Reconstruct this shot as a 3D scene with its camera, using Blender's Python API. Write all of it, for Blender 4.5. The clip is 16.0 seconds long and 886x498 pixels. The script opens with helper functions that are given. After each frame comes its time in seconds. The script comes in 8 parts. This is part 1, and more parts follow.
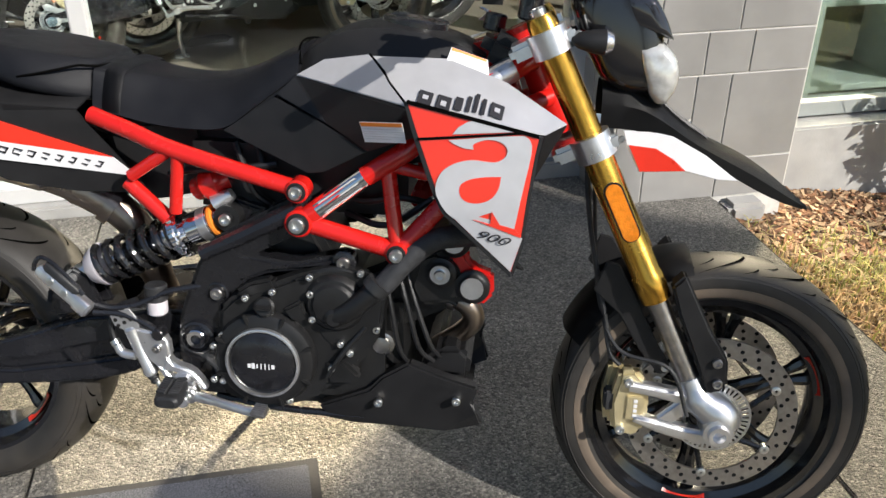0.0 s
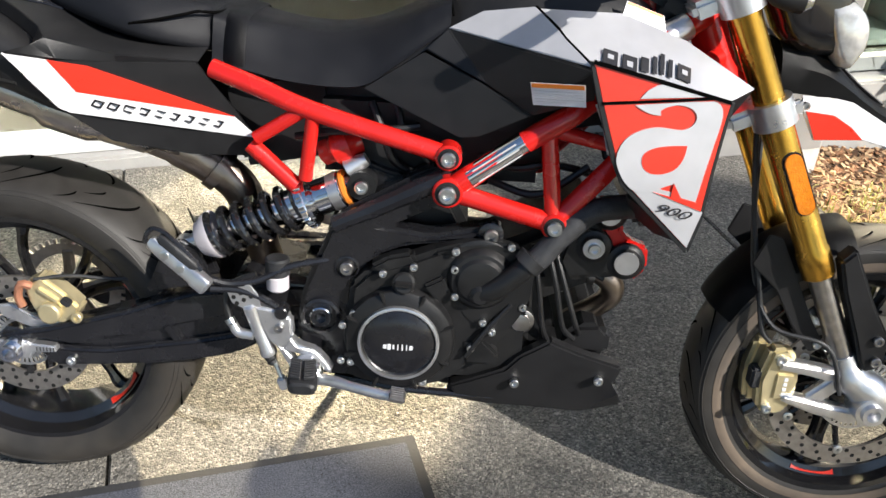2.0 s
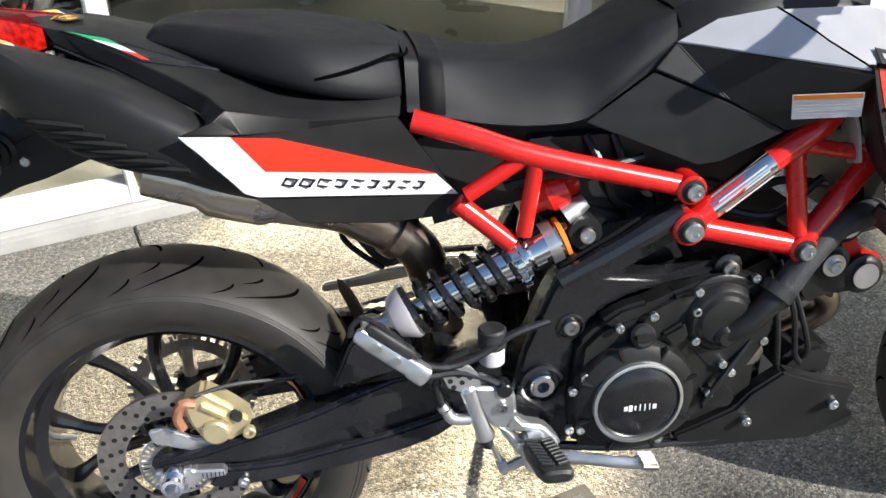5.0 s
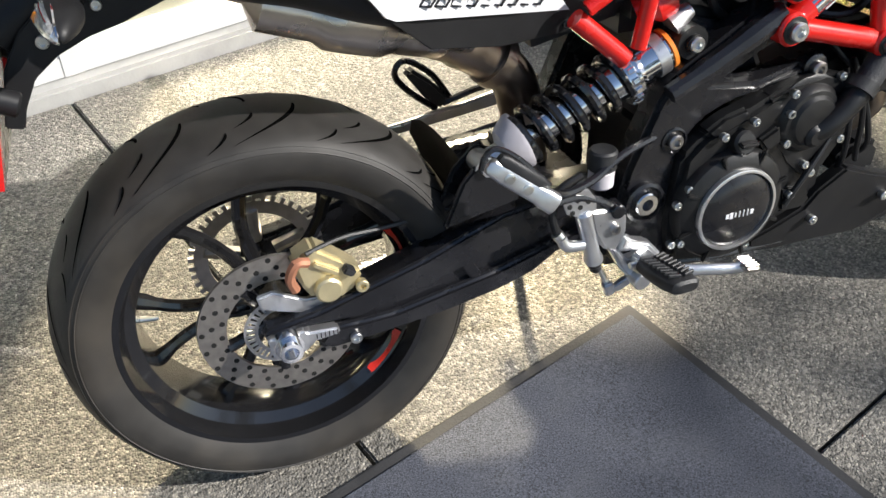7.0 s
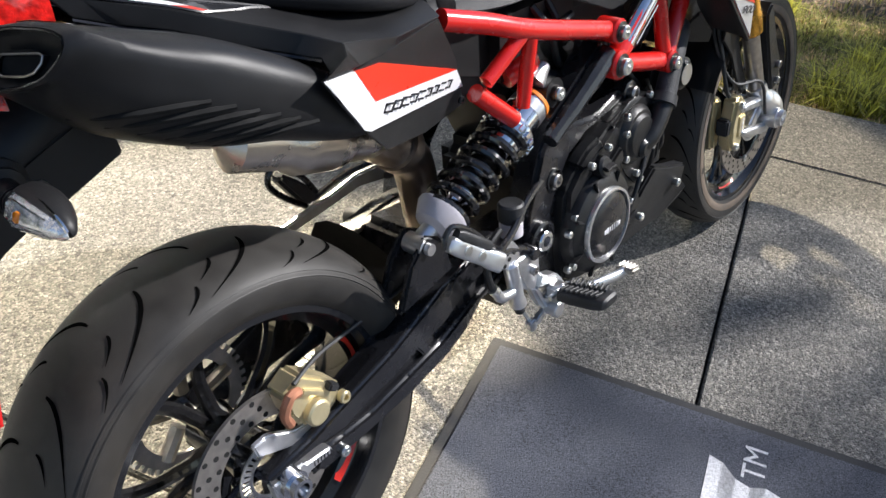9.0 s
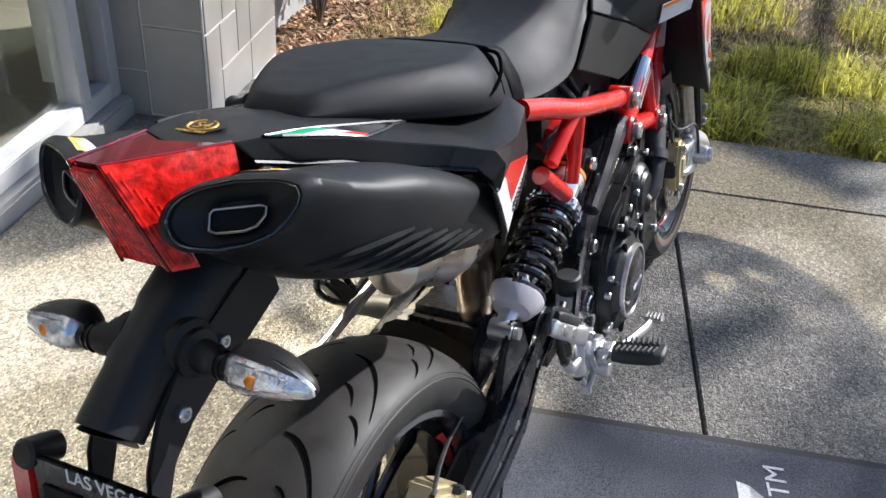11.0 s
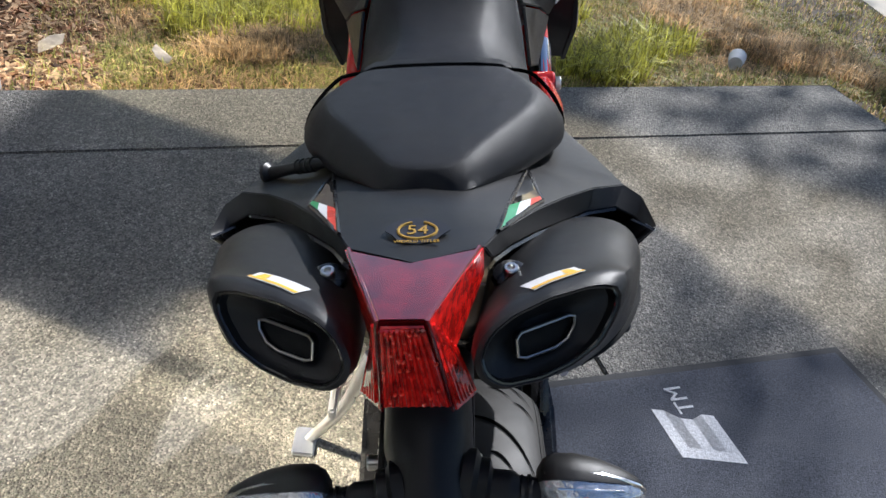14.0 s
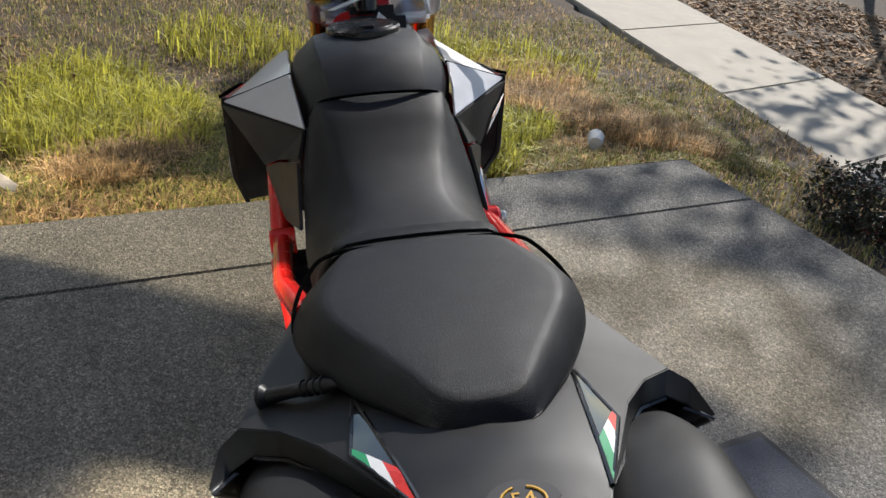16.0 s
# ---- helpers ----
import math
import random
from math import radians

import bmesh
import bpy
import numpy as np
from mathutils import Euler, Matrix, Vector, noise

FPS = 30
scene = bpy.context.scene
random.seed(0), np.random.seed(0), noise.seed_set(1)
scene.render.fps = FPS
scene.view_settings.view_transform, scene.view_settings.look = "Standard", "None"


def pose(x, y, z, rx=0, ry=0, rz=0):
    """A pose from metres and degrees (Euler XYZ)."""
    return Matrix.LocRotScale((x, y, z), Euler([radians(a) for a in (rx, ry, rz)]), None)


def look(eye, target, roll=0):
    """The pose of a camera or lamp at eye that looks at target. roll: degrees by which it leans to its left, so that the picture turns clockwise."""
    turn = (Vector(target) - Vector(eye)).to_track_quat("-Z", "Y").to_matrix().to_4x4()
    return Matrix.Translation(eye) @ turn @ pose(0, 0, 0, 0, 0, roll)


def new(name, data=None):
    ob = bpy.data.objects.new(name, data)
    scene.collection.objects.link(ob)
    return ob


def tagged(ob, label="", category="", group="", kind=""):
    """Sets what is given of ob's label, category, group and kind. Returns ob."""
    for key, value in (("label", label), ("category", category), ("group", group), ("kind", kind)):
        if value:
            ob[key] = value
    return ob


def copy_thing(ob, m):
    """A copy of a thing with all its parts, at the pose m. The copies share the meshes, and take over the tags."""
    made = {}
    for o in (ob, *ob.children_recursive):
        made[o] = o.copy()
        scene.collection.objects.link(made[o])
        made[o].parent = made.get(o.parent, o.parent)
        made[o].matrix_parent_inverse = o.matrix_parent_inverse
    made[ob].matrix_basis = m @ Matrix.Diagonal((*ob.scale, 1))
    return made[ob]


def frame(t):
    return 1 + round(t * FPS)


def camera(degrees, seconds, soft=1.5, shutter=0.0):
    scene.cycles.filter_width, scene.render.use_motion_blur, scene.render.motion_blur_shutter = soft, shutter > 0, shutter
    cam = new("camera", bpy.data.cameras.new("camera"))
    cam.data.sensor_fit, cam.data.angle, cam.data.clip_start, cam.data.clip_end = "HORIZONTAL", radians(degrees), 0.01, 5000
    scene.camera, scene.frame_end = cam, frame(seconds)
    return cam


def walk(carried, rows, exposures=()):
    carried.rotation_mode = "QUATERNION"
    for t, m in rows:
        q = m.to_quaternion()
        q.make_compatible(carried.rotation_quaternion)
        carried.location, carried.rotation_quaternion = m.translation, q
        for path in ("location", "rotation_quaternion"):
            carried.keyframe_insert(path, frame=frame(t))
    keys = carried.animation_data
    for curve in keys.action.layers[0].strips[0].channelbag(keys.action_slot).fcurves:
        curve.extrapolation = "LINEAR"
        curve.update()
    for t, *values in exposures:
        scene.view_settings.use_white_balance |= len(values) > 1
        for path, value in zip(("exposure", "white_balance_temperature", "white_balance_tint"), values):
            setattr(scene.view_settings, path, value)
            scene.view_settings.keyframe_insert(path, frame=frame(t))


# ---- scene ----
cam = camera(54.6, 16.0)
PATH = [
    (0, (-0.086, 0.086, 1.376), (-0.198, 1.827, 0.396), -0.0),
    (0.5, (-0.184, 0.064, 1.36), (-0.269, 1.812, 0.392), 0.6),
    (1, (-0.241, 0.08, 1.362), (-0.318, 1.82, 0.378), 1.3),
    (1.5, (-0.344, 0.154, 1.35), (-0.38, 1.864, 0.315), 1.5),
    (2, (-0.454, 0.2, 1.347), (-0.414, 1.879, 0.262), 2.8),
    (2.5, (-0.56, 0.211, 1.343), (-0.409, 1.866, 0.23), 3.8),
    (3, (-0.677, 0.192, 1.345), (-0.361, 1.855, 0.28), 4.0),
    (3.5, (-0.757, 0.192, 1.334), (-0.397, 1.866, 0.301), 2.5),
    (4, (-0.803, 0.279, 1.33), (-0.583, 1.956, 0.264), -0.5),
    (4.2, (-0.821, 0.335, 1.334), (-0.617, 2.007, 0.255), -1.2),
    (6.3, (-1.197, 0.512, 1.288), (-0.668, 1.992, 0.052), 2.2),
    (6.5, (-1.228, 0.521, 1.277), (-0.684, 1.967, 0.007), 2.1),
    (7, (-1.304, 0.576, 1.254), (-0.711, 1.926, -0.097), 1.9),
    (7.5, (-1.376, 0.658, 1.247), (-0.69, 1.887, -0.175), 1.4),
    (8, (-1.421, 0.719, 1.246), (-0.574, 1.86, -0.162), 2.4),
    (8.5, (-1.508, 0.774, 1.273), (-0.423, 1.82, -0.041), 3.6),
    (9, (-1.64, 0.828, 1.289), (-0.365, 1.766, 0.066), 4.4),
    (9.5, (-1.712, 0.87, 1.294), (-0.357, 1.772, 0.132), 4.6),
    (10, (-1.725, 0.978, 1.295), (-0.322, 1.819, 0.144), 3.9),
    (10.2, (-1.732, 1.024, 1.298), (-0.309, 1.834, 0.15), 3.7),
    (12.3, (-1.913, 1.359, 1.33), (-0.249, 1.67, 0.263), 6.9),
    (12.5, (-1.897, 1.395, 1.324), (-0.238, 1.689, 0.246), 6.5),
    (13, (-1.842, 1.506, 1.335), (-0.199, 1.717, 0.215), 6.3),
    (13.5, (-1.808, 1.592, 1.322), (-0.175, 1.626, 0.168), 8.8),
    (14, (-1.793, 1.684, 1.333), (-0.164, 1.519, 0.184), 9.0),
    (14.5, (-1.784, 1.768, 1.336), (-0.16, 1.454, 0.211), 9.4),
    (15, (-1.744, 1.803, 1.354), (-0.074, 1.422, 0.322), 9.6),
    (15.5, (-1.669, 1.824, 1.371), (0.041, 1.409, 0.42), 9.4),
    (16, (-1.609, 1.849, 1.36), (0.066, 1.335, 0.395), 9.3),
]
EXPOSURE = [(0, 0.36, 6500, 10), (1.5, 0.5, 6500, 10), (3, 0.8, 6500, 9), (4.2, 0.8, 6400, 9), (6.3, 0.67, 6400, 9), (8, 0.46, 6300, 11), (10.2, 0.74, 6000, 12), (12.4, 0.66, 6200, 12), (14, 0.25, 5850, 11), (16, 0.06, 6300, 11)]
walk(cam, [(t, look(eye, target, roll)) for t, eye, target, roll in PATH], EXPOSURE)

# ---- light: low afternoon sun from ahead and right of the motorcycle, its throw-back off the shop window added by lamps ----
SUN_ELEV = 36.0
SUN_WAY = Vector((-0.82, 0.57, 0)).normalized() * math.cos(radians(SUN_ELEV)) - Vector((0, 0, math.sin(radians(SUN_ELEV))))
world = bpy.data.worlds.new("sky")
scene.world = world
world.use_nodes = True
wn = world.node_tree.nodes
sky = wn.new("ShaderNodeTexSky")
sky.sky_type = "NISHITA"
sky.sun_disc = False
sky.sun_elevation = radians(SUN_ELEV)
sky.sun_rotation = math.atan2(-SUN_WAY.x, -SUN_WAY.y)
sky.air_density, sky.dust_density, sky.ozone_density = 1.0, 0.6, 1.6
wn["Background"].inputs["Strength"].default_value = 0.088
world.node_tree.links.new(sky.outputs[0], wn["Background"].inputs["Color"])

sun = new("sun", bpy.data.lights.new("sun", "SUN"))
sun.data.energy, sun.data.angle, sun.data.color = 5.0, radians(0.6), (1.0, 0.95, 0.88)
sun.rotation_mode = "QUATERNION"
sun.rotation_quaternion = SUN_WAY.to_track_quat("-Z", "Y")

# shop and paving grid: turned 16 degrees to the motorcycle
GRID = 16.0
GRID_POSE = pose(0, 0, 0, 0, 0, GRID)
U, V = Vector((math.cos(radians(GRID)), math.sin(radians(GRID)), 0)), Vector((-math.sin(radians(GRID)), math.cos(radians(GRID)), 0))


def ground_z(x, y):
    """Height of the paving: it falls a little towards the lawn."""
    return -0.012 * (x + 0.4)


# area lamps, added for the sunlight that the window glass throws back onto the paving
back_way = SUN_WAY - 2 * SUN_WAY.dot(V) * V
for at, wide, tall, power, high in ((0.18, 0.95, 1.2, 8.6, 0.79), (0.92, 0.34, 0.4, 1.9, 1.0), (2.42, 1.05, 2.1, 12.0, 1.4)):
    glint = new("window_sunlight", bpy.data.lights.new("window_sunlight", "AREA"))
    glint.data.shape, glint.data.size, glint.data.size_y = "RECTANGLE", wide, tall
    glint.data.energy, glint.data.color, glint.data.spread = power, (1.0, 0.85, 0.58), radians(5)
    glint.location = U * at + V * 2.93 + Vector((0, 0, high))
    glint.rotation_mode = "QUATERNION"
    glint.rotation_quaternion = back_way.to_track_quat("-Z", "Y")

# ---- materials ----
def shader(name, base, rough=0.5, metal=0.0, vary=0.15, scale=30.0, bump=0.0, bump_scale=400.0, stain=0.0, stain_scale=4.0,
           stain_colour=(0.3, 0.26, 0.2), coat=0.0, coat_rough=0.1, spec=0.5, per_object=0.0, rough_vary=0.1, island=0.0):
    """A surface with grain at two scales: base colour varied by noise, stains, fine relief."""
    m = bpy.data.materials.new(name)
    m.use_nodes = True
    n, l = m.node_tree.nodes, m.node_tree.links
    b = n["Principled BSDF"]
    b.inputs["Metallic"].default_value = metal
    b.inputs["Specular IOR Level"].default_value = spec
    b.inputs["Coat Weight"].default_value = coat
    b.inputs["Coat Roughness"].default_value = coat_rough
    tc = n.new("ShaderNodeTexCoord")
    big = n.new("ShaderNodeTexNoise")
    big.inputs["Scale"].default_value = scale
    big.inputs["Detail"].default_value = 6
    l.new(tc.outputs["Object"], big.inputs["Vector"])
    ramp = n.new("ShaderNodeMapRange")
    ramp.inputs["To Min"].default_value = 1 - vary
    ramp.inputs["To Max"].default_value = 1 + vary
    ramp.inputs["From Min"].default_value, ramp.inputs["From Max"].default_value = 0.3, 0.7
    l.new(big.outputs["Fac"], ramp.inputs["Value"])
    mul = n.new("ShaderNodeMix")
    mul.data_type, mul.blend_type = "RGBA", "MULTIPLY"
    mul.inputs[0].default_value = 1
    mul.inputs[6].default_value = (*base, 1)
    l.new(ramp.outputs["Result"], mul.inputs[7])
    out = mul.outputs[2]
    if stain:
        st = n.new("ShaderNodeTexNoise")
        st.inputs["Scale"].default_value = stain_scale
        st.inputs["Detail"].default_value = 5
        l.new(tc.outputs["Object"], st.inputs["Vector"])
        sr = n.new("ShaderNodeMapRange")
        sr.inputs["From Min"].default_value, sr.inputs["From Max"].default_value = 0.48, 0.72
        sr.inputs["To Max"].default_value = stain
        l.new(st.outputs["Fac"], sr.inputs["Value"])
        sm = n.new("ShaderNodeMix")
        sm.data_type = "RGBA"
        l.new(sr.outputs["Result"], sm.inputs[0])
        l.new(out, sm.inputs[6])
        sm.inputs[7].default_value = (*stain_colour, 1)
        out = sm.outputs[2]
    if per_object or island:
        oi = n.new("ShaderNodeObjectInfo" if per_object else "ShaderNodeNewGeometry")
        pr = n.new("ShaderNodeMapRange")
        k = per_object or island
        pr.inputs["To Min"].default_value, pr.inputs["To Max"].default_value = 1 - k, 1 + k
        l.new(oi.outputs["Random" if per_object else "Random Per Island"], pr.inputs["Value"])
        pm = n.new("ShaderNodeMix")
        pm.data_type, pm.blend_type = "RGBA", "MULTIPLY"
        pm.inputs[0].default_value = 1
        l.new(out, pm.inputs[6])
        l.new(pr.outputs["Result"], pm.inputs[7])
        out = pm.outputs[2]
    l.new(out, b.inputs["Base Color"])
    rr = n.new("ShaderNodeMapRange")
    rr.inputs["From Min"].default_value, rr.inputs["From Max"].default_value = 0.3, 0.7
    rr.inputs["To Min"].default_value, rr.inputs["To Max"].default_value = max(rough - rough_vary * rough, 0.02), min(rough + rough_vary * rough, 1)
    l.new(big.outputs["Fac"], rr.inputs["Value"])
    l.new(rr.outputs["Result"], b.inputs["Roughness"])
    if bump:
        fine = n.new("ShaderNodeTexNoise")
        fine.inputs["Scale"].default_value = bump_scale
        fine.inputs["Detail"].default_value = 3
        l.new(tc.outputs["Object"], fine.inputs["Vector"])
        bp = n.new("ShaderNodeBump")
        bp.inputs["Strength"].default_value = bump
        bp.inputs["Distance"].default_value = 0.002
        l.new(fine.outputs["Fac"], bp.inputs["Height"])
        l.new(bp.outputs["Normal"], b.inputs["Normal"])
    return m


def aggregate(name):
    """Exposed-aggregate concrete: pale and dark pebbles in grey cement, worn patches, dark stains."""
    m = bpy.data.materials.new(name)
    m.use_nodes = True
    n, l = m.node_tree.nodes, m.node_tree.links
    b = n["Principled BSDF"]
    tc = n.new("ShaderNodeTexCoord")
    vor = n.new("ShaderNodeTexVoronoi")
    vor.inputs["Scale"].default_value = 240
    l.new(tc.outputs["Object"], vor.inputs["Vector"])
    vor2 = n.new("ShaderNodeTexVoronoi")
    vor2.inputs["Scale"].default_value = 95
    l.new(tc.outputs["Object"], vor2.inputs["Vector"])
    sep = n.new("ShaderNodeSeparateColor")
    l.new(vor.outputs["Color"], sep.inputs[0])
    cr = n.new("ShaderNodeValToRGB")
    e = cr.color_ramp.elements
    e[0].position, e[0].color = 0.0, (0.085, 0.08, 0.072, 1)
    e[1].position, e[1].color = 1.0, (0.4, 0.372, 0.32, 1)
    for p, c in ((0.25, (0.13, 0.122, 0.108, 1)), (0.62, (0.205, 0.193, 0.171, 1)), (0.9, (0.27, 0.252, 0.218, 1))):
        x = e.new(p)
        x.color = c
    l.new(sep.outputs[0], cr.inputs[0])
    patch = n.new("ShaderNodeTexNoise")
    patch.inputs["Scale"].default_value = 2.2
    patch.inputs["Detail"].default_value = 7
    patch.inputs["Roughness"].default_value = 0.65
    l.new(tc.outputs["Object"], patch.inputs["Vector"])
    pr = n.new("ShaderNodeMapRange")
    pr.inputs["From Min"].default_value, pr.inputs["From Max"].default_value = 0.3, 0.7
    pr.inputs["To Min"].default_value, pr.inputs["To Max"].default_value = 0.72, 1.2
    l.new(patch.outputs["Fac"], pr.inputs["Value"])
    mul = n.new("ShaderNodeMix")
    mul.data_type, mul.blend_type = "RGBA", "MULTIPLY"
    mul.inputs[0].default_value = 1
    l.new(cr.outputs[0], mul.inputs[6])
    l.new(pr.outputs["Result"], mul.inputs[7])
    grit = n.new("ShaderNodeTexNoise")
    grit.inputs["Scale"].default_value = 60
    grit.inputs["Detail"].default_value = 4
    l.new(tc.outputs["Object"], grit.inputs["Vector"])
    gr = n.new("ShaderNodeMapRange")
    gr.inputs["From Min"].default_value, gr.inputs["From Max"].default_value = 0.3, 0.7
    gr.inputs["To Min"].default_value, gr.inputs["To Max"].default_value = 0.75, 1.22
    l.new(grit.outputs["Fac"], gr.inputs["Value"])
    mul2 = n.new("ShaderNodeMix")
    mul2.data_type, mul2.blend_type = "RGBA", "MULTIPLY"
    mul2.inputs[0].default_value = 1
    l.new(mul.outputs[2], mul2.inputs[6])
    l.new(gr.outputs["Result"], mul2.inputs[7])
    l.new(mul2.outputs[2], b.inputs["Base Color"])
    b.inputs["Roughness"].default_value = 0.82
    add = n.new("ShaderNodeMath")
    add.operation = "ADD"
    l.new(vor.outputs["Distance"], add.inputs[0])
    l.new(vor2.outputs["Distance"], add.inputs[1])
    bp = n.new("ShaderNodeBump")
    bp.invert = True
    bp.inputs["Strength"].default_value = 0.8
    bp.inputs["Distance"].default_value = 0.004
    l.new(add.outputs[0], bp.inputs["Height"])
    l.new(bp.outputs["Normal"], b.inputs["Normal"])
    return m


def leafy(m, share=0.45):
    """Let thin leaves and blades glow when the sun stands behind them."""
    n, l = m.node_tree.nodes, m.node_tree.links
    b = n["Principled BSDF"]
    tr = n.new("ShaderNodeBsdfTranslucent")
    l.new(b.inputs["Base Color"].links[0].from_socket, tr.inputs["Color"])
    mixer = n.new("ShaderNodeMixShader")
    mixer.inputs[0].default_value = share
    l.new(b.outputs[0], mixer.inputs[1])
    l.new(tr.outputs[0], mixer.inputs[2])
    l.new(mixer.outputs[0], n["Material Output"].inputs["Surface"])
    return m


def clear_glass(name, tint=(1, 1, 1), rough=0.0):
    m = bpy.data.materials.new(name)
    m.use_nodes = True
    b = m.node_tree.nodes["Principled BSDF"]
    b.inputs["Base Color"].default_value = (*tint, 1)
    b.inputs["Roughness"].default_value = rough
    b.inputs["Transmission Weight"].default_value = 1
    b.inputs["IOR"].default_value = 1.5
    return m


M = {}
M["concrete"] = aggregate("exposed_aggregate")
M["black_plastic"] = shader("matt_black_plastic", (0.0125, 0.0125, 0.0135), 0.43, bump=0.12, bump_scale=1800, spec=0.34, vary=0.12, stain=0.08, stain_colour=(0.06, 0.055, 0.05), stain_scale=9)
M["satin_black"] = shader("satin_black_paint", (0.0105, 0.0105, 0.0125), 0.27, spec=0.5, vary=0.1, coat=0.3, coat_rough=0.16)
M["cast_black"] = shader("black_cast_engine", (0.0115, 0.0115, 0.012), 0.36, spec=0.42, bump=0.18, bump_scale=900, vary=0.2, stain=0.1, stain_colour=(0.05, 0.047, 0.042), stain_scale=14)
M["gloss_black"] = shader("gloss_black_enamel", (0.01, 0.01, 0.011), 0.14, coat=0.6, coat_rough=0.05, vary=0.1)
M["vinyl"] = shader("black_seat_vinyl", (0.0085, 0.009, 0.0115), 0.5, bump=0.3, bump_scale=900, vary=0.1, spec=0.24, stain=0.08, stain_colour=(0.03, 0.03, 0.03), stain_scale=5)
M["rubber"] = shader("tyre_rubber", (0.026, 0.024, 0.022), 0.56, bump=0.15, bump_scale=700, vary=0.2, spec=0.45, stain=0.35, stain_colour=(0.085, 0.07, 0.052), stain_scale=7)
M["dusty_rubber"] = shader("dusty_sidewall_rubber", (0.15, 0.115, 0.085), 0.9, bump=0.1, bump_scale=500, vary=0.2, scale=14, stain=0.7, stain_colour=(0.06, 0.055, 0.05), stain_scale=9)
M["groove"] = shader("groove_black", (0.003, 0.003, 0.003), 0.95, spec=0.0)
M["hose"] = shader("black_hose_rubber", (0.02, 0.0205, 0.022), 0.5, bump=0.3, bump_scale=500, vary=0.25, stain=0.3, stain_colour=(0.05, 0.05, 0.054), stain_scale=30)
M["red"] = shader("red_frame_paint", (0.62, 0.014, 0.01), 0.26, coat=0.5, coat_rough=0.12, vary=0.06)
M["red_panel"] = shader("red_panel_film", (0.66, 0.028, 0.012), 0.3, coat=0.4, coat_rough=0.12, vary=0.05)
M["silver"] = shader("silver_metallic_paint", (0.56, 0.56, 0.585), 0.36, metal=0.45, coat=0.35, coat_rough=0.15, vary=0.04)
M["white"] = shader("white_film", (0.74, 0.74, 0.76), 0.35, coat=0.2, vary=0.03)
M["grey_pink"] = shader("pale_grey_plastic", (0.5, 0.46, 0.46), 0.5, vary=0.05)
M["gold"] = shader("gold_anodised", (0.72, 0.4, 0.07), 0.24, metal=1.0, vary=0.08, rough_vary=0.2)
M["brass"] = shader("champagne_gold_caliper", (0.72, 0.62, 0.38), 0.36, metal=0.7, vary=0.1, bump=0.1)
M["alu"] = shader("cast_aluminium", (0.76, 0.76, 0.77), 0.3, metal=0.9, vary=0.1, bump=0.1, bump_scale=600, stain=0.2, stain_colour=(0.3, 0.29, 0.28), stain_scale=20)
M["steel"] = shader("brushed_steel", (0.47, 0.45, 0.43), 0.33, metal=1.0, vary=0.15, scale=60, bump=0.06, bump_scale=1200)
M["disc"] = shader("brake_disc_steel", (0.4, 0.37, 0.34), 0.4, metal=0.9, vary=0.15, scale=80, bump=0.1, bump_scale=1500)
M["chrome"] = shader("chrome", (0.78, 0.78, 0.8), 0.1, metal=1.0, vary=0.04)
M["bolt"] = shader("zinc_bolt", (0.8, 0.8, 0.78), 0.3, metal=1.0, vary=0.1)
M["exhaust"] = shader("heat_stained_steel", (0.36, 0.3, 0.25), 0.32, metal=1.0, vary=0.25, scale=12, stain=0.4, stain_colour=(0.22, 0.14, 0.09), stain_scale=7)
M["tin"] = shader("brushed_silencer_steel", (0.6, 0.54, 0.47), 0.28, metal=1.0, vary=0.12, scale=20)
M["cable"] = shader("black_cable_sleeve", (0.012, 0.012, 0.013), 0.4, vary=0.15)
M["joint_dirt"] = shader("dark_joint_dirt", (0.028, 0.024, 0.02), 0.95, vary=0.5, scale=60, bump=0.5, bump_scale=200)
M["dusty_hose"] = shader("dusty_coolant_hose", (0.03, 0.031, 0.034), 0.6, bump=0.5, bump_scale=300, vary=0.4, scale=40, stain=0.5, stain_colour=(0.085, 0.085, 0.09), stain_scale=28)
# near-black that paints the shade inside holes, slots and bores
M["hole"] = shader("dark_hole", (0.004, 0.004, 0.004), 0.9)
M["ink"] = shader("black_print", (0.02, 0.02, 0.024), 0.4, vary=0.05)
M["grey_print"] = shader("grey_print", (0.55, 0.55, 0.55), 0.5, vary=0.05)
M["orange"] = shader("orange_print", (0.85, 0.25, 0.03), 0.45, vary=0.05)
M["yellow_print"] = shader("yellow_print", (0.85, 0.5, 0.05), 0.45, vary=0.05)
M["green"] = shader("green_film", (0.01, 0.28, 0.1), 0.3, coat=0.4, vary=0.05)
M["gold_print"] = shader("gold_print", (0.55, 0.33, 0.06), 0.4, metal=0.4, vary=0.1)
M["amber"] = shader("amber_reflector", (0.75, 0.22, 0.01), 0.18, coat=0.8, coat_rough=0.05, bump=0.5, bump_scale=350, vary=0.15, scale=120)
M["red_reflector"] = shader("red_reflector", (0.5, 0.01, 0.01), 0.18, coat=0.8, coat_rough=0.05, bump=0.5, bump_scale=350, vary=0.2, scale=120)
M["tail_red"] = shader("red_tail_lens", (0.15, 0.002, 0.004), 0.1, coat=1.0, coat_rough=0.03, vary=0.5, scale=45, bump=0.12, bump_scale=130)
M["tail_bright"] = shader("bright_red_lens", (0.72, 0.014, 0.009), 0.2, coat=1.0, coat_rough=0.04, vary=0.6, scale=90, bump=0.5, bump_scale=150)
M["glint_red"] = shader("red_glint", (0.9, 0.05, 0.025), 0.08, coat=1.0, coat_rough=0.02, vary=0.3)
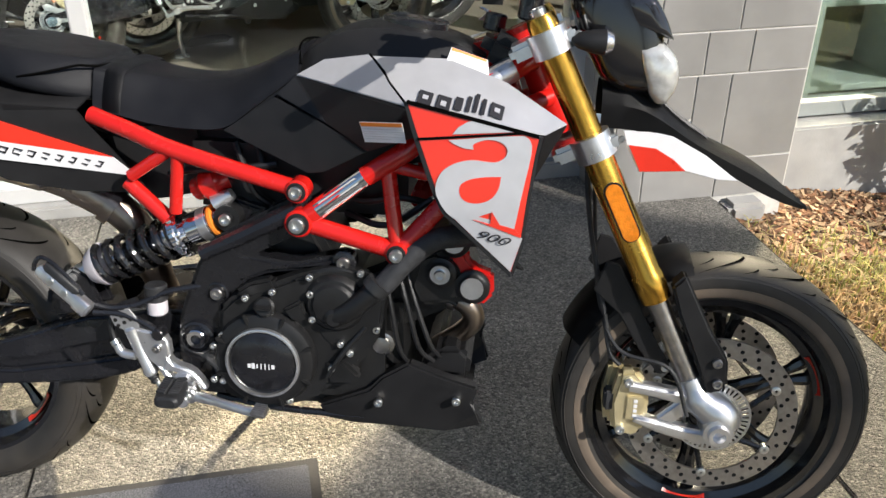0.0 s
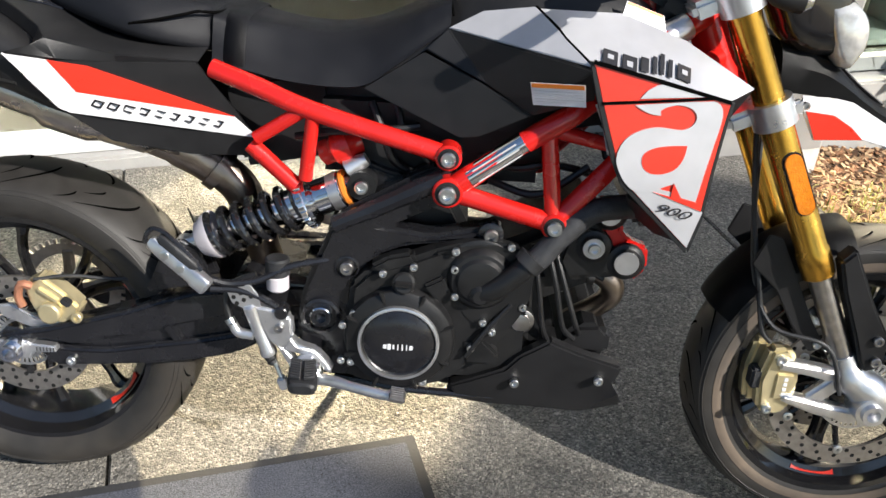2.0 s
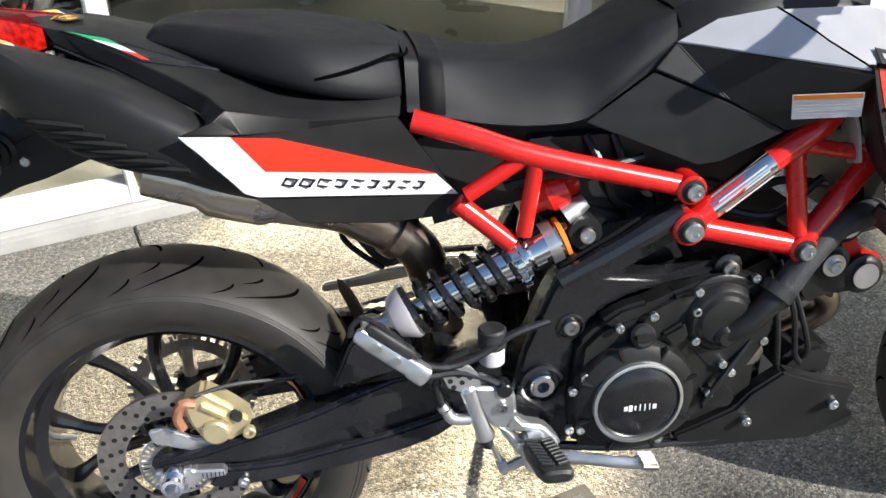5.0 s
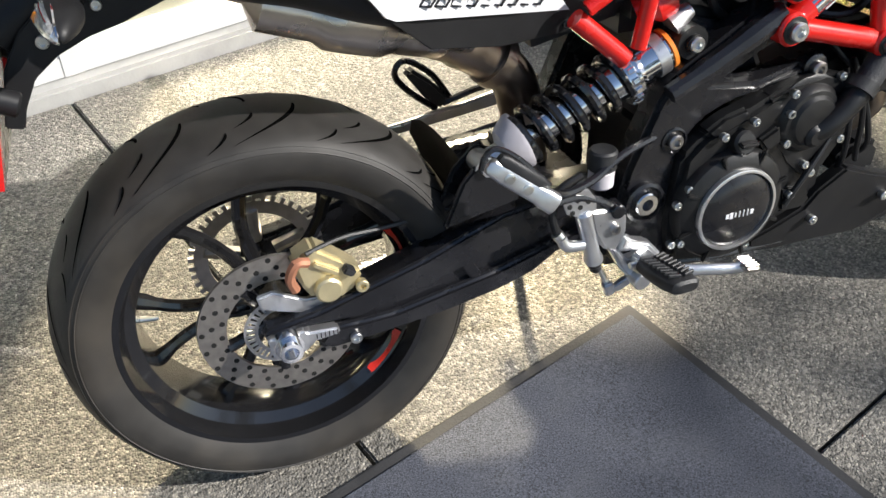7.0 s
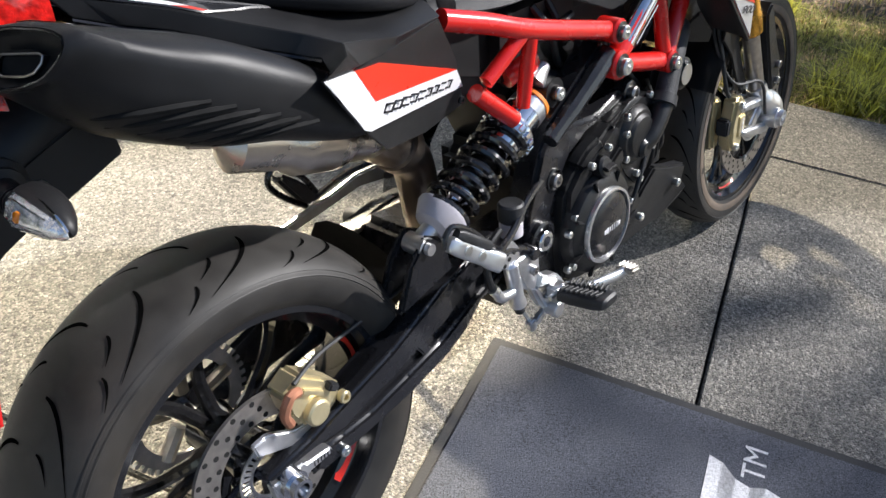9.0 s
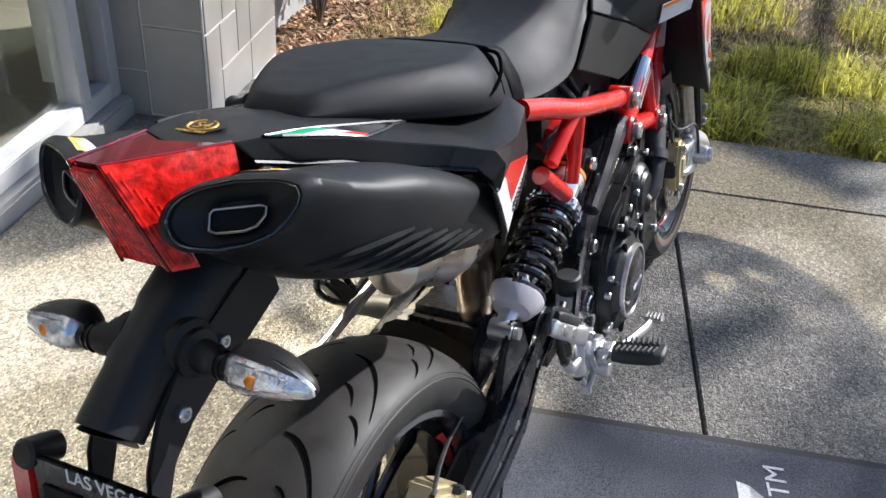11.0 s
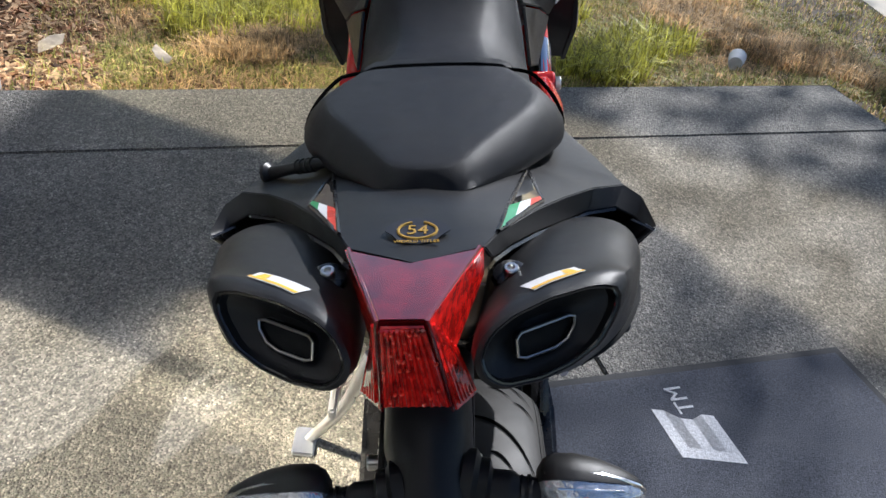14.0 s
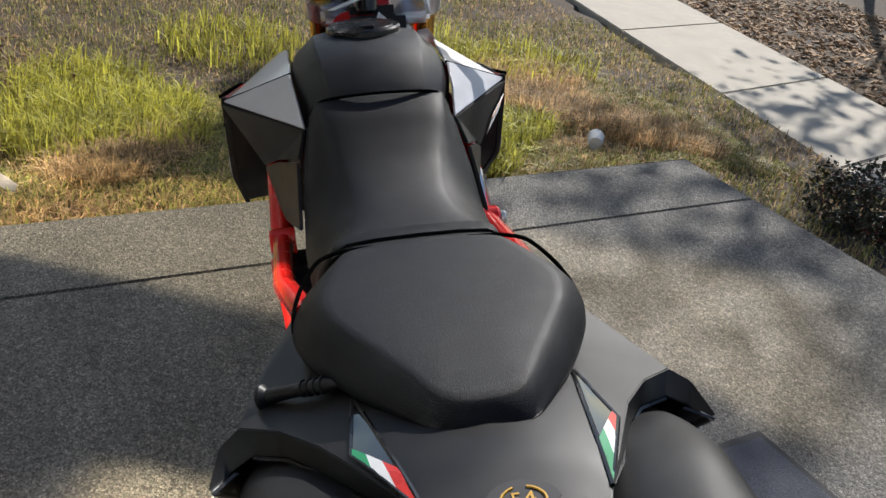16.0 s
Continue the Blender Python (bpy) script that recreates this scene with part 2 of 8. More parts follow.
M["copper"] = shader("rusty_copper", (0.45, 0.2, 0.12), 0.5, metal=0.5, vary=0.3)
M["clear_lamp"] = shader("clear_faceted_lamp", (0.86, 0.86, 0.88), 0.12, metal=0.75, vary=0.25, scale=120, bump=1.0, bump_scale=160, coat=1.0, coat_rough=0.02)
M["headlamp_clear"] = shader("headlamp_lens", (0.55, 0.55, 0.53), 0.12, metal=0.35, vary=0.35, scale=35, bump=0.15, bump_scale=60, coat=1.0, coat_rough=0.02)
M["lamp_silver"] = shader("lamp_reflector", (0.75, 0.75, 0.77), 0.16, metal=0.9, vary=0.2, scale=90, bump=0.35, bump_scale=220)
M["fluid"] = shader("milky_reservoir", (0.55, 0.52, 0.55), 0.35, vary=0.08)
M["smoke"] = shader("smoked_lens", (0.02, 0.02, 0.022), 0.06, coat=1.0, coat_rough=0.03)
M["glass"] = clear_glass("window_glass", (0.86, 0.93, 0.9))

# ---- mesh helpers ----
from mathutils.bvhtree import BVHTree


def empty_bm():
    return bmesh.new()


def part(name, bm, material, parent=None, label="", smooth=35):
    """Link a bmesh as one mesh object, under a thing or a part."""
    me = bpy.data.meshes.new(name)
    bmesh.ops.recalc_face_normals(bm, faces=bm.faces)
    bm.to_mesh(me)
    bm.free()
    me.materials.append(M[material] if isinstance(material, str) else material)
    if smooth:
        me.polygons.foreach_set("use_smooth", [True] * len(me.polygons))
        me.set_sharp_from_angle(angle=radians(smooth))
    ob = new(name, me)
    if parent:
        ob.parent = parent
    if label:
        tagged(ob, label)
    return ob


def thing(name, label, category, m=None, group="", kind=""):
    ob = new(name)
    ob.empty_display_size = 0.1
    if m is not None:
        ob.matrix_world = m
    return tagged(ob, label, category, group, kind)


def spline(pts, steps):
    """Smooth curve through the points."""
    p = [Vector(q) for q in pts]
    p = [2 * p[0] - p[1]] + p + [2 * p[-1] - p[-2]]
    out = []
    for i in range(1, len(p) - 2):
        a, b, c, d = p[i - 1:i + 3]
        for k in range(steps):
            t = k / steps
            out.append(0.5 * (2 * b + (c - a) * t + (2 * a - 5 * b + 4 * c - d) * t * t + (3 * b - a - 3 * c + d) * t ** 3))
    out.append(p[-2])
    return out


def add_rings(bm, rings, close=True, caps=True):
    vs = [[bm.verts.new(q) for q in r] for r in rings]
    for a, b in zip(vs, vs[1:]):
        n = len(a)
        for i in range(n if close else n - 1):
            bm.faces.new((a[i], a[(i + 1) % n], b[(i + 1) % n], b[i]))
    if caps and close:
        bm.faces.new(vs[0][::-1])
        bm.faces.new(vs[-1])
    return bm


def tube(pts, r, segs=10, steps=0, bm=None, flat=1.0):
    """A round bar or hose along the points; r may be a list."""
    bm = bm or empty_bm()
    path = spline(pts, steps) if steps else [Vector(p) for p in pts]
    n = len(path)
    up = Vector((0, 0, 1))
    rings, side = [], None
    for i, p in enumerate(path):
        way = (path[min(i + 1, n - 1)] - path[max(i - 1, 0)]).normalized()
        if side is None:
            side = way.cross(up if abs(way.z) < 0.9 else Vector((1, 0, 0))).normalized()
        else:
            side = (side - way * side.dot(way)).normalized()
        other = way.cross(side)
        rad = r if not isinstance(r, (list, tuple)) else r[round(i * (len(r) - 1) / max(n - 1, 1))]
        rings.append([p + rad * (math.cos(a) * side + flat * math.sin(a) * other) for a in (2 * math.pi * k / segs for k in range(segs))])
    return add_rings(bm, rings)


def cyl(p0, p1, r0, r1=None, segs=20, bm=None, bevel=0.0):
    """A turned piece from p0 to p1, its ends softened."""
    p0, p1 = Vector(p0), Vector(p1)
    r1 = r0 if r1 is None else r1
    way = (p1 - p0)
    d = way.normalized()
    if bevel:
        pts = [p0, p0 + d * bevel, p1 - d * bevel, p1]
        rad = [r0 - bevel, r0, r1, r1 - bevel]
    else:
        pts, rad = [p0, p1], [r0, r1]
    return lathe(p0, d, [((q - p0).dot(d), k) for q, k in zip(pts, rad)], segs, bm)


def lathe(origin, axis, profile, segs=32, bm=None, caps=True):
    """Turn (along, radius) about the axis through origin."""
    bm = bm or empty_bm()
    axis = Vector(axis).normalized()
    side = axis.cross(Vector((0, 0, 1)) if abs(axis.z) < 0.9 else Vector((1, 0, 0))).normalized()
    other = axis.cross(side)
    rings = [[Vector(origin) + axis * h + r * (math.cos(a) * side + math.sin(a) * other) for a in (2 * math.pi * k / segs for k in range(segs))] for h, r in profile]
    return add_rings(bm, rings, caps=caps)


def hoop(origin, axis, profile, segs=64, bm=None):
    """Turn a closed (along, radius) outline about the axis."""
    return lathe(origin, axis, list(profile) + [profile[0]], segs, bm, caps=False)


def plate(outline, y, thick, bevel=0.003, bm=None, proud=0.0, segs=2):
    """A flat piece cut to an (x, z) outline; y is a number or a function of x and z; it is thick towards +y."""
    own = empty_bm()
    f = y if callable(y) else (lambda x, z: y)
    a = [own.verts.new((x, f(x, z) - proud, z)) for x, z in outline]
    b = [own.verts.new((x, f(x, z) + thick, z)) for x, z in outline]
    n = len(a)
    own.faces.new(a)
    own.faces.new(b[::-1])
    for i in range(n):
        own.faces.new((a[i], a[(i + 1) % n], b[(i + 1) % n], b[i]))
    bmesh.ops.recalc_face_normals(own, faces=own.faces)
    if bevel:
        bmesh.ops.bevel(own, geom=own.edges[:], offset=bevel, segments=segs, affect="EDGES", clamp_overlap=True)
    bmesh.ops.triangulate(own, faces=[q for q in own.faces if len(q.verts) > 4])
    return join(bm, own)


def join(bm, own):
    if bm is None:
        return own
    me = bpy.data.meshes.new("temp")
    own.to_mesh(me)
    own.free()
    bm.from_mesh(me)
    bpy.data.meshes.remove(me)
    return bm


def block(size, m, bevel=0.004, bm=None, segs=2):
    """A box with softened edges."""
    own = empty_bm()
    bmesh.ops.create_cube(own, size=1, matrix=m @ Matrix.Diagonal((*size, 1)))
    if bevel:
        bmesh.ops.bevel(own, geom=own.edges[:], offset=bevel, segments=segs, affect="EDGES", clamp_overlap=True)
    return join(bm, own)


def shell(verts, faces, thick, bevel=0.0, bm=None):
    """A bent sheet of the given thickness."""
    own = empty_bm()
    vs = [own.verts.new(v) for v in verts]
    for q in faces:
        own.faces.new([vs[i] for i in q])
    bmesh.ops.recalc_face_normals(own, faces=own.faces)
    bmesh.ops.solidify(own, geom=own.faces[:], thickness=thick)
    if bevel:
        bmesh.ops.bevel(own, geom=[e for e in own.edges if e.calc_face_angle(0) > 0.5], offset=bevel, segments=2, affect="EDGES", clamp_overlap=True)
    bmesh.ops.triangulate(own, faces=[q for q in own.faces if len(q.verts) > 4])
    return join(bm, own)


def mirrored(bm):
    """A copy on the other side of the motorcycle."""
    out = bm.copy()
    for v in out.verts:
        v.co.y = -v.co.y
    bmesh.ops.reverse_faces(out, faces=out.faces)
    return out


def both(name, bm, material, parent, label=""):
    twin = mirrored(bm)
    return part(name, bm, material, parent, label), part(name, twin, material, parent, label)


def lettering(text, size, m, material, parent, name="lettering", depth=0.0004, shear=0.0):
    """Raised letters in the built-in font, laid on the pose m."""
    cu = bpy.data.curves.new(name, "FONT")
    cu.body, cu.size, cu.extrude, cu.align_x, cu.align_y, cu.shear = text, size, depth, "CENTER", "CENTER", shear
    ob = bpy.data.objects.new(name, cu)
    me = bpy.data.meshes.new_from_object(ob)
    bpy.data.objects.remove(ob)
    me.transform(m)
    me.materials.clear()
    me.materials.append(M[material])
    out = new(name, me)
    out.parent = parent
    return out


def bolt(p, axis, r, parent, material="bolt", socket=True, name="bolt"):
    """A cap screw: a head with a socket in it."""
    axis = Vector(axis).normalized()
    p = Vector(p)
    prof = [(-0.004, r * 0.9), (r * 0.7, r), (r * 0.9, r * 0.85)]
    prof += [(r * 0.9, r * 0.5), (r * 0.35, r * 0.48)] if socket else []
    return part(name, lathe(p, axis, prof, 12), material, parent)

# ---- the place: paving, lawn, path, shop front ----
M["soil"] = shader("dry_soil", (0.085, 0.06, 0.038), 0.95, bump=0.8, bump_scale=120, vary=0.5, scale=9, stain=0.6, stain_colour=(0.15, 0.12, 0.07), stain_scale=3)
M["path"] = shader("pale_path_concrete", (0.52, 0.47, 0.38), 0.85, bump=0.3, bump_scale=160, vary=0.16, scale=8, stain=0.3, stain_colour=(0.26, 0.23, 0.19))
M["pale_chips"] = shader("weathered_chips", (0.3, 0.23, 0.18), 0.85, island=0.75, vary=0.4, scale=20, bump=0.3, bump_scale=200)
M["asphalt"] = shader("asphalt", (0.05, 0.05, 0.05), 0.9, bump=0.5, bump_scale=150, vary=0.3)
M["grass_green"] = leafy(shader("green_grass", (0.34, 0.33, 0.095), 0.6, island=0.75, vary=0.3, scale=3))
M["grass_bright"] = leafy(shader("bright_grass", (0.5, 0.47, 0.08), 0.55, island=0.75, vary=0.3, scale=3))
M["grass_dry"] = leafy(shader("dry_grass", (0.6, 0.43, 0.23), 0.7, island=0.7, vary=0.3, scale=3))
M["chips"] = shader("bark_chips", (0.2, 0.1, 0.05), 0.85, island=0.75, vary=0.4, scale=20, bump=0.3, bump_scale=200)
M["pale_chips"] = shader("pale_wood_chips", (0.42, 0.28, 0.16), 0.85, island=0.5, vary=0.3, scale=20)
M["leaf"] = shader("tree_leaf", (0.06, 0.1, 0.025), 0.5, island=0.5, vary=0.2)
M["bush_leaf"] = shader("dark_bush_leaf", (0.05, 0.05, 0.022), 0.4, island=0.6, vary=0.3)
M["bush_red"] = shader("red_bush_leaf", (0.16, 0.03, 0.02), 0.4, island=0.5, vary=0.3)
M["bark"] = shader("tree_bark", (0.12, 0.09, 0.065), 0.9, bump=0.8, bump_scale=40, vary=0.4)
M["tile"] = shader("grey_porcelain_tile", (0.28, 0.272, 0.262), 0.42, coat=0.7, coat_rough=0.3, vary=0.14, scale=5, per_object=0.1, bump=0.05, bump_scale=80, stain=0.25, stain_colour=(0.28, 0.27, 0.25), stain_scale=3)
M["grout"] = shader("pale_grout", (0.6, 0.58, 0.54), 0.9, vary=0.1)
M["stucco"] = shader("grey_stucco", (0.42, 0.4, 0.37), 0.9, vary=0.12, bump=0.4, bump_scale=150)
M["white_alu"] = shader("white_window_frame", (0.58, 0.58, 0.575), 0.4, vary=0.05, scale=4, stain=0.15, stain_colour=(0.5, 0.48, 0.44))
M["frame_grey"] = shader("grey_window_frame", (0.3, 0.32, 0.31), 0.4, vary=0.05, scale=4)
# tint darkened to put the shade of the room behind into the glass
M["shade_glass"] = clear_glass("shade_tinted_window_glass", (0.3, 0.38, 0.34))
M["kerb"] = shader("worn_white_kerb", (0.38, 0.375, 0.36), 0.85, vary=0.15, scale=10, bump=0.3, bump_scale=120, stain=0.5, stain_colour=(0.3, 0.28, 0.25), stain_scale=5)
M["shop_floor"] = shader("shop_floor_tile", (0.22, 0.19, 0.15), 0.3, vary=0.15, scale=2)
M["shop_wall"] = shader("shop_wall_paint", (0.3, 0.27, 0.22), 0.8, vary=0.15, scale=2)
M["carpet"] = shader("grey_mat_pile", (0.066, 0.071, 0.09), 0.95, bump=1.0, bump_scale=420, vary=0.75, scale=330, stain=0.25, stain_colour=(0.11, 0.115, 0.13), stain_scale=12)
M["mat_edge"] = shader("black_mat_border", (0.03, 0.03, 0.032), 0.8, bump=0.4, bump_scale=200, vary=0.2)
M["mat_white"] = shader("white_mat_pile", (0.62, 0.62, 0.64), 0.95, bump=1.0, bump_scale=330, vary=0.25, scale=150)
M["paper"] = shader("crumpled_paper", (0.75, 0.75, 0.74), 0.8, vary=0.08)
M["dead_leaf"] = shader("dead_leaf", (0.4, 0.33, 0.25), 0.8, vary=0.3)


def grid_point(u, v, z=0.0):
    return U * u + V * v + Vector((0, 0, z))


def lawn_z(u, v):
    """The lawn falls away from the paving's edge to the path."""
    d = max(u - 1.53, -0.68 - v, 0.0)
    fall = 0.05 + 0.16 * min(d / 0.9, 1.0) + 0.1 * min(max(d - 0.9, 0) / 1.2, 1.0)
    bumpy = 0.018 * noise.noise((u * 2.2, v * 2.2, 0)) + 0.01 * noise.noise((u * 7, v * 7, 3))
    return -fall - 0.02 + bumpy * min(1, d * 4 + 0.2)


def path_near(u):
    return -2.2 - 0.2 * (u - 2.0)


# one sheet of earth out to the horizon
def build_ground():
    us = sorted(set([-300, -100, -40, -15, -8, -4, -2, 0, 1.0] + [1.4 + 0.1 * i for i in range(46)] + [7, 9, 12, 20, 40, 100, 300]))
    vs = sorted(set([-300, -100, -40, -20, -10, -7] + [-5 + 0.12 * i for i in range(72)] + [4, 5, 8, 12, 30, 100, 300]))
    bm = empty_bm()
    rows = []
    for u in us:
        row = []
        for v in vs:
            inside = u < 1.45 and v > -0.6
            z = -0.3 if inside else lawn_z(u, v)
            if path_near(u) > v > path_near(u) - 1.4:
                z = min(z, -0.36)
            row.append(bm.verts.new(grid_point(u, v, z)))
        rows.append(row)
    for a, b in zip(rows, rows[1:]):
        for i in range(len(vs) - 1):
            bm.faces.new((a[i], b[i], b[i + 1], a[i + 1]))
    return tagged(part("ground", bm, "soil", None, "", 60), "bare brown earth under the lawn and mulch bed", "ground", kind="structure")


build_ground()

# paving slabs with open joints
pavement = thing("pavement", "exposed-aggregate concrete paving with dark straight joints", "pavement", kind="structure")


def slab(u0, u1, v0, v1):
    g = 0.0035
    bm = empty_bm()
    top = [(u0 + g, v0 + g), (u1 - g, v0 + g), (u1 - g, v1 - g), (u0 + g, v1 - g)]
    vs = []
    for low in (True, False):
        for u, v in top:
            p = grid_point(u, v)
            p.z = ground_z(p.x, p.y) - (0.12 if low else 0)
            vs.append(bm.verts.new(p))
    for q in ((3, 2, 1, 0), (4, 5, 6, 7), (0, 1, 5, 4), (1, 2, 6, 5), (2, 3, 7, 6), (3, 0, 4, 7)):
        bm.faces.new([vs[i] for i in q])
    bmesh.ops.bevel(bm, geom=bm.edges[:], offset=0.004, segments=2, affect="EDGES")
    return part("paving_slab", bm, "concrete", pavement)


U_JOINTS = (-7.69, -5.93, -4.17, -2.41, -0.65, 1.11, 1.53)
V_JOINTS = (-0.68, 1.165, 2.975)
for u0, u1 in zip(U_JOINTS, U_JOINTS[1:]):
    for v0, v1 in zip(V_JOINTS, V_JOINTS[1:]):
        slab(u0, u1, v0, v1)
bed = empty_bm()
block((9.3, 3.7, 0.1), GRID_POSE @ pose(-3.1, 1.15, -0.085), 0.0, bed)
part("joint_bed", bed, "joint_dirt", pavement)

# parking ground behind, where the camera stands
lot = empty_bm()
block((14, 9, 0.1), GRID_POSE @ pose(-6, -5.3, -0.17), 0.0, lot)
tagged(part("road", lot, "asphalt"), "dark worn asphalt parking area", "road", kind="structure")

# the path beyond the lawn
path = thing("path", "pale concrete footpath beyond the lawn", "path", kind="structure")
cuts = (-1.0, 0.55, 1.72, 2.9, 4.35, 6.2, 8.4)
for a, b in zip(cuts, cuts[1:]):
    bm = empty_bm()
    vs = []
    for z in (-0.45, -0.285):
        for u, v in ((a, path_near(a)), (b - 0.012, path_near(b)), (b + 0.2, path_near(b) - 1.36), (a + 0.212, path_near(a) - 1.36)):
            vs.append(bm.verts.new(grid_point(u, v, z)))
    for q in ((3, 2, 1, 0), (4, 5, 6, 7), (0, 1, 5, 4), (1, 2, 6, 5), (2, 3, 7, 6), (3, 0, 4, 7)):
        bm.faces.new([vs[i] for i in q])
    bmesh.ops.bevel(bm, geom=bm.edges[:], offset=0.008, segments=2, affect="EDGES")
    part("path_slab", bm, "path", path)


# grass, mulch
def blades(count, place, height, width, lean, rng, keep=None):
    """Single bent blades, joined."""
    vs, fs = [], []
    made = 0
    while made < count:
        u, v = place()
        if keep and not keep(u, v):
            continue
        made += 1
        h = height * rng.uniform(0.45, 1.25)
        a = rng.uniform(0, 2 * math.pi)
        tilt = rng.uniform(0.1, lean)
        b = grid_point(u, v, lawn_z(u, v) - 0.006)
        way = Vector((math.cos(a), math.sin(a), 0))
        side = Vector((-way.y, way.x, 0)) * width * rng.uniform(0.6, 1.3)
        mid = b + Vector((0, 0, h * 0.6)) + way * h * tilt * 0.35
        tip = b + Vector((0, 0, h * (1 - 0.35 * tilt))) + way * h * tilt
        i = len(vs)
        vs += [b - side, b + side, mid + side * 0.7, mid - side * 0.7, tip]
        fs += [(i, i + 1, i + 2, i + 3), (i + 3, i + 2, i + 4)]
    return vs, fs


def stuff(name, vs, fs, material, label, category):
    me = bpy.data.meshes.new(name)
    me.from_pydata([tuple(v) for v in vs], [], fs)
    me.materials.append(M[material])
    return tagged(new(name, me), label, category, kind="stuff")


rng = random.Random(4)


def on_lawn(u, v):
    if v > path_near(u) - 1.5 and v < path_near(u) + 0.03:
        return False
    return (u > 1.56 or v < -0.74) and v < 2.6


def patchy(lo, seed):
    def keep(u, v):
        return on_lawn(u, v) and noise.noise((u * 1.3 + seed, v * 1.3, seed)) + rng.uniform(-0.25, 0.25) > lo
    return keep


def lawn_spot():
    r = rng.random()
    if r < 0.55:
        return rng.uniform(1.55, 3.2), rng.uniform(-1.6, 2.3)
    return rng.uniform(0.6, 6.5), rng.uniform(-2.6, 2.6)


stuff("lawn_grass", *blades(60000, lawn_spot, 0.06, 0.0034, 1.3, rng, patchy(-0.3, 1)), "grass_green", "short patchy green lawn grass", "grass")
stuff("dry_grass", *blades(55000, lawn_spot, 0.055, 0.0032, 1.6, rng, patchy(-0.3, 7)), "grass_dry", "dry yellow-brown lawn grass", "grass")


def tuft_spots(spots):
    def place():
        u, v, r = spots[rng.randrange(len(spots))]
        a, d = rng.uniform(0, 6.283), r * math.sqrt(rng.random())
        return u + d * math.cos(a), v + d * math.sin(a)
    return place


stuff("bright_grass", *blades(13000, tuft_spots([(2.5, 1.85, 0.22), (2.6, 1.45, 0.25), (2.9, 1.6, 0.25), (3.0, 1.35, 0.2), (1.8, 0.3, 0.2), (2.3, 0.75, 0.15), (2.9, 0.5, 0.2), (3.5, 1.6, 0.35), (4.2, 0.6, 0.5), (4.0, -0.6, 0.5), (2.75, 1.75, 0.28), (3.1, 1.95, 0.3), (2.3, -0.25, 0.2), (2.05, 0.05, 0.2), (3.6, -1.2, 0.5), (1.75, 0.9, 0.15), (2.9, 0.2, 0.35)]), 0.17, 0.0042, 1.25, rng, on_lawn), "grass_bright", "bright yellow-green tufts of long grass", "grass")
stuff("russet_grass", *blades(12000, tuft_spots([(3.3, -1.0, 0.4), (2.35, -0.9, 0.3), (1.95, -1.0, 0.3), (2.45, 1.6, 0.3), (2.8, -0.8, 0.3), (2.15, 1.75, 0.2)]), 0.12, 0.0034, 1.5, rng, on_lawn), "grass_dry", "long dried russet grass", "grass")


def chips(count, place, size, rng, thick=0.25):
    vs, fs = [], []
    for _ in range(count):
        u, v = place()
        s = size * rng.uniform(0.4, 1.5)
        m = Matrix.Translation(grid_point(u, v, lawn_z(u, v) + rng.uniform(0, 0.012))) @ Euler((rng.uniform(-0.5, 0.5), rng.uniform(-0.5, 0.5), rng.uniform(0, 6.3))).to_matrix().to_4x4()
        w = rng.uniform(0.2, 0.5)
        i = len(vs)
        for z in (-1, 1):
            for x, y in ((-1, -1), (1, -0.8), (0.9, 1), (-0.8, 0.8)):
                vs.append(m @ Vector((x * s, y * s * w, z * s * thick * 0.5)))
        fs += [(i + 3, i + 2, i + 1, i), (i + 4, i + 5, i + 6, i + 7), (i, i + 1, i + 5, i + 4), (i + 1, i + 2, i + 6, i + 5), (i + 2, i + 3, i + 7, i + 6), (i + 3, i, i + 4, i + 7)]
    return vs, fs


def mulch_spot():
    while True:
        u, v = rng.uniform(1.55, 4.4), rng.uniform(1.2, 3.0)
        if v > 1.5 + 0.35 * max(0, u - 1.9) + 0.3 * noise.noise((u * 2, 5, 0)) - rng.random() ** 3 * 0.6:
            return u, v


stuff("bark_mulch", *chips(9000, mulch_spot, 0.017, rng), "chips", "reddish-brown bark mulch in the planting bed", "mulch")
stuff("pale_mulch", *chips(4500, mulch_spot, 0.02, rng), "pale_chips", "pale splintered wood chips in the mulch", "mulch")


def far_bed():
    u = rng.uniform(2.0, 7.5)
    return u, path_near(u) - 1.42 - rng.uniform(0, 2.6)


stuff("far_mulch", *chips(7000, far_bed, 0.03, rng), "pale_chips", "coarse bark chips beyond the footpath", "mulch")


def lawn_litter():
    return rng.uniform(1.55, 3.6), rng.uniform(-1.6, 1.8)


stuff("lawn_thatch", *chips(3500, lawn_litter, 0.016, rng, 0.08), "pale_chips", "dead leaves and straw in the lawn", "leaf litter")


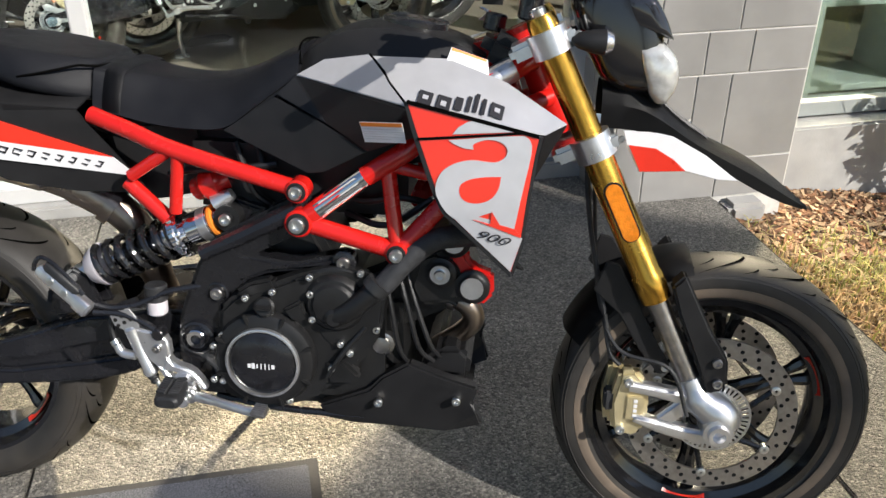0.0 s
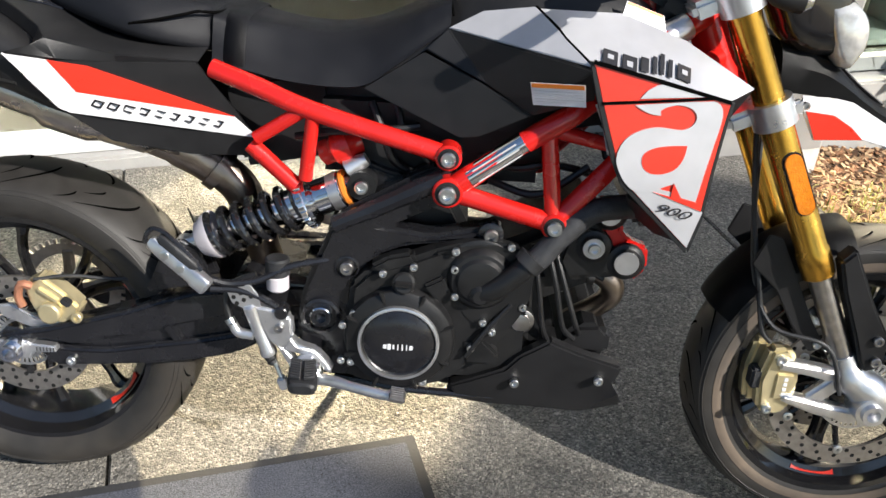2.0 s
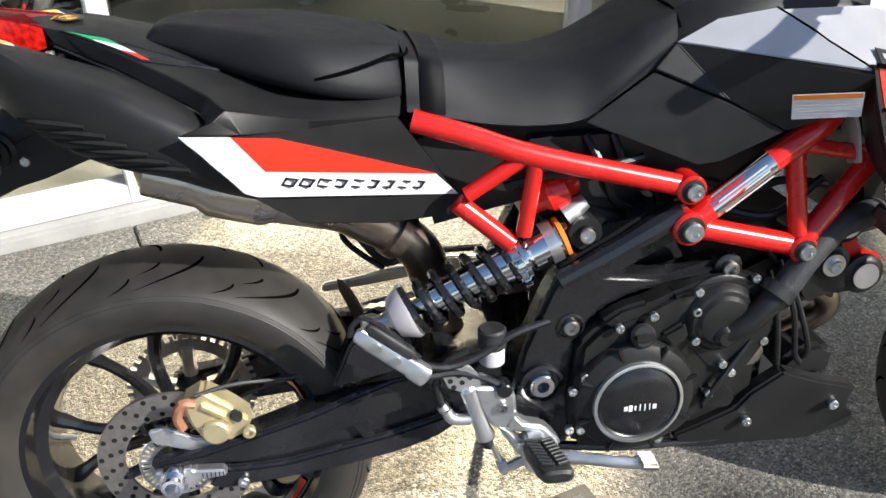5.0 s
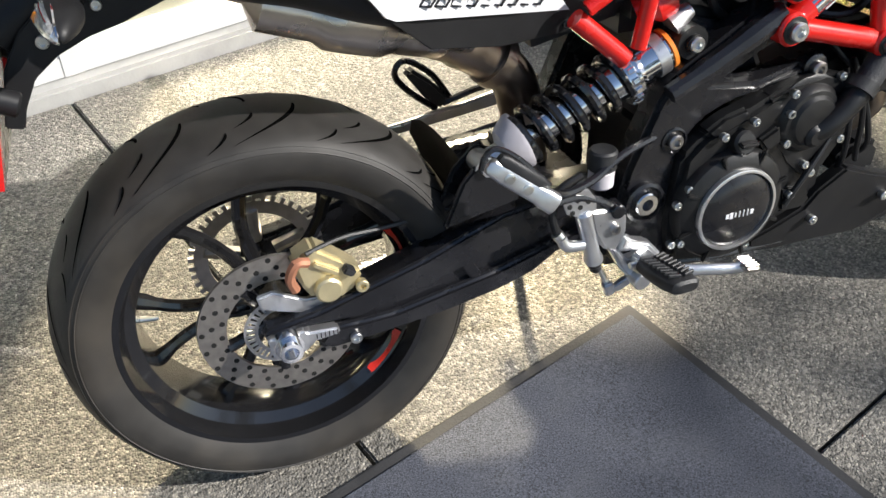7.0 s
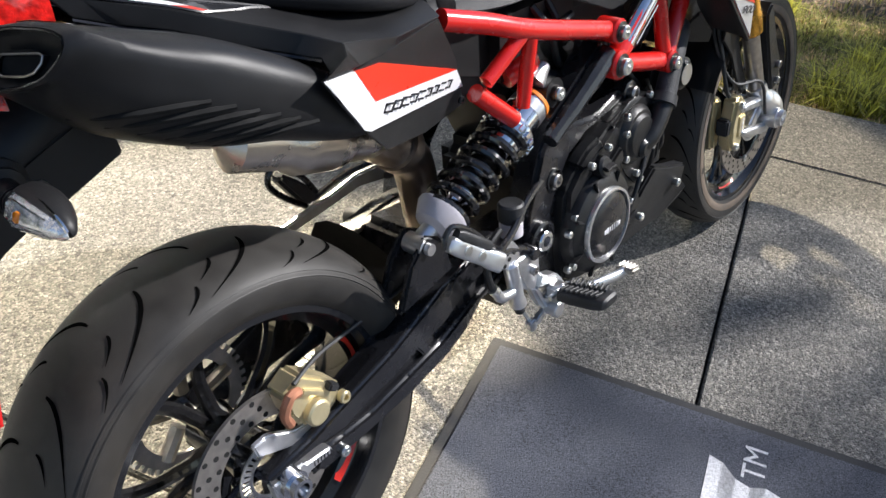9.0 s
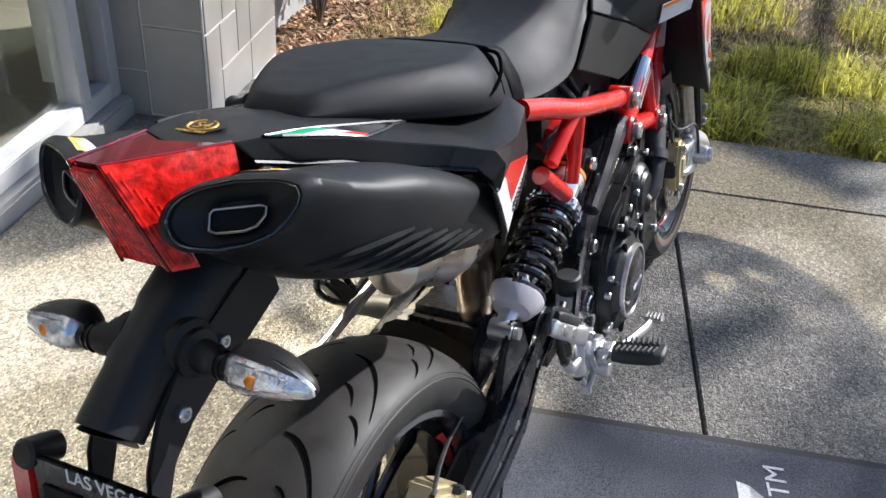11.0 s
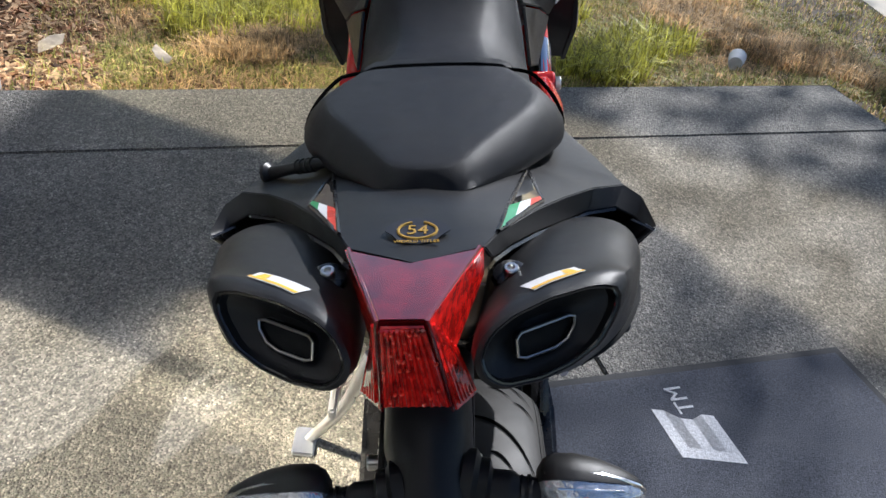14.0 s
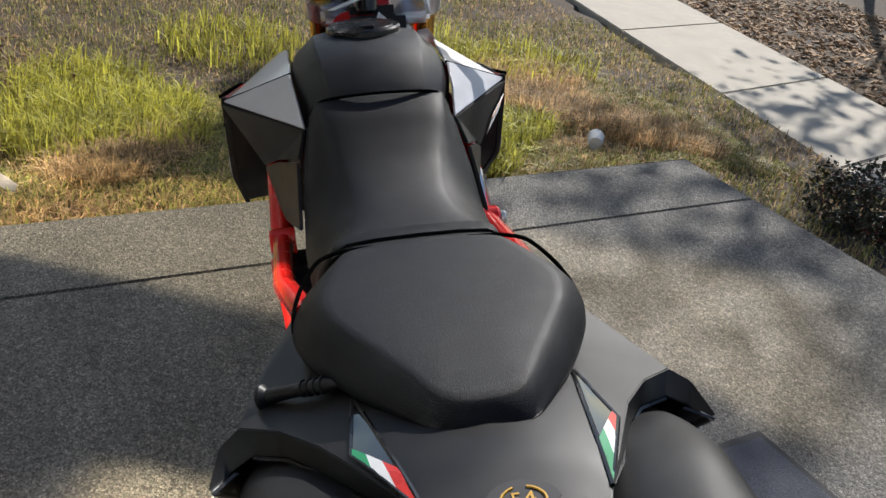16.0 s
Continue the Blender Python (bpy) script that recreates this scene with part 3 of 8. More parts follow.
# small bush at the corner of the paving
def leaf_cloud(count, centre, radii, size, rng, hollow=0.3):
    vs, fs = [], []
    for _ in range(count):
        d = Vector((rng.gauss(0, 1), rng.gauss(0, 1), rng.gauss(0, 1))).normalized() * (hollow + (1 - hollow) * rng.random() ** 0.5)
        p = Vector(centre) + Vector((d.x * radii[0], d.y * radii[1], d.z * radii[2]))
        p += Vector([0.25 * r * noise.noise(p * 3 / max(radii) + Vector((k * 9, 0, 0))) for k, r in enumerate(radii)])
        m = Matrix.Translation(p) @ Euler((rng.uniform(-1, 1), rng.uniform(-1, 1), rng.uniform(0, 6.3))).to_matrix().to_4x4()
        s = size * rng.uniform(0.6, 1.4)
        i = len(vs)
        vs += [m @ Vector(q) for q in ((0, 0, 0), (s * 0.5, -s * 0.3, 0.1 * s), (s, 0, 0), (s * 0.5, s * 0.3, 0.1 * s))]
        fs += [(i, i + 1, i + 2), (i, i + 2, i + 3)]
    return vs, fs


def mesh_part(name, vs, fs, material, parent):
    me = bpy.data.meshes.new(name)
    me.from_pydata([tuple(v) for v in vs], [], fs)
    me.materials.append(M[material])
    ob = new(name, me)
    ob.parent = parent
    return ob


def bush(u, v, r, h):
    root = thing("bush", "low dark-leaved bush with reddish twigs at the edge of the paving", "bush", Matrix.Translation(grid_point(u, v, lawn_z(u, v))))
    mesh_part("foliage", *leaf_cloud(2600, (0, 0, h * 0.5), (r, r * 1.1, h * 0.55), 0.026, rng), "bush_leaf", root)
    mesh_part("berries", *leaf_cloud(900, (0, 0, h * 0.45), (r * 0.95, r, h * 0.5), 0.018, rng), "bush_red", root)
    bm = empty_bm()
    for i in range(14):
        a = rng.uniform(0, 6.28)
        tube([(0, 0, -0.02), (0.4 * r * math.cos(a), 0.4 * r * math.sin(a), h * 0.4), (r * 0.9 * math.cos(a), r * 0.9 * math.sin(a), h * rng.uniform(0.6, 1.0))], [0.006, 0.004, 0.002], 5, 3, bm)
    part("stem", bm, "bark", root)


bush(0.92, -1.2, 0.26, 0.3)
bush(0.55, -1.35, 0.3, 0.34)


# unseen trees around the place, added to shade the paving and fill the reflections
def tree(x, y, height, spread, leaves, seed, base=0.32, stem=0.2, lean=(0, 0), reach=(0, 0)):
    r = random.Random(seed)
    root = thing("tree", "unseen leafy tree with a grey-brown trunk, added for shade and reflections", "tree", Matrix.Translation((x, y, -0.35)))
    off = Vector(reach + (0,))
    bm = tube([(0, 0, 0), (0.08, 0.05, height * 0.22), off * 0.3 + Vector((-0.05, 0.1, height * 0.42)), off + Vector((0, 0, height * 0.6)), off + Vector((0.1, 0, height * 0.8))], [stem, stem * 0.8, stem * 0.6, stem * 0.45, stem * 0.3], 10, 4)
    vs, fs = [], []
    for i in range(16):
        a = r.uniform(0, 6.283)
        z0 = height * r.uniform(base, 0.72)
        d = spread * r.uniform(0.5, 1.0)
        tip = Vector((d * math.cos(a), d * math.sin(a), z0 + height * r.uniform(0.08, 0.32)))
        tip += Vector(lean + (0,)) * (tip.z - height * 0.66) + off
        root_at = off * min(1.0, z0 / (height * 0.6))
        tube([(root_at.x, root_at.y, z0), ((root_at.x + tip.x) * 0.5, (root_at.y + tip.y) * 0.5, z0 + 0.45 * (tip.z - z0) + 0.2), tip], [stem * 0.35, stem * 0.22, 0.012], 6, 3, bm)
        for k in (0.55, 0.8, 1.0):
            c = Vector((root_at.x + (tip.x - root_at.x) * k, root_at.y + (tip.y - root_at.y) * k, z0 + (tip.z - z0) * k))
            a1, f1 = leaf_cloud(leaves // 48, c, (spread * 0.3, spread * 0.3, spread * 0.22), 0.13, r, 0.1)
            n = len(vs)
            vs += a1
            fs += [tuple(q + n for q in f) for f in f1]
    part("trunk", bm, "bark", root)
    mesh_part("crown", vs, fs, "leaf", root)
    return root


# bent trunk and dense crown, shaped so the shade falls left of the motorcycle
tree(9.7, -1.3, 8.2, 0.78, 20000, 3, 0.5, 0.09, (-0.08, -0.37), (-1.4, -1.38))
tree(8.6, -6.6, 8.6, 2.9, 4200, 8, 0.32, 0.07)
tree(3.5, -10.5, 7.5, 3.0, 7000, 5)
tree(-5.0, -12.0, 8.0, 3.2, 7000, 6)
tree(-11.0, -9.0, 7.5, 3.0, 7000, 12)

# ---- shop front ----
WIN_V = 3.02
kerb = empty_bm()
block((5.6, 0.2, 0.11), GRID_POSE @ pose(-1.68, 3.075, 0.0), 0.01, kerb)
tagged(part("kerb_1", kerb, "kerb"), "low worn pale concrete sill under the shop window", "window sill", kind="structure")


def window(name, u0, u1, mullions, z0, z1, v, label, frame_mat="white_alu", glass="glass"):
    """A shop window: frame bars and panes."""
    root = thing(name, label, "window", GRID_POSE, kind="structure")
    for u in [u0] + list(mullions) + [u1]:
        bm = block((0.055, 0.09, z1 - z0), pose(u, v, (z0 + z1) / 2), 0.004)
        part("mullion", bm, frame_mat, root)
    for z, h in ((z0 + 0.03, 0.06), (z1 - 0.03, 0.06)):
        bm = block((u1 - u0 - 0.06, 0.085, h), pose((u0 + u1) / 2, v, z), 0.004)
        part("frame_rail", bm, frame_mat, root)
    edges = [u0] + list(mullions) + [u1]
    for a, b in zip(edges, edges[1:]):
        bm = block((b - a - 0.05, 0.008, z1 - z0 - 0.1), pose((a + b) / 2, v + 0.01, (z0 + z1) / 2), 0.0)
        pane = part("pane", bm, glass, root, smooth=0)
        pane.visible_shadow = False
    return root


window("window_1", -4.3, 1.09, (-2.45, -0.61, 0.9), 0.056, 2.6, 3.06, "white aluminium shop window with tall clear panes")
window("window_2", 1.85, 4.6, (2.75, 3.6), 0.12, 2.6, 3.1, "grey-framed window beside the tiled pillar, glass tinted for the shade inside", "frame_grey", "shade_glass")

low_wall = empty_bm()
block((2.9, 0.3, 0.5), GRID_POSE @ pose(3.25, 3.12, -0.14), 0.01, low_wall)
tagged(part("wall_low", low_wall, "kerb"), "low pale concrete wall below the window", "wall", kind="structure")
# pale block added where sunlight brightens the pillar's base
foot = empty_bm()
block((0.15, 0.1, 0.2), GRID_POSE @ pose(1.64, 2.665, -0.12), 0.02, foot)
tagged(part("pillar_foot", foot, "kerb"), "pale block standing for the sunlit base of the pillar", "footing", kind="structure")
for nm, size, at, mat, lab in (
    ("wall_upper", (9.0, 0.25, 1.9), (0.15, 3.16, 3.58), "stucco", "plain grey stucco wall above the shop windows"),
    ("wall_west", (0.25, 7, 4.4), (-4.45, 6.6, 2.15), "shop_wall", "plain side wall of the shop"),
    ("wall_east", (0.25, 7, 4.4), (4.75, 6.6, 2.15), "shop_wall", "plain side wall of the shop"),
    ("wall_back", (9.2, 0.25, 4.4), (0.15, 10.2, 2.15), "shop_wall", "dim back wall of the showroom"),
    ("floor", (9.2, 7.0, 0.2), (0.15, 6.65, -0.04), "shop_floor", "brown tiled showroom floor"),
    ("ceiling", (9.2, 7.0, 0.15), (0.15, 6.75, 2.95), "shop_wall", "plain showroom ceiling"),
    ("roof", (9.8, 8.0, 0.2), (0.15, 6.6, 4.6), "stucco", "flat roof of the shop"),
):
    bm = block(size, GRID_POSE @ pose(*at), 0.0)
    tagged(part(nm, bm, mat, smooth=0), lab, nm.split("_")[0], kind="structure")

# tiled pillar
PILLAR = (1.12, 1.82, 2.71, 3.3)
pillar = thing("wall_pillar", "pillar clad in grey stone-look tiles with pale grout lines", "pillar", GRID_POSE, kind="structure")
part("core", block((PILLAR[1] - PILLAR[0] + 0.006, PILLAR[3] - PILLAR[2] + 0.006, 4.4), pose((PILLAR[0] + PILLAR[1]) / 2, (PILLAR[2] + PILLAR[3]) / 2, 2.05), 0.0), "grout", pillar, smooth=0)


def tile(a, b, z0, z1, side):
    g = 0.003
    if side == "front":
        m = pose((a + b) / 2, PILLAR[2] + 0.003, (z0 + z1) / 2)
        size = (b - a - 2 * g, 0.022, z1 - z0 - 2 * g)
    else:
        x = PILLAR[0] + 0.003 if side == "left" else PILLAR[1] - 0.003
        m = pose(x, (a + b) / 2, (z0 + z1) / 2)
        size = (0.022, b - a - 2 * g, z1 - z0 - 2 * g)
    part("tile", block(size, m, 0.0015, segs=1), "tile", pillar, smooth=0)


for k in range(7):
    z = -0.02 + 0.625 * k
    tile(1.12, 1.24, z, z + 0.315, "front")
    tile(1.24, 1.53, z, z + 0.155, "front")
    tile(1.53, 1.82, z, z + 0.155, "front")
    tile(1.24, 1.40, z + 0.155, z + 0.315, "front")
    tile(1.40, 1.53, z + 0.155, z + 0.475, "front")
    tile(1.53, 1.82, z + 0.155, z + 0.475, "front")
    tile(1.12, 1.27, z + 0.315, z + 0.625, "front")
    tile(1.27, 1.40, z + 0.315, z + 0.475, "front")
    tile(1.27, 1.42, z + 0.475, z + 0.625, "front")
    tile(1.42, 1.59, z + 0.475, z + 0.625, "front")
    tile(1.59, 1.82, z + 0.475, z + 0.625, "front")
    for j in range(2):
        zz = -0.005 + 0.3125 * (2 * k + j)
        tile(2.71, 2.915, zz, zz + 0.3125, "left")
        tile(2.915, 3.2, zz - 0.16, zz + 0.1525, "left")
        tile(2.71, 2.98, zz, zz + 0.3125, "right")
        tile(2.98, 3.2, zz - 0.16, zz + 0.1525, "right")

# leafy shrub with a red flower in front of the second window
def shrub(u, v, h):
    root = thing("shrub", "green broad-leaved shrub with red flowers below the window", "shrub", Matrix.Translation(grid_point(u, v, -0.16)))
    mesh_part("foliage", *leaf_cloud(700, (0, 0, h * 0.62), (0.3, 0.2, h * 0.4), 0.06, rng), "leaf", root)
    mesh_part("flowers", *leaf_cloud(60, (-0.12, -0.1, h * 0.55), (0.07, 0.06, 0.06), 0.035, rng, 0.0), "flower", root)
    bm = empty_bm()
    for i in range(9):
        q = rng.uniform(0, 6.28)
        tube([(0, 0, -0.05), (0.1 * math.cos(q), 0.1 * math.sin(q), h * 0.4), (0.28 * math.cos(q), 0.2 * math.sin(q), h * rng.uniform(0.6, 1.0))], [0.008, 0.005, 0.002], 5, 3, bm)
    part("stem", bm, "bark", root)


M["flower"] = shader("red_petals", (0.55, 0.02, 0.03), 0.5, island=0.3)
shrub(2.75, 2.78, 0.62)
shrub(3.35, 2.8, 0.75)

# shelf unit behind the second window
shelf = thing("shelf_unit", "white open shelf unit standing behind the window", "shelf", GRID_POSE @ pose(2.6, 3.6, 0.06))
for x in (-0.25, 0.25):
    part("upright", block((0.04, 0.35, 1.5), pose(x, 0, 0.75), 0.003), "white_alu", shelf)
for z in (0.03, 0.42, 0.8, 1.2):
    part("shelf", block((0.46, 0.33, 0.03), pose(0, 0, z), 0.003), "white_alu", shelf)

# ---- entrance mat ----
MAT = (-1.85, -0.025, 0.51, 1.605)
mat_root = thing("door_mat", "grey pile entrance mat with black rubber border and white marks", "mat")
for name, inset, z0, z1, mt in (("border", 0.0, 0.001, 0.006, "mat_edge"), ("carpet_top", 0.022, 0.003, 0.011, "carpet")):
    bm = empty_bm()
    vs = []
    for low in (True, False):
        for u, v in ((MAT[0] + inset, MAT[2] + inset), (MAT[1] - inset, MAT[2] + inset), (MAT[1] - inset, MAT[3] - inset), (MAT[0] + inset, MAT[3] - inset)):
            p = grid_point(u, v)
            p.z = ground_z(p.x, p.y) + (z0 if low else z1)
            vs.append(bm.verts.new(p))
    for q in ((3, 2, 1, 0), (4, 5, 6, 7), (0, 1, 5, 4), (1, 2, 6, 5), (2, 3, 7, 6), (3, 0, 4, 7)):
        bm.faces.new([vs[i] for i in q])
    bmesh.ops.bevel(bm, geom=bm.edges[:], offset=0.003, segments=2, affect="EDGES")
    part(name, bm, mt, mat_root)


def mat_mark(outline):
    """A white patch woven into the pile, given in paving coordinates."""
    bm = empty_bm()
    a, b = [], []
    for u, v in outline:
        p = grid_point(u, v)
        g = ground_z(p.x, p.y)
        a.append(bm.verts.new((p.x, p.y, g + 0.009)))
        b.append(bm.verts.new((p.x, p.y, g + 0.0122)))
    bm.faces.new(a[::-1])
    bm.faces.new(b)
    for i in range(len(a)):
        j = (i + 1) % len(a)
        bm.faces.new((a[i], a[j], b[j], b[i]))
    bmesh.ops.triangulate(bm, faces=[f for f in bm.faces if len(f.verts) > 4])
    part("printed_mark", bm, "mat_white", mat_root, smooth=0)


# slanted bars of the worn printed emblem, then the small raised letters
def slant(u, v, s=0.32):
    return (u + s * (v - 1.0), v)


for u0 in (-0.33, -0.62, -0.92, -1.2):
    mat_mark([slant(u0, 0.985), slant(u0 + 0.14, 0.985), slant(u0 + 0.14, 1.012), slant(u0 + 0.03, 1.012), slant(u0 + 0.03, 1.04), slant(u0 + 0.12, 1.04), slant(u0 + 0.12, 1.066),
              slant(u0 + 0.03, 1.066), slant(u0 + 0.03, 1.094), slant(u0 + 0.14, 1.094), slant(u0 + 0.14, 1.12), slant(u0, 1.12)])
tm = lettering("TM", 0.062, GRID_POSE @ pose(-0.135, 1.035, ground_z(-0.41, 0.96) + 0.0112), "mat_white", mat_root, "mat_letters", 0.0012)


# litter
def litter(name, u, v, label, verts, faces, material, turn, thick=0.001):
    root = part(name, shell(verts, faces, thick), material, None, "", 60)
    root.matrix_world = Matrix.Translation(grid_point(u, v, lawn_z(u, v) + 0.03)) @ pose(0, 0, 0, 0, 0, turn)
    tagged(root, label, "litter")


cup = lathe((0, 0, 0), (1, 0.3, 0.05), [(0, 0.033), (0.09, 0.041), (0.09, 0.038), (0.004, 0.03)], 20)
cup_ob = part("paper_cup", cup, "paper")
cup_ob.matrix_world = Matrix.Translation(grid_point(1.86, -0.42, lawn_z(1.86, -0.42) + 0.055)) @ pose(0, 0, 0, 0, 0, -40)
tagged(cup_ob, "discarded white paper cup lying in the dry grass", "cup")
for u, v, turn, s in ((1.97, 2.09, 30, 1.0), (2.22, 2.5, -20, 1.1)):
    litter("fallen_leaf", u, v, "large curled pale dead leaf on the mulch", [(-0.07 * s, 0, 0), (-0.03 * s, -0.03 * s, 0.015), (0.03 * s, -0.025 * s, 0.012), (0.075 * s, 0, 0.03), (0.03 * s, 0.028 * s, 0.03), (-0.03 * s, 0.03 * s, 0.025)], [(0, 1, 5), (1, 2, 4, 5), (2, 3, 4)], "dead_leaf", turn)

# ---- the motorcycle, upright in its own frame: x ahead from the rear axle, y to its left, z up from the paving ----
bike = thing("motorcycle", "black, silver and red supermoto motorcycle parked on its side stand", "motorcycle",
             Matrix.Translation((-1.18, 1.49, 0.009)) @ (Matrix.Rotation(radians(-2), 4, "Z") @ Matrix.Rotation(radians(0.69), 4, "Y") @ Matrix.Rotation(radians(-9.5), 4, "X")))
RIGHT = Vector((0, -1, 0))


def tyre_profile(R, half, bead, bulge=1.0):
    """Outline across a tyre: bead, sidewall, shoulder, crown and back."""
    pts = []
    n = 18
    for i in range(n + 1):
        a = math.pi * (i / n) - math.pi / 2
        y = half * math.sin(a)
        drop = (R - bead - 0.045) * (1 - math.cos(a) ** 1.15)
        pts.append((y, R - drop))
    left = [(-half * 0.82, bead), (-half * 0.99, bead + 0.022)]
    right = [(half * 0.99, bead + 0.022), (half * 0.82, bead)]
    return left + pts + right + [(half * 0.7, bead + 0.004), (-half * 0.7, bead + 0.004)]


def on_tyre(c, R, half, bead, turn, s, lift):
    """A point on the tread: turn about the axle, s from -1 to 1 across."""
    a = s * math.pi / 2
    r = R - (R - bead - 0.045) * (1 - math.cos(a) ** 1.15) + lift
    y = half * math.sin(a) * (1 + lift / half)
    return Vector((c[0] + r * math.cos(turn), c[1] + y, c[2] + r * math.sin(turn)))


def tread(c, R, half, bead, count, bm):
    """Long curved grooves and short sipes over the crown, shade painted as black strips."""
    for k in range(count):
        base = 2 * math.pi * k / count
        for s0, s1, sweep, w, off in ((0.04, 0.66, 0.3, 0.0042, 0.0), (0.44, 0.68, 0.1, 0.0028, 0.32), (0.2, 0.4, 0.09, 0.003, 0.19)):
            for sign in (-1, 1):
                n = 13
                vs = []
                for i in range(n):
                    t = i / (n - 1)
                    s = s0 + (s1 - s0) * t
                    turn = base + off + sign * 0.1 + sweep * t * t
                    ww = w * math.sin(math.pi * (0.12 + 0.8 * t)) / R
                    vs.append((bm.verts.new(on_tyre(c, R, half, bead, turn - ww, sign * s, 0.0009)), bm.verts.new(on_tyre(c, R, half, bead, turn + ww, sign * s, 0.0009))))
                for a, b in zip(vs, vs[1:]):
                    bm.faces.new((a[0], a[1], b[1], b[0]))
    return bm


def wheel(name, c, R, half, rim_r, rim_half, spokes, phase, label, sipes, fan=0.1, stripes=(0.2, 2.29, 4.39)):
    """A cast wheel with its tyre; the rim is the part, the rest hangs under it."""
    c = Vector(c)
    ax = Vector((0, 1, 0))
    rim = hoop(c, ax, [(-rim_half, rim_r + 0.012), (-rim_half - 0.006, rim_r + 0.012), (-rim_half - 0.006, rim_r), (-rim_half * 0.75, rim_r - 0.008), (-rim_half * 0.6, rim_r - 0.024), (-rim_half * 0.1, rim_r - 0.03),
                       (rim_half * 0.6, rim_r - 0.024), (rim_half * 0.75, rim_r - 0.008), (rim_half + 0.006, rim_r), (rim_half + 0.006, rim_r + 0.012), (rim_half, rim_r + 0.012), (rim_half * 0.7, rim_r - 0.002), (-rim_half * 0.7, rim_r - 0.002)], 96)
    root = part(name, rim, "gloss_black", bike, label)
    tyre = part("tyre", hoop(c, ax, tyre_profile(R, half, rim_r + 0.006), 120), "rubber", root, "worn black road tyre", 50)
    for sign in (-1, 1):
        for q in (0.78, 0.9):
            mark = on_tyre(c, R, half, rim_r + 0.006, 0, sign * q, 0.0)
            part("sidewall_line", hoop((c.x, mark.y, c.z), ax, [(-0.0012, mark.x - c.x), (0, mark.x - c.x + 0.0014), (0.0012, mark.x - c.x), (0, mark.x - c.x - 0.0014)], 96), "rubber", root)
    tagged(part("tread_pattern", tread(c, R, half, rim_r + 0.006, sipes, empty_bm()), "groove", root), kind="stuff")
    part("hub", lathe(c - ax * 0.06, ax, [(0, 0.028), (0.004, 0.04), (0.03, 0.036), (0.06, 0.034), (0.09, 0.036), (0.116, 0.04), (0.12, 0.028)], 32), "gloss_black", root)
    for k in range(spokes):
        a = phase + 2 * math.pi * k / spokes
        bm = empty_bm()
        for side in (-1, 1):
            p = [c + Vector((r * math.cos(a + side * t), o, r * math.sin(a + side * t))) for r, t, o in ((0.03, 0.25, 0), (0.08, 0.12 + 0.2 * (fan - 0.1), 0.002), (rim_r * 0.62, 0.05 + 0.75 * (fan - 0.1), 0), (rim_r - 0.022, fan, 0))]
            tube(p, [0.012, 0.009, 0.0085, 0.011], 8, 4, bm, 1.25)
        part("spoke", bm, "gloss_black", root)
    for a0 in stripes:
        bm = empty_bm()
        vs = []
        for i in range(13):
            a = a0 + 0.42 * i / 12
            w = 0.012 * math.sin(math.pi * (0.08 + 0.84 * i / 12))
            vs.append([bm.verts.new(c + Vector((r * math.cos(a), y, r * math.sin(a)))) for r, y in ((rim_r - 0.0095 - 0.004, -rim_half * 0.76), (rim_r - 0.0225, -rim_half * 0.76 + w + 0.004))])
        for p, q in zip(vs, vs[1:]):
            bm.faces.new((p[0], p[1], q[1], q[0]))
        part("rim_stripe", bm, "red_panel", root)
    return root


REAR, FRONT = (0.0, -0.03, 0.309), (1.517, -0.05, 0.304)
rear_wheel = wheel("rear_wheel", REAR, 0.309, 0.09, 0.22, 0.07, 5, radians(112.8), "gloss black cast rear wheel with thin split spokes and red stripes", 13, 0.3, (radians(6), radians(-50)))
front_wheel = wheel("front_wheel", FRONT, 0.3, 0.06, 0.22, 0.046, 6, 0.4, "gloss black cast front wheel with thin spokes", 16)
band = hoop(FRONT, (0, 1, 0), [(-0.0585, 0.238), (-0.061, 0.242), (-0.0612, 0.25), (-0.0605, 0.256), (-0.057, 0.256), (-0.057, 0.24)], 96)
part("dusty_sidewall", band, "dusty_rubber", front_wheel, "brown dusty ring on the tyre sidewall")


def brake_disc(c, r0, r1, y, rows, count, parent, name="brake_disc"):
    d = part(name, hoop((c[0], y, c[2]), (0, 1, 0), [(-0.0025, r0), (-0.0025, r1 - 0.0008), (0.0018, r1), (0.0025, r1 - 0.0008), (0.0025, r0)], 96), "disc", parent, "drilled steel brake disc")
    # raised near-black plugs paint the dark of the drilled holes
    bm = empty_bm()
    for k in range(count):
        for j in range(rows):
            a = 2 * math.pi * (k + 0.33 * j) / count
            r = r0 + (r1 - r0) * (j + 0.5) / rows
            p = Vector((c[0] + r * math.cos(a), y - 0.0029, c[2] + r * math.sin(a)))
            cyl(p, p + Vector((0, 0.0056, 0)), 0.0042, segs=8, bm=bm)
    tagged(part("drilling", bm, "hole", d), kind="stuff")
    return d


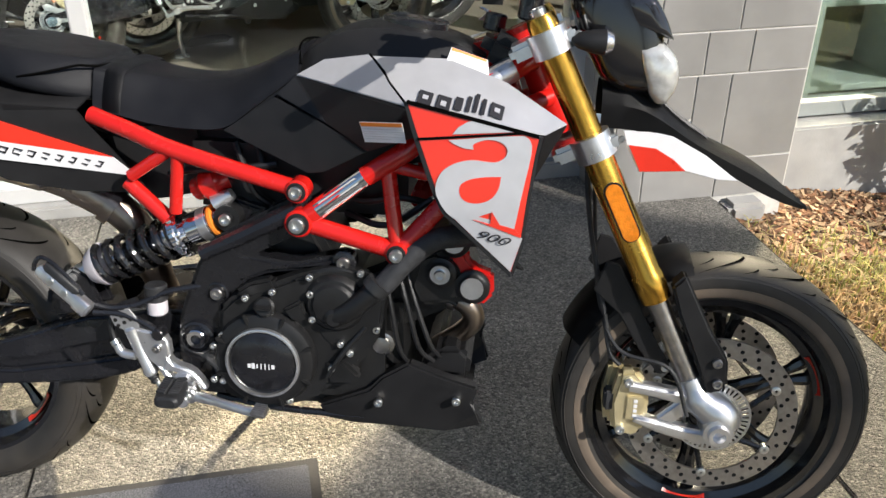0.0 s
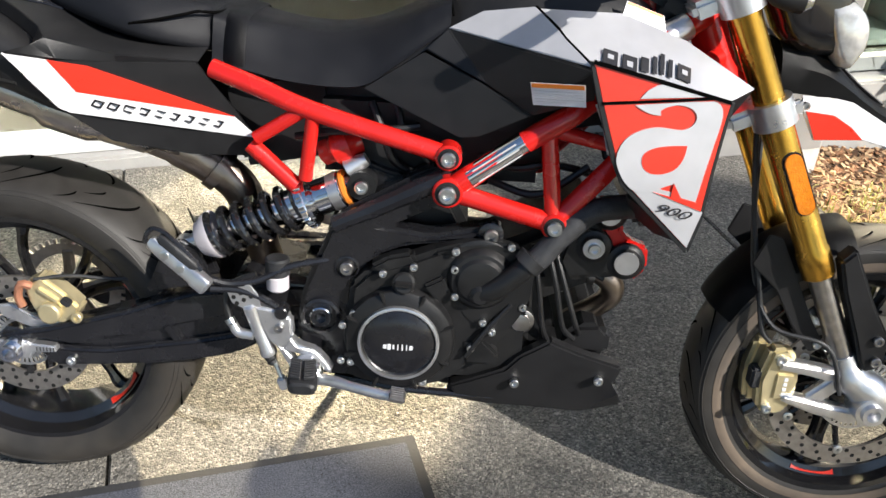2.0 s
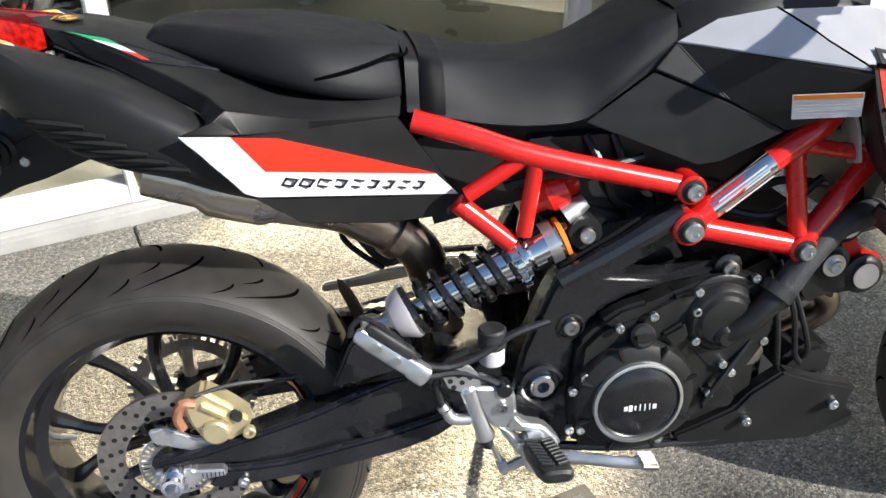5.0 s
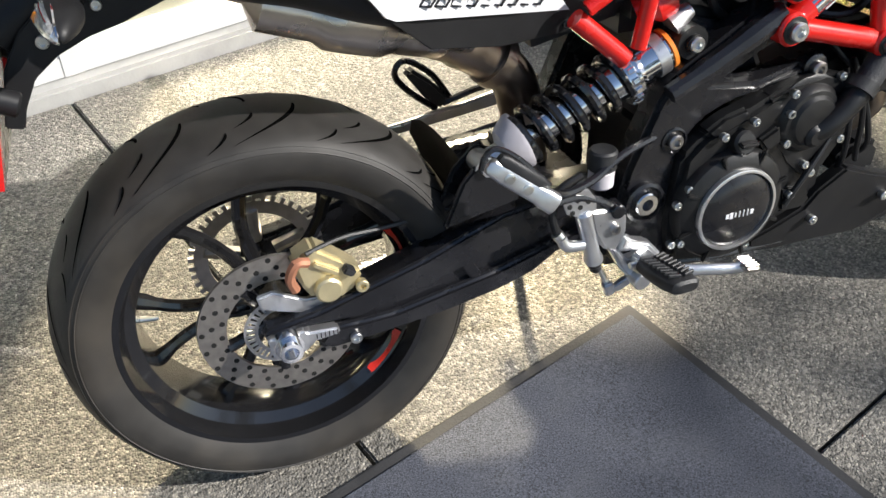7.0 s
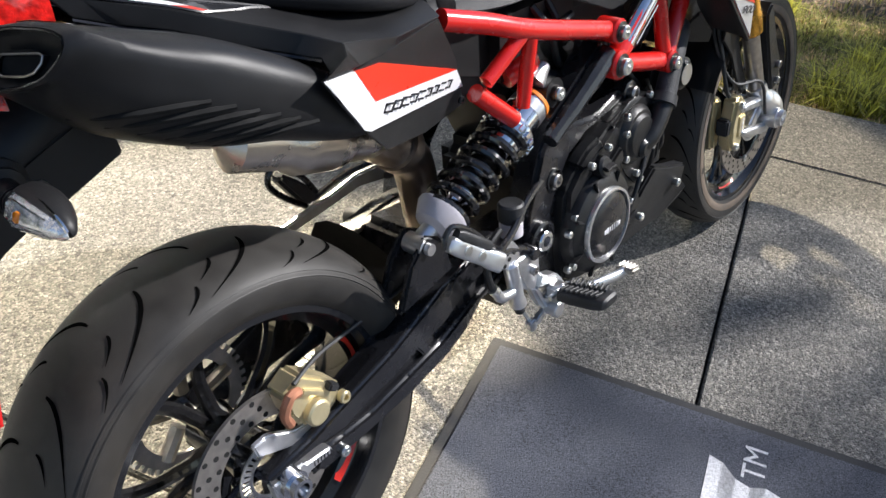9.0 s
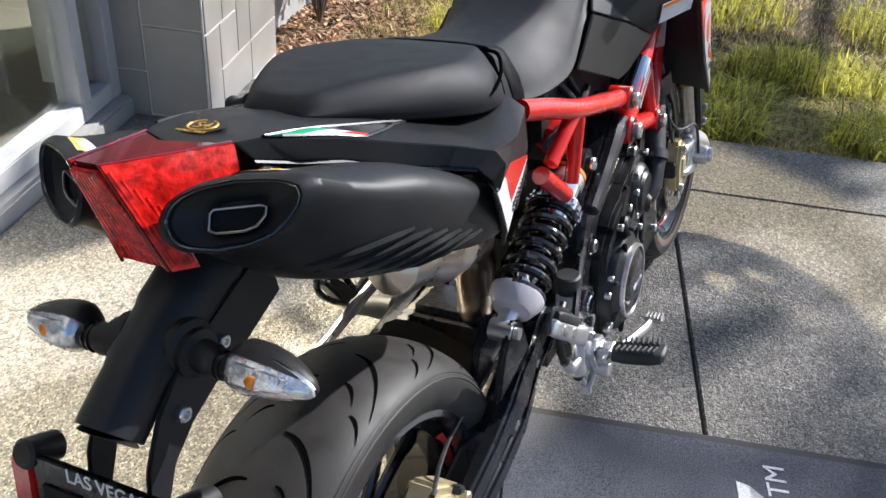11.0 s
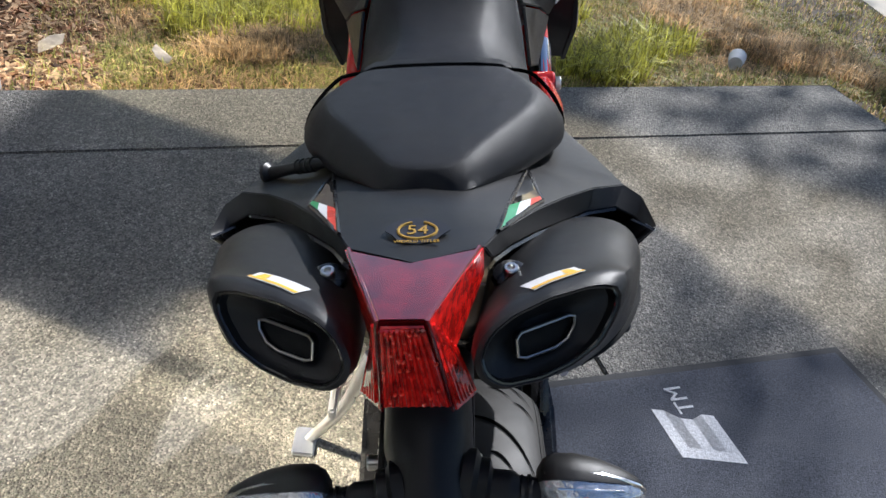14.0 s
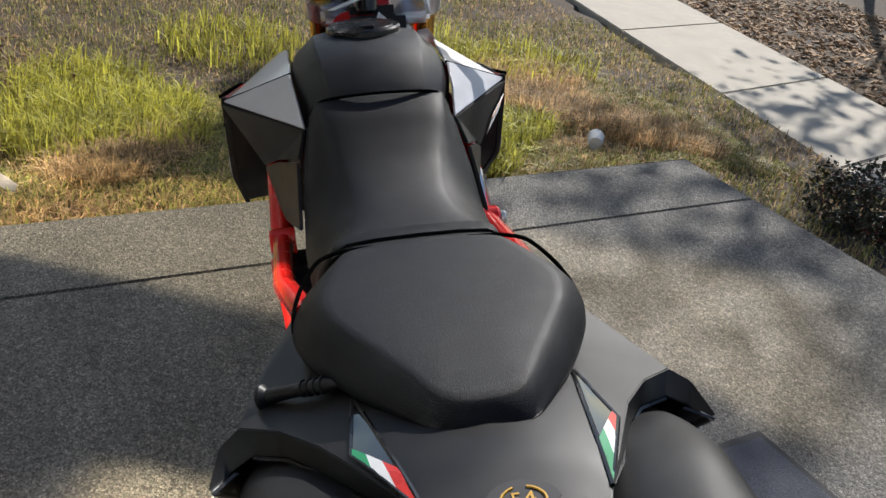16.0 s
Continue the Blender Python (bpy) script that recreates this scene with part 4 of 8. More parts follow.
def sensor_ring(c, r0, r1, y, teeth, parent):
    bm = hoop((c[0], y, c[2]), (0, 1, 0), [(-0.001, r0), (-0.001, r0 + 0.005), (0.001, r0 + 0.005), (0.001, r0)], 48)
    hoop((c[0], y, c[2]), (0, 1, 0), [(-0.001, r1 - 0.004), (-0.001, r1), (0.001, r1), (0.001, r1 - 0.004)], 48, bm)
    for k in range(teeth):
        a = 2 * math.pi * k / teeth
        m = Matrix.Translation((c[0] + (r0 + r1) / 2 * math.cos(a), y, c[2] + (r0 + r1) / 2 * math.sin(a))) @ Matrix.Rotation(-a, 4, "Y")
        block((r1 - r0 - 0.004, 0.002, 0.0042), m, 0, bm)
    return part("sensor_ring", bm, "alu", parent)


fd = brake_disc(FRONT, 0.122, 0.159, -0.112, 3, 26, front_wheel)
brake_disc(FRONT, 0.122, 0.159, 0.012, 3, 26, front_wheel)
sensor_ring(FRONT, 0.05, 0.072, -0.122, 44, front_wheel)
for k in range(6):
    a = 0.5 + 2 * math.pi * k / 6
    p0 = Vector((FRONT[0] + 0.05 * math.cos(a - 0.5), -0.105, FRONT[2] + 0.05 * math.sin(a - 0.5)))
    p1 = Vector((FRONT[0] + 0.126 * math.cos(a), -0.109, FRONT[2] + 0.126 * math.sin(a)))
    part("carrier_arm", tube([p0, p1], 0.0055, 6), "satin_black", fd)
    part("rivet", lathe(p1 + Vector((0, 0.004, 0)), RIGHT, [(0, 0.009), (0.012, 0.009), (0.013, 0.007), (0.013, 0.003), (0.009, 0.003)], 14), "bolt", fd)
rd = brake_disc(REAR, 0.078, 0.119, -0.108, 3, 22, rear_wheel)
sensor_ring(REAR, 0.036, 0.056, -0.122, 36, rear_wheel)
for k in range(5):
    a = 0.9 + 2 * math.pi * k / 5
    part("carrier_arm", tube([(0.03 * math.cos(a), -0.1, 0.309 + 0.03 * math.sin(a)), (0.082 * math.cos(a), -0.106, 0.309 + 0.082 * math.sin(a))], 0.009, 8), "satin_black", rd)
part("valve_stem", tube([(-0.19, -0.03, 0.315), (-0.165, -0.033, 0.313)], [0.005, 0.003], 8), "bolt", rear_wheel)

# chain drive on the far side
sp = hoop((0, 0.085, 0.309), (0, 1, 0), [(-0.003, 0.078), (-0.003, 0.1), (0.003, 0.1), (0.003, 0.078)], 60)
for k in range(42):
    a = 2 * math.pi * k / 42
    block((0.012, 0.006, 0.007), Matrix.Translation((0.103 * math.cos(a), 0.085, 0.309 + 0.103 * math.sin(a))) @ Matrix.Rotation(-a, 4, "Y"), 0, sp)
for k in range(5):
    a = 0.3 + 2 * math.pi * k / 5
    tube([(0.03 * math.cos(a), 0.085, 0.309 + 0.03 * math.sin(a)), (0.085 * math.cos(a), 0.085, 0.309 + 0.085 * math.sin(a))], 0.012, 8, 0, sp)
sprocket = part("rear_sprocket", sp, "steel", bike, "steel rear sprocket with worn teeth")
for z0, rise in ((0.418, 0.035), (0.205, 0.11)):
    ch = empty_bm()
    for k in range(62):
        t = k / 61
        block((0.0115, 0.014 if k % 2 else 0.02, 0.009), pose(0.6 * t, 0.085, z0 + rise * t), 0.001, ch, 1)
    part("chain_run", ch, "steel", bike)

# swingarm: an upper and a lower beam with a recess between them
UPPER_BEAM = [(0.545, 0.452), (0.45, 0.455), (0.385, 0.443), (0.33, 0.438), (0.27, 0.422), (0.207, 0.396), (0.12, 0.367), (0.05, 0.346), (-0.03, 0.333), (-0.036, 0.32), (-0.015, 0.319), (0.05, 0.322), (0.108, 0.317), (0.156, 0.333), (0.208, 0.341), (0.261, 0.36), (0.314, 0.38), (0.409, 0.396), (0.55, 0.4)]
LOWER_BEAM = [(0.06, 0.314), (0.108, 0.311), (0.163, 0.313), (0.243, 0.329), (0.323, 0.342), (0.415, 0.358), (0.55, 0.385), (0.55, 0.35), (0.44, 0.337), (0.39, 0.312), (0.335, 0.301), (0.24, 0.287), (0.15, 0.277), (0.06, 0.27), (0.04, 0.284)]
SW = UPPER_BEAM[:10] + [(-0.02, 0.3), (0.03, 0.288), (0.06, 0.27), (0.15, 0.277), (0.24, 0.287), (0.335, 0.301), (0.39, 0.312), (0.44, 0.337), (0.55, 0.35)]


def arm_y(x, z):
    return -0.152 + 0.03 * max(0, min(1, (x - 0.3) / 0.2))


swing = part("swingarm", plate(SW[:9] + SW[12:], lambda x, z: arm_y(x, z) + 0.016, 0.034, 0.004), "satin_black", bike, "black cast-aluminium swingarm")
part("upper_beam", plate(UPPER_BEAM, lambda x, z: arm_y(x, z) - 0.004 * (z > 0.37), 0.05, 0.009, None, 0.0, 3), "satin_black", swing)
part("lower_beam", plate(LOWER_BEAM, lambda x, z: arm_y(x, z) + 0.002, 0.046, 0.008, None, 0.0, 3), "satin_black", swing)
part("recess_web", plate([(0.262, 0.365), (0.28, 0.37), (0.3, 0.338), (0.282, 0.335)], lambda x, z: arm_y(x, z) + 0.006, 0.02, 0.003), "satin_black", swing)
part("left_arm", plate([(x, z) for x, z in SW], lambda x, z: 0.085, 0.04, 0.008), "satin_black", swing)
part("cross_brace", block((0.12, 0.2, 0.085), pose(0.44, -0.01, 0.41, 0, 8), 0.015), "satin_black", swing)
part("shock_lug", plate([(0.24, 0.43), (0.27, 0.5), (0.305, 0.535), (0.335, 0.52), (0.36, 0.455)], -0.145, 0.012, 0.004), "satin_black", swing)
part("shock_lug", plate([(0.24, 0.43), (0.27, 0.5), (0.305, 0.535), (0.335, 0.52), (0.36, 0.455)], -0.105, 0.012, 0.004), "satin_black", swing)
axle = part("rear_axle", lathe((0, 0.15, 0.309), RIGHT, [(0, 0.014), (0.3, 0.014), (0.3, 0.021), (0.318, 0.021), (0.318, 0.016), (0.332, 0.016), (0.332, 0.0105), (0.31, 0.01)], 24), "chrome", bike, "hollow chrome rear axle end")
part("adjuster_block", plate([(-0.028, 0.322), (0.026, 0.324), (0.03, 0.319), (0.074, 0.316), (0.076, 0.304), (0.032, 0.3), (0.026, 0.288), (-0.022, 0.286)], -0.158, 0.02, 0.003), "alu", axle)
for k in range(6):
    part("adjuster_mark", block((0.0014, 0.001, 0.008), pose(0.041 + 0.006 * k, -0.1585, 0.31), 0), "ink", axle)
bolt((0.098, -0.15, 0.287), RIGHT, 0.009, axle)

# rear caliper
rc = part("rear_caliper", plate([(0.005, 0.452), (0.045, 0.475), (0.09, 0.44), (0.125, 0.405), (0.11, 0.375), (0.085, 0.36), (0.035, 0.37), (0.015, 0.405)], -0.142, 0.05, 0.007), "brass", bike, "champagne-gold rear brake caliper")
part("piston_cap", lathe((0.06, -0.136, 0.392), RIGHT, [(0, 0.024), (0.018, 0.024), (0.021, 0.02)], 24), "brass", rc)
part("bleed_pipe", tube([(0.03, -0.15, 0.455), (0.01, -0.155, 0.46), (-0.002, -0.15, 0.43), (0.005, -0.15, 0.405)], 0.009, 8, 3), M["copper"], rc)
part("rib", block((0.05, 0.012, 0.01), pose(0.06, -0.143, 0.432, 0, 35), 0.002), "brass", rc)
part("connector", block((0.022, 0.02, 0.014), pose(0.098, -0.146, 0.42, 0, 35), 0.003), "hose", rc)
part("caliper_bracket", plate([(-0.06, 0.395), (-0.03, 0.4), (0.02, 0.372), (0.11, 0.365), (0.12, 0.345), (0.04, 0.33), (0.01, 0.345), (-0.03, 0.36), (-0.055, 0.37)], -0.136, 0.012, 0.003), "alu", rc)
bolt((0.118, -0.145, 0.385), RIGHT, 0.012, rc, "brass")
part("brake_line", tube([(0.03, -0.14, 0.465), (0.1, -0.12, 0.47), (0.2, -0.1, 0.46), (0.4, -0.1, 0.48)], 0.004, 6, 5), "hose", rc)

small = Matrix.Translation((0.1, -0.14, 0.372)) @ Matrix.Scale(0.82, 4) @ Matrix.Translation((-0.1, 0.14, -0.385))
for ob in [rc] + list(rc.children):
    ob.data.transform(small)

# shock
s0, s1 = Vector((0.305, -0.126, 0.515)), Vector((0.612, -0.126, 0.652))
sd = (s1 - s0).normalized()
shock = part("shock_absorber", lathe(s0, sd, [(0.04, 0.012), (0.09, 0.012), (0.1, 0.024), (0.2, 0.024), (0.2, 0.03), (0.235, 0.033), (0.24, 0.027), (0.25, 0.027), (0.255, 0.031), (0.3, 0.031), (0.305, 0.024), (0.318, 0.018)], 28), "chrome", bike, "exposed rear shock absorber with a black coil spring")
sa = sd.cross(Vector((0, 1, 0))).normalized()
sb = sd.cross(sa)
coil = [s0 + sd * (0.062 + 0.165 * t) + 0.036 * (math.cos(t * 6.3 * 2 * math.pi) * sa + math.sin(t * 6.3 * 2 * math.pi) * sb) for t in (i / 150 for i in range(151))]
part("coil_spring", tube(coil, 0.0068, 8), "gloss_black", shock)
part("spring_cup", lathe(s0, sd, [(0.03, 0.014), (0.036, 0.03), (0.058, 0.042), (0.064, 0.042), (0.064, 0.02)], 28), "fluid", shock)
part("preload_ring", lathe(s0, sd, [(0.226, 0.02), (0.226, 0.042), (0.238, 0.043), (0.24, 0.041), (0.246, 0.041), (0.246, 0.03)], 20), "chrome", shock)
for k in range(18):
    a = 2 * math.pi * k / 18
    side_, up_ = sd.orthogonal().normalized(), sd.cross(sd.orthogonal()).normalized()
    part("ring_tooth", block((0.006, 0.008, 0.011), Matrix.Translation(s0 + sd * 0.234 + (side_ * math.cos(a) + up_ * math.sin(a)) * 0.043) @ Matrix((side_ * math.cos(a) + up_ * math.sin(a), up_ * math.cos(a) - side_ * math.sin(a), sd)).transposed().to_4x4(), 0.001, segs=1), "chrome", shock)
part("label_band", lathe(s0, sd, [(0.28, 0.0314), (0.28, 0.0318), (0.297, 0.0318), (0.297, 0.0314)], 28), "alu", shock)
part("orange_band", lathe(s0, sd, [(0.303, 0.02), (0.303, 0.0305), (0.309, 0.0305), (0.311, 0.02)], 28), "orange", shock)
part("lower_eye", lathe(s0 + Vector((0, 0.018, 0)), RIGHT, [(0, 0.006), (0, 0.016), (0.036, 0.016), (0.036, 0.009), (0.045, 0.009), (0.045, 0.004)], 20), "alu", shock)
part("lower_fork", tube([s0, s0 + sd * 0.045], 0.015, 12), "alu", shock)
part("upper_eye", lathe(s1 + Vector((0, 0.02, 0)), RIGHT, [(0, 0.01), (0, 0.024), (0.045, 0.024), (0.045, 0.013), (0.052, 0.013), (0.052, 0.006)], 24), "cast_black", shock)
bolt(s1 + Vector((0, -0.028, 0)), RIGHT, 0.0115, shock)
part("adjuster", tube([s1 + Vector((-0.025, 0, 0.02)), s1 + Vector((0.005, 0.0, 0.04))], [0.02, 0.011], 12), "alu", shock)

# frame plates, engine
PLATE = [(0.716, 0.69), (0.752, 0.7), (0.785, 0.668), (0.77, 0.645), (0.66, 0.588), (0.73, 0.577), (0.83, 0.6), (0.845, 0.585), (0.8, 0.57), (0.69, 0.556), (0.64, 0.535), (0.605, 0.495), (0.6, 0.42), (0.61, 0.35), (0.6, 0.3), (0.545, 0.3), (0.51, 0.36), (0.505, 0.4), (0.52, 0.475), (0.56, 0.575), (0.585, 0.615)]
fp, fpl = both("frame_plate", plate(PLATE, lambda x, z: -0.165 + 0.03 * max(0, (x - 0.6)), 0.05, 0.008), "satin_black", bike, "black cast side plate of the frame")
part("plate_rib", tube([(0.57, -0.17, 0.59), (0.65, -0.168, 0.63), (0.745, -0.163, 0.68)], [0.014, 0.016, 0.018], 10, 4), "satin_black", fp)
part("shock_mount", plate([(0.585, 0.625), (0.595, 0.672), (0.615, 0.682), (0.66, 0.668), (0.7, 0.66), (0.66, 0.62)], -0.12, 0.03, 0.005), "satin_black", fp)
part("pivot_boss", lathe((0.55, -0.15, 0.421), RIGHT, [(0, 0.033), (0.024, 0.033), (0.026, 0.028), (0.02, 0.026)], 32), "satin_black", fp)
part("pivot_nut", lathe((0.55, -0.165, 0.421), RIGHT, [(0, 0.019), (0.014, 0.019), (0.016, 0.017), (0.016, 0.0095), (0.002, 0.009)], 24), "chrome", fp)
part("bolt_recess", lathe((0.592, -0.155, 0.512), RIGHT, [(0, 0.021), (0.012, 0.021), (0.013, 0.018), (0.004, 0.016)], 24), "satin_black", fp)
bolt((0.592, -0.164, 0.512), RIGHT, 0.012, fp, "steel")
part("engine_lug", lathe((0.828, -0.14, 0.586), RIGHT, [(0, 0.022), (0.022, 0.021), (0.024, 0.017)], 24), "satin_black", fp)
bolt((0.828, -0.164, 0.586), RIGHT, 0.0125, fp, "steel")

engine = part("engine", block((0.34, 0.25, 0.25), pose(0.76, -0.02, 0.4), 0.03, None, 3), "cast_black", bike, "black vee-twin engine with bolted covers")
part("sump", block((0.42, 0.2, 0.07), pose(0.74, 0, 0.285), 0.02), "cast_black", engine)
part("rear_cylinder", block((0.16, 0.2, 0.2), pose(0.68, 0, 0.61, 0, -28), 0.015), "cast_black", engine)
part("front_cylinder", block((0.2, 0.2, 0.13), pose(0.95, 0, 0.52, 0, -25), 0.015), "cast_black", engine)
COVER = [(0.6, 0.49), (0.63, 0.52), (0.7, 0.545), (0.75, 0.565), (0.8, 0.565), (0.87, 0.555), (0.905, 0.515), (0.895, 0.45), (0.86, 0.39), (0.8, 0.34), (0.77, 0.31), (0.69, 0.29), (0.6, 0.31), (0.59, 0.38)]
cover = part("side_cover", plate(COVER, lambda x, z: -0.188 + 0.1 * max(0, x - 0.72), 0.05, 0.01), "cast_black", engine, "black bolted crankcase cover")
C = Vector((0.686, -0.19, 0.4))
part("clutch_cover", lathe(C, RIGHT, [(-0.03, 0.094), (0.004, 0.094), (0.012, 0.09), (0.02, 0.075), (0.02, 0.07)], 64), "cast_black", cover)
part("trim_ring", hoop(C, RIGHT, [(0.02, 0.069), (0.027, 0.0685), (0.028, 0.066), (0.028, 0.0635), (0.02, 0.062)], 72), "alu", cover, "bare metal ring")
cap = part("clutch_cap", lathe(C, RIGHT, [(0.015, 0.062), (0.024, 0.061), (0.03, 0.05), (0.032, 0.03), (0.0325, 0.01)], 56), "satin_black", cover)
for k in range(8):
    a = 0.35 + k * math.pi / 4
    block_m = Matrix.Translation(C + Vector((0.084 * math.cos(a), -0.016, 0.084 * math.sin(a)))) @ Matrix.Rotation(-a, 4, "Y")
    part("cover_rib", block((0.026, 0.008, 0.007), block_m, 0.002), "cast_black", cover)
for k, (w, h) in enumerate(((0.006, 0.008), (0.006, 0.011), (0.003, 0.008), (0.002, 0.011), (0.002, 0.012), (0.002, 0.011), (0.006, 0.008))):
    part("emblem_bar", block((w, 0.0012, h), pose(C.x - 0.022 + 0.0073 * k, C.y - 0.0328, C.z - 0.002), 0.0004, segs=1), "white", cap)
part("oil_cap", lathe((0.69, -0.19, 0.503), Vector((0, -1, 0.3)), [(-0.01, 0.019), (0.012, 0.019), (0.016, 0.015), (0.016, 0.01)], 20), "cast_black", cover)
part("oil_cap_grip", block((0.03, 0.012, 0.007), pose(0.69, -0.21, 0.508, 15), 0.002), "cast_black", cover)
P = Vector((0.815, -0.17, 0.515))
pump = part("water_pump", lathe(P, RIGHT, [(0, 0.067), (0.008, 0.067), (0.01, 0.064), (0.0105, 0.056), (0.016, 0.054), (0.0235, 0.047), (0.0245, 0.041), (0.0305, 0.036), (0.033, 0.024)], 48), "cast_black", engine, "domed black water pump")
part("pump_outlet", tube([P + Vector((0.002, -0.022, -0.022)), P + Vector((0.03, -0.03, -0.005)), P + Vector((0.075, -0.026, 0.035))], [0.018, 0.0185, 0.019], 16, 4), "cast_black", pump)
part("pump_nose", lathe(P + Vector((0.002, 0, -0.022)), RIGHT, [(0, 0.02), (0.034, 0.018), (0.04, 0.012)], 20), "cast_black", pump)
for x, z in ((0.608, 0.443), (0.59, 0.42), (0.588, 0.352), (0.605, 0.35), (0.655, 0.52), (0.705, 0.535), (0.7, 0.497), (0.747, 0.455), (0.772, 0.565), (0.772, 0.533), (0.85, 0.542), (0.862, 0.575), (0.775, 0.484), (0.825, 0.436), (0.842, 0.418), (0.89, 0.466), (0.808, 0.386), (0.755, 0.368), (0.73, 0.318)):
    bolt((x, -0.196 + 0.1 * max(0, x - 0.72), z), RIGHT, 0.0068, engine)
for outline, y, th, bv in (
    ([(0.735, 0.56), (0.78, 0.575), (0.835, 0.582), (0.88, 0.572), (0.905, 0.53), (0.9, 0.47), (0.87, 0.42), (0.83, 0.405), (0.79, 0.44), (0.755, 0.49)], -0.182, 0.03, 0.006),
    ([(0.63, 0.525), (0.66, 0.545), (0.7, 0.555), (0.715, 0.53), (0.69, 0.51), (0.65, 0.505)], -0.186, 0.03, 0.006),
    ([(0.79, 0.4), (0.83, 0.4), (0.86, 0.37), (0.85, 0.35), (0.8, 0.35)], -0.184, 0.03, 0.006),
    ([(0.72, 0.5), (0.755, 0.52), (0.765, 0.49), (0.74, 0.475)], -0.196, 0.03, 0.005),
):
    part("case_step", plate(outline, y, th, bv), "cast_black", cover)
part("oil_filler", lathe((0.893, -0.12, 0.418), RIGHT, [(0, 0.024), (0.02, 0.024), (0.022, 0.02), (0.022, 0.017), (0.027, 0.016), (0.028, 0.012)], 28), "steel", engine)
hose = part("coolant_hose", tube([P + Vector((0.068, -0.026, 0.03)), (0.905, -0.19, 0.56), (0.94, -0.18, 0.6), (0.985, -0.165, 0.637), (1.04, -0.14, 0.642), (1.09, -0.1, 0.63)], [0.02, 0.02, 0.0195, 0.02, 0.0205, 0.0205], 18, 7), "dusty_hose", bike, "thick scuffed black coolant hose")
part("hose_clip", lathe(P + Vector((0.068, -0.026, 0.03)), Vector((0.023, 0.006, 0.027)), [(0.006, 0.0215), (0.006, 0.0252), (0.024, 0.0252), (0.024, 0.0215)], 20), "hose", hose)

# front cylinder head and its red bracket
head = part("cylinder_head", plate([(0.955, 0.6), (0.99, 0.615), (1.02, 0.6), (1.04, 0.565), (1.085, 0.545), (1.08, 0.51), (1.03, 0.515), (0.96, 0.5), (0.94, 0.54)], -0.148, 0.12, 0.012), "cast_black", engine)
part("engine_bracket", plate([(1.0, 0.648), (1.035, 0.652), (1.05, 0.63), (1.045, 0.6), (1.06, 0.582), (1.095, 0.57), (1.098, 0.53), (1.075, 0.505), (1.05, 0.52), (1.035, 0.56), (1.01, 0.6)], -0.136, 0.03, 0.006), "red", bike, "red engine mounting bracket")
for x, z, r, y in ((1.0, 0.571, 0.021, -0.152), (1.058, 0.547, 0.024, -0.15), (1.022, 0.628, 0.022, -0.14)):
    ringp = part("mount_cap", lathe((x, y + 0.01, z), RIGHT, [(0, r + 0.008), (0.008, r + 0.008), (0.01, r + 0.002), (0.012, r), (0.015, r - 0.002)], 28), "cast_black", engine)
    part("cap_face", lathe((x, y - 0.003, z), RIGHT, [(0, r * 0.9), (0.003, r * 0.86)], 28), "alu", ringp)
bolt((1.0, -0.156, 0.571), RIGHT, 0.011, engine)
hdr = part("exhaust_header", tube([(0.975, -0.06, 0.5), (1.035, -0.075, 0.49), (1.06, -0.07, 0.455), (1.04, -0.05, 0.415), (0.99, -0.03, 0.37)], 0.021, 16, 6), "exhaust", bike, "heat-stained steel exhaust header")
part("header_clamp", lathe((1.015, -0.07, 0.496), (1, -0.2, -0.2), [(0, 0.022), (0, 0.027), (0.012, 0.027), (0.012, 0.022)], 20), "steel", hdr)
for pts in ([(0.9, -0.15, 0.57), (0.915, -0.165, 0.5), (0.93, -0.16, 0.42), (0.95, -0.13, 0.37)], [(0.92, -0.14, 0.58), (0.945, -0.16, 0.5), (0.965, -0.15, 0.42), (0.99, -0.13, 0.385)], [(0.935, -0.13, 0.57), (0.96, -0.15, 0.5), (0.985, -0.15, 0.43), (1.0, -0.12, 0.39)], [(0.8, -0.19, 0.37), (0.83, -0.19, 0.42), (0.87, -0.18, 0.47)], [(0.9, -0.1, 0.6), (0.96, -0.12, 0.54), (1.03, -0.12, 0.5)]):
    part("cable", tube(pts, 0.0048, 8, 5), "cable", bike)

# belly pan
BELLY = [(0.774, 0.289), (0.805, 0.304), (0.872, 0.333), (0.895, 0.36), (0.946, 0.393), (1.009, 0.369), (1.078, 0.35), (1.068, 0.318), (1.075, 0.3), (1.089, 0.267), (1.017, 0.239), (0.923, 0.244), (0.84, 0.245), (0.788, 0.255)]
belly, _ = both("belly_pan", plate(BELLY, lambda x, z: -0.162 + 0.35 * max(0, 0.3 - z), 0.03, 0.005), "black_plastic", bike, "matt black plastic belly pan")
part("belly_floor", block((0.3, 0.24, 0.05), pose(0.91, 0, 0.262, 0, 4), 0.015), "black_plastic", belly)
part("belly_scoop", plate([(0.965, 0.375), (1.0, 0.405), (1.04, 0.408), (1.06, 0.39), (1.058, 0.345), (0.97, 0.35)], -0.115, 0.21, 0.01), "black_plastic", belly)
for x, z in ((0.891, 0.308), (1.038, 0.323)):
    bolt((x, -0.163, z), RIGHT, 0.0085, belly)
part("lower_rail", tube([(0.57, -0.14, 0.285), (0.7, -0.15, 0.272), (0.86, -0.14, 0.262)], 0.007, 8, 3), "satin_black", bike)
part("drain_lug", block((0.03, 0.03, 0.03), pose(0.86, -0.08, 0.235), 0.006), "cast_black", bike)

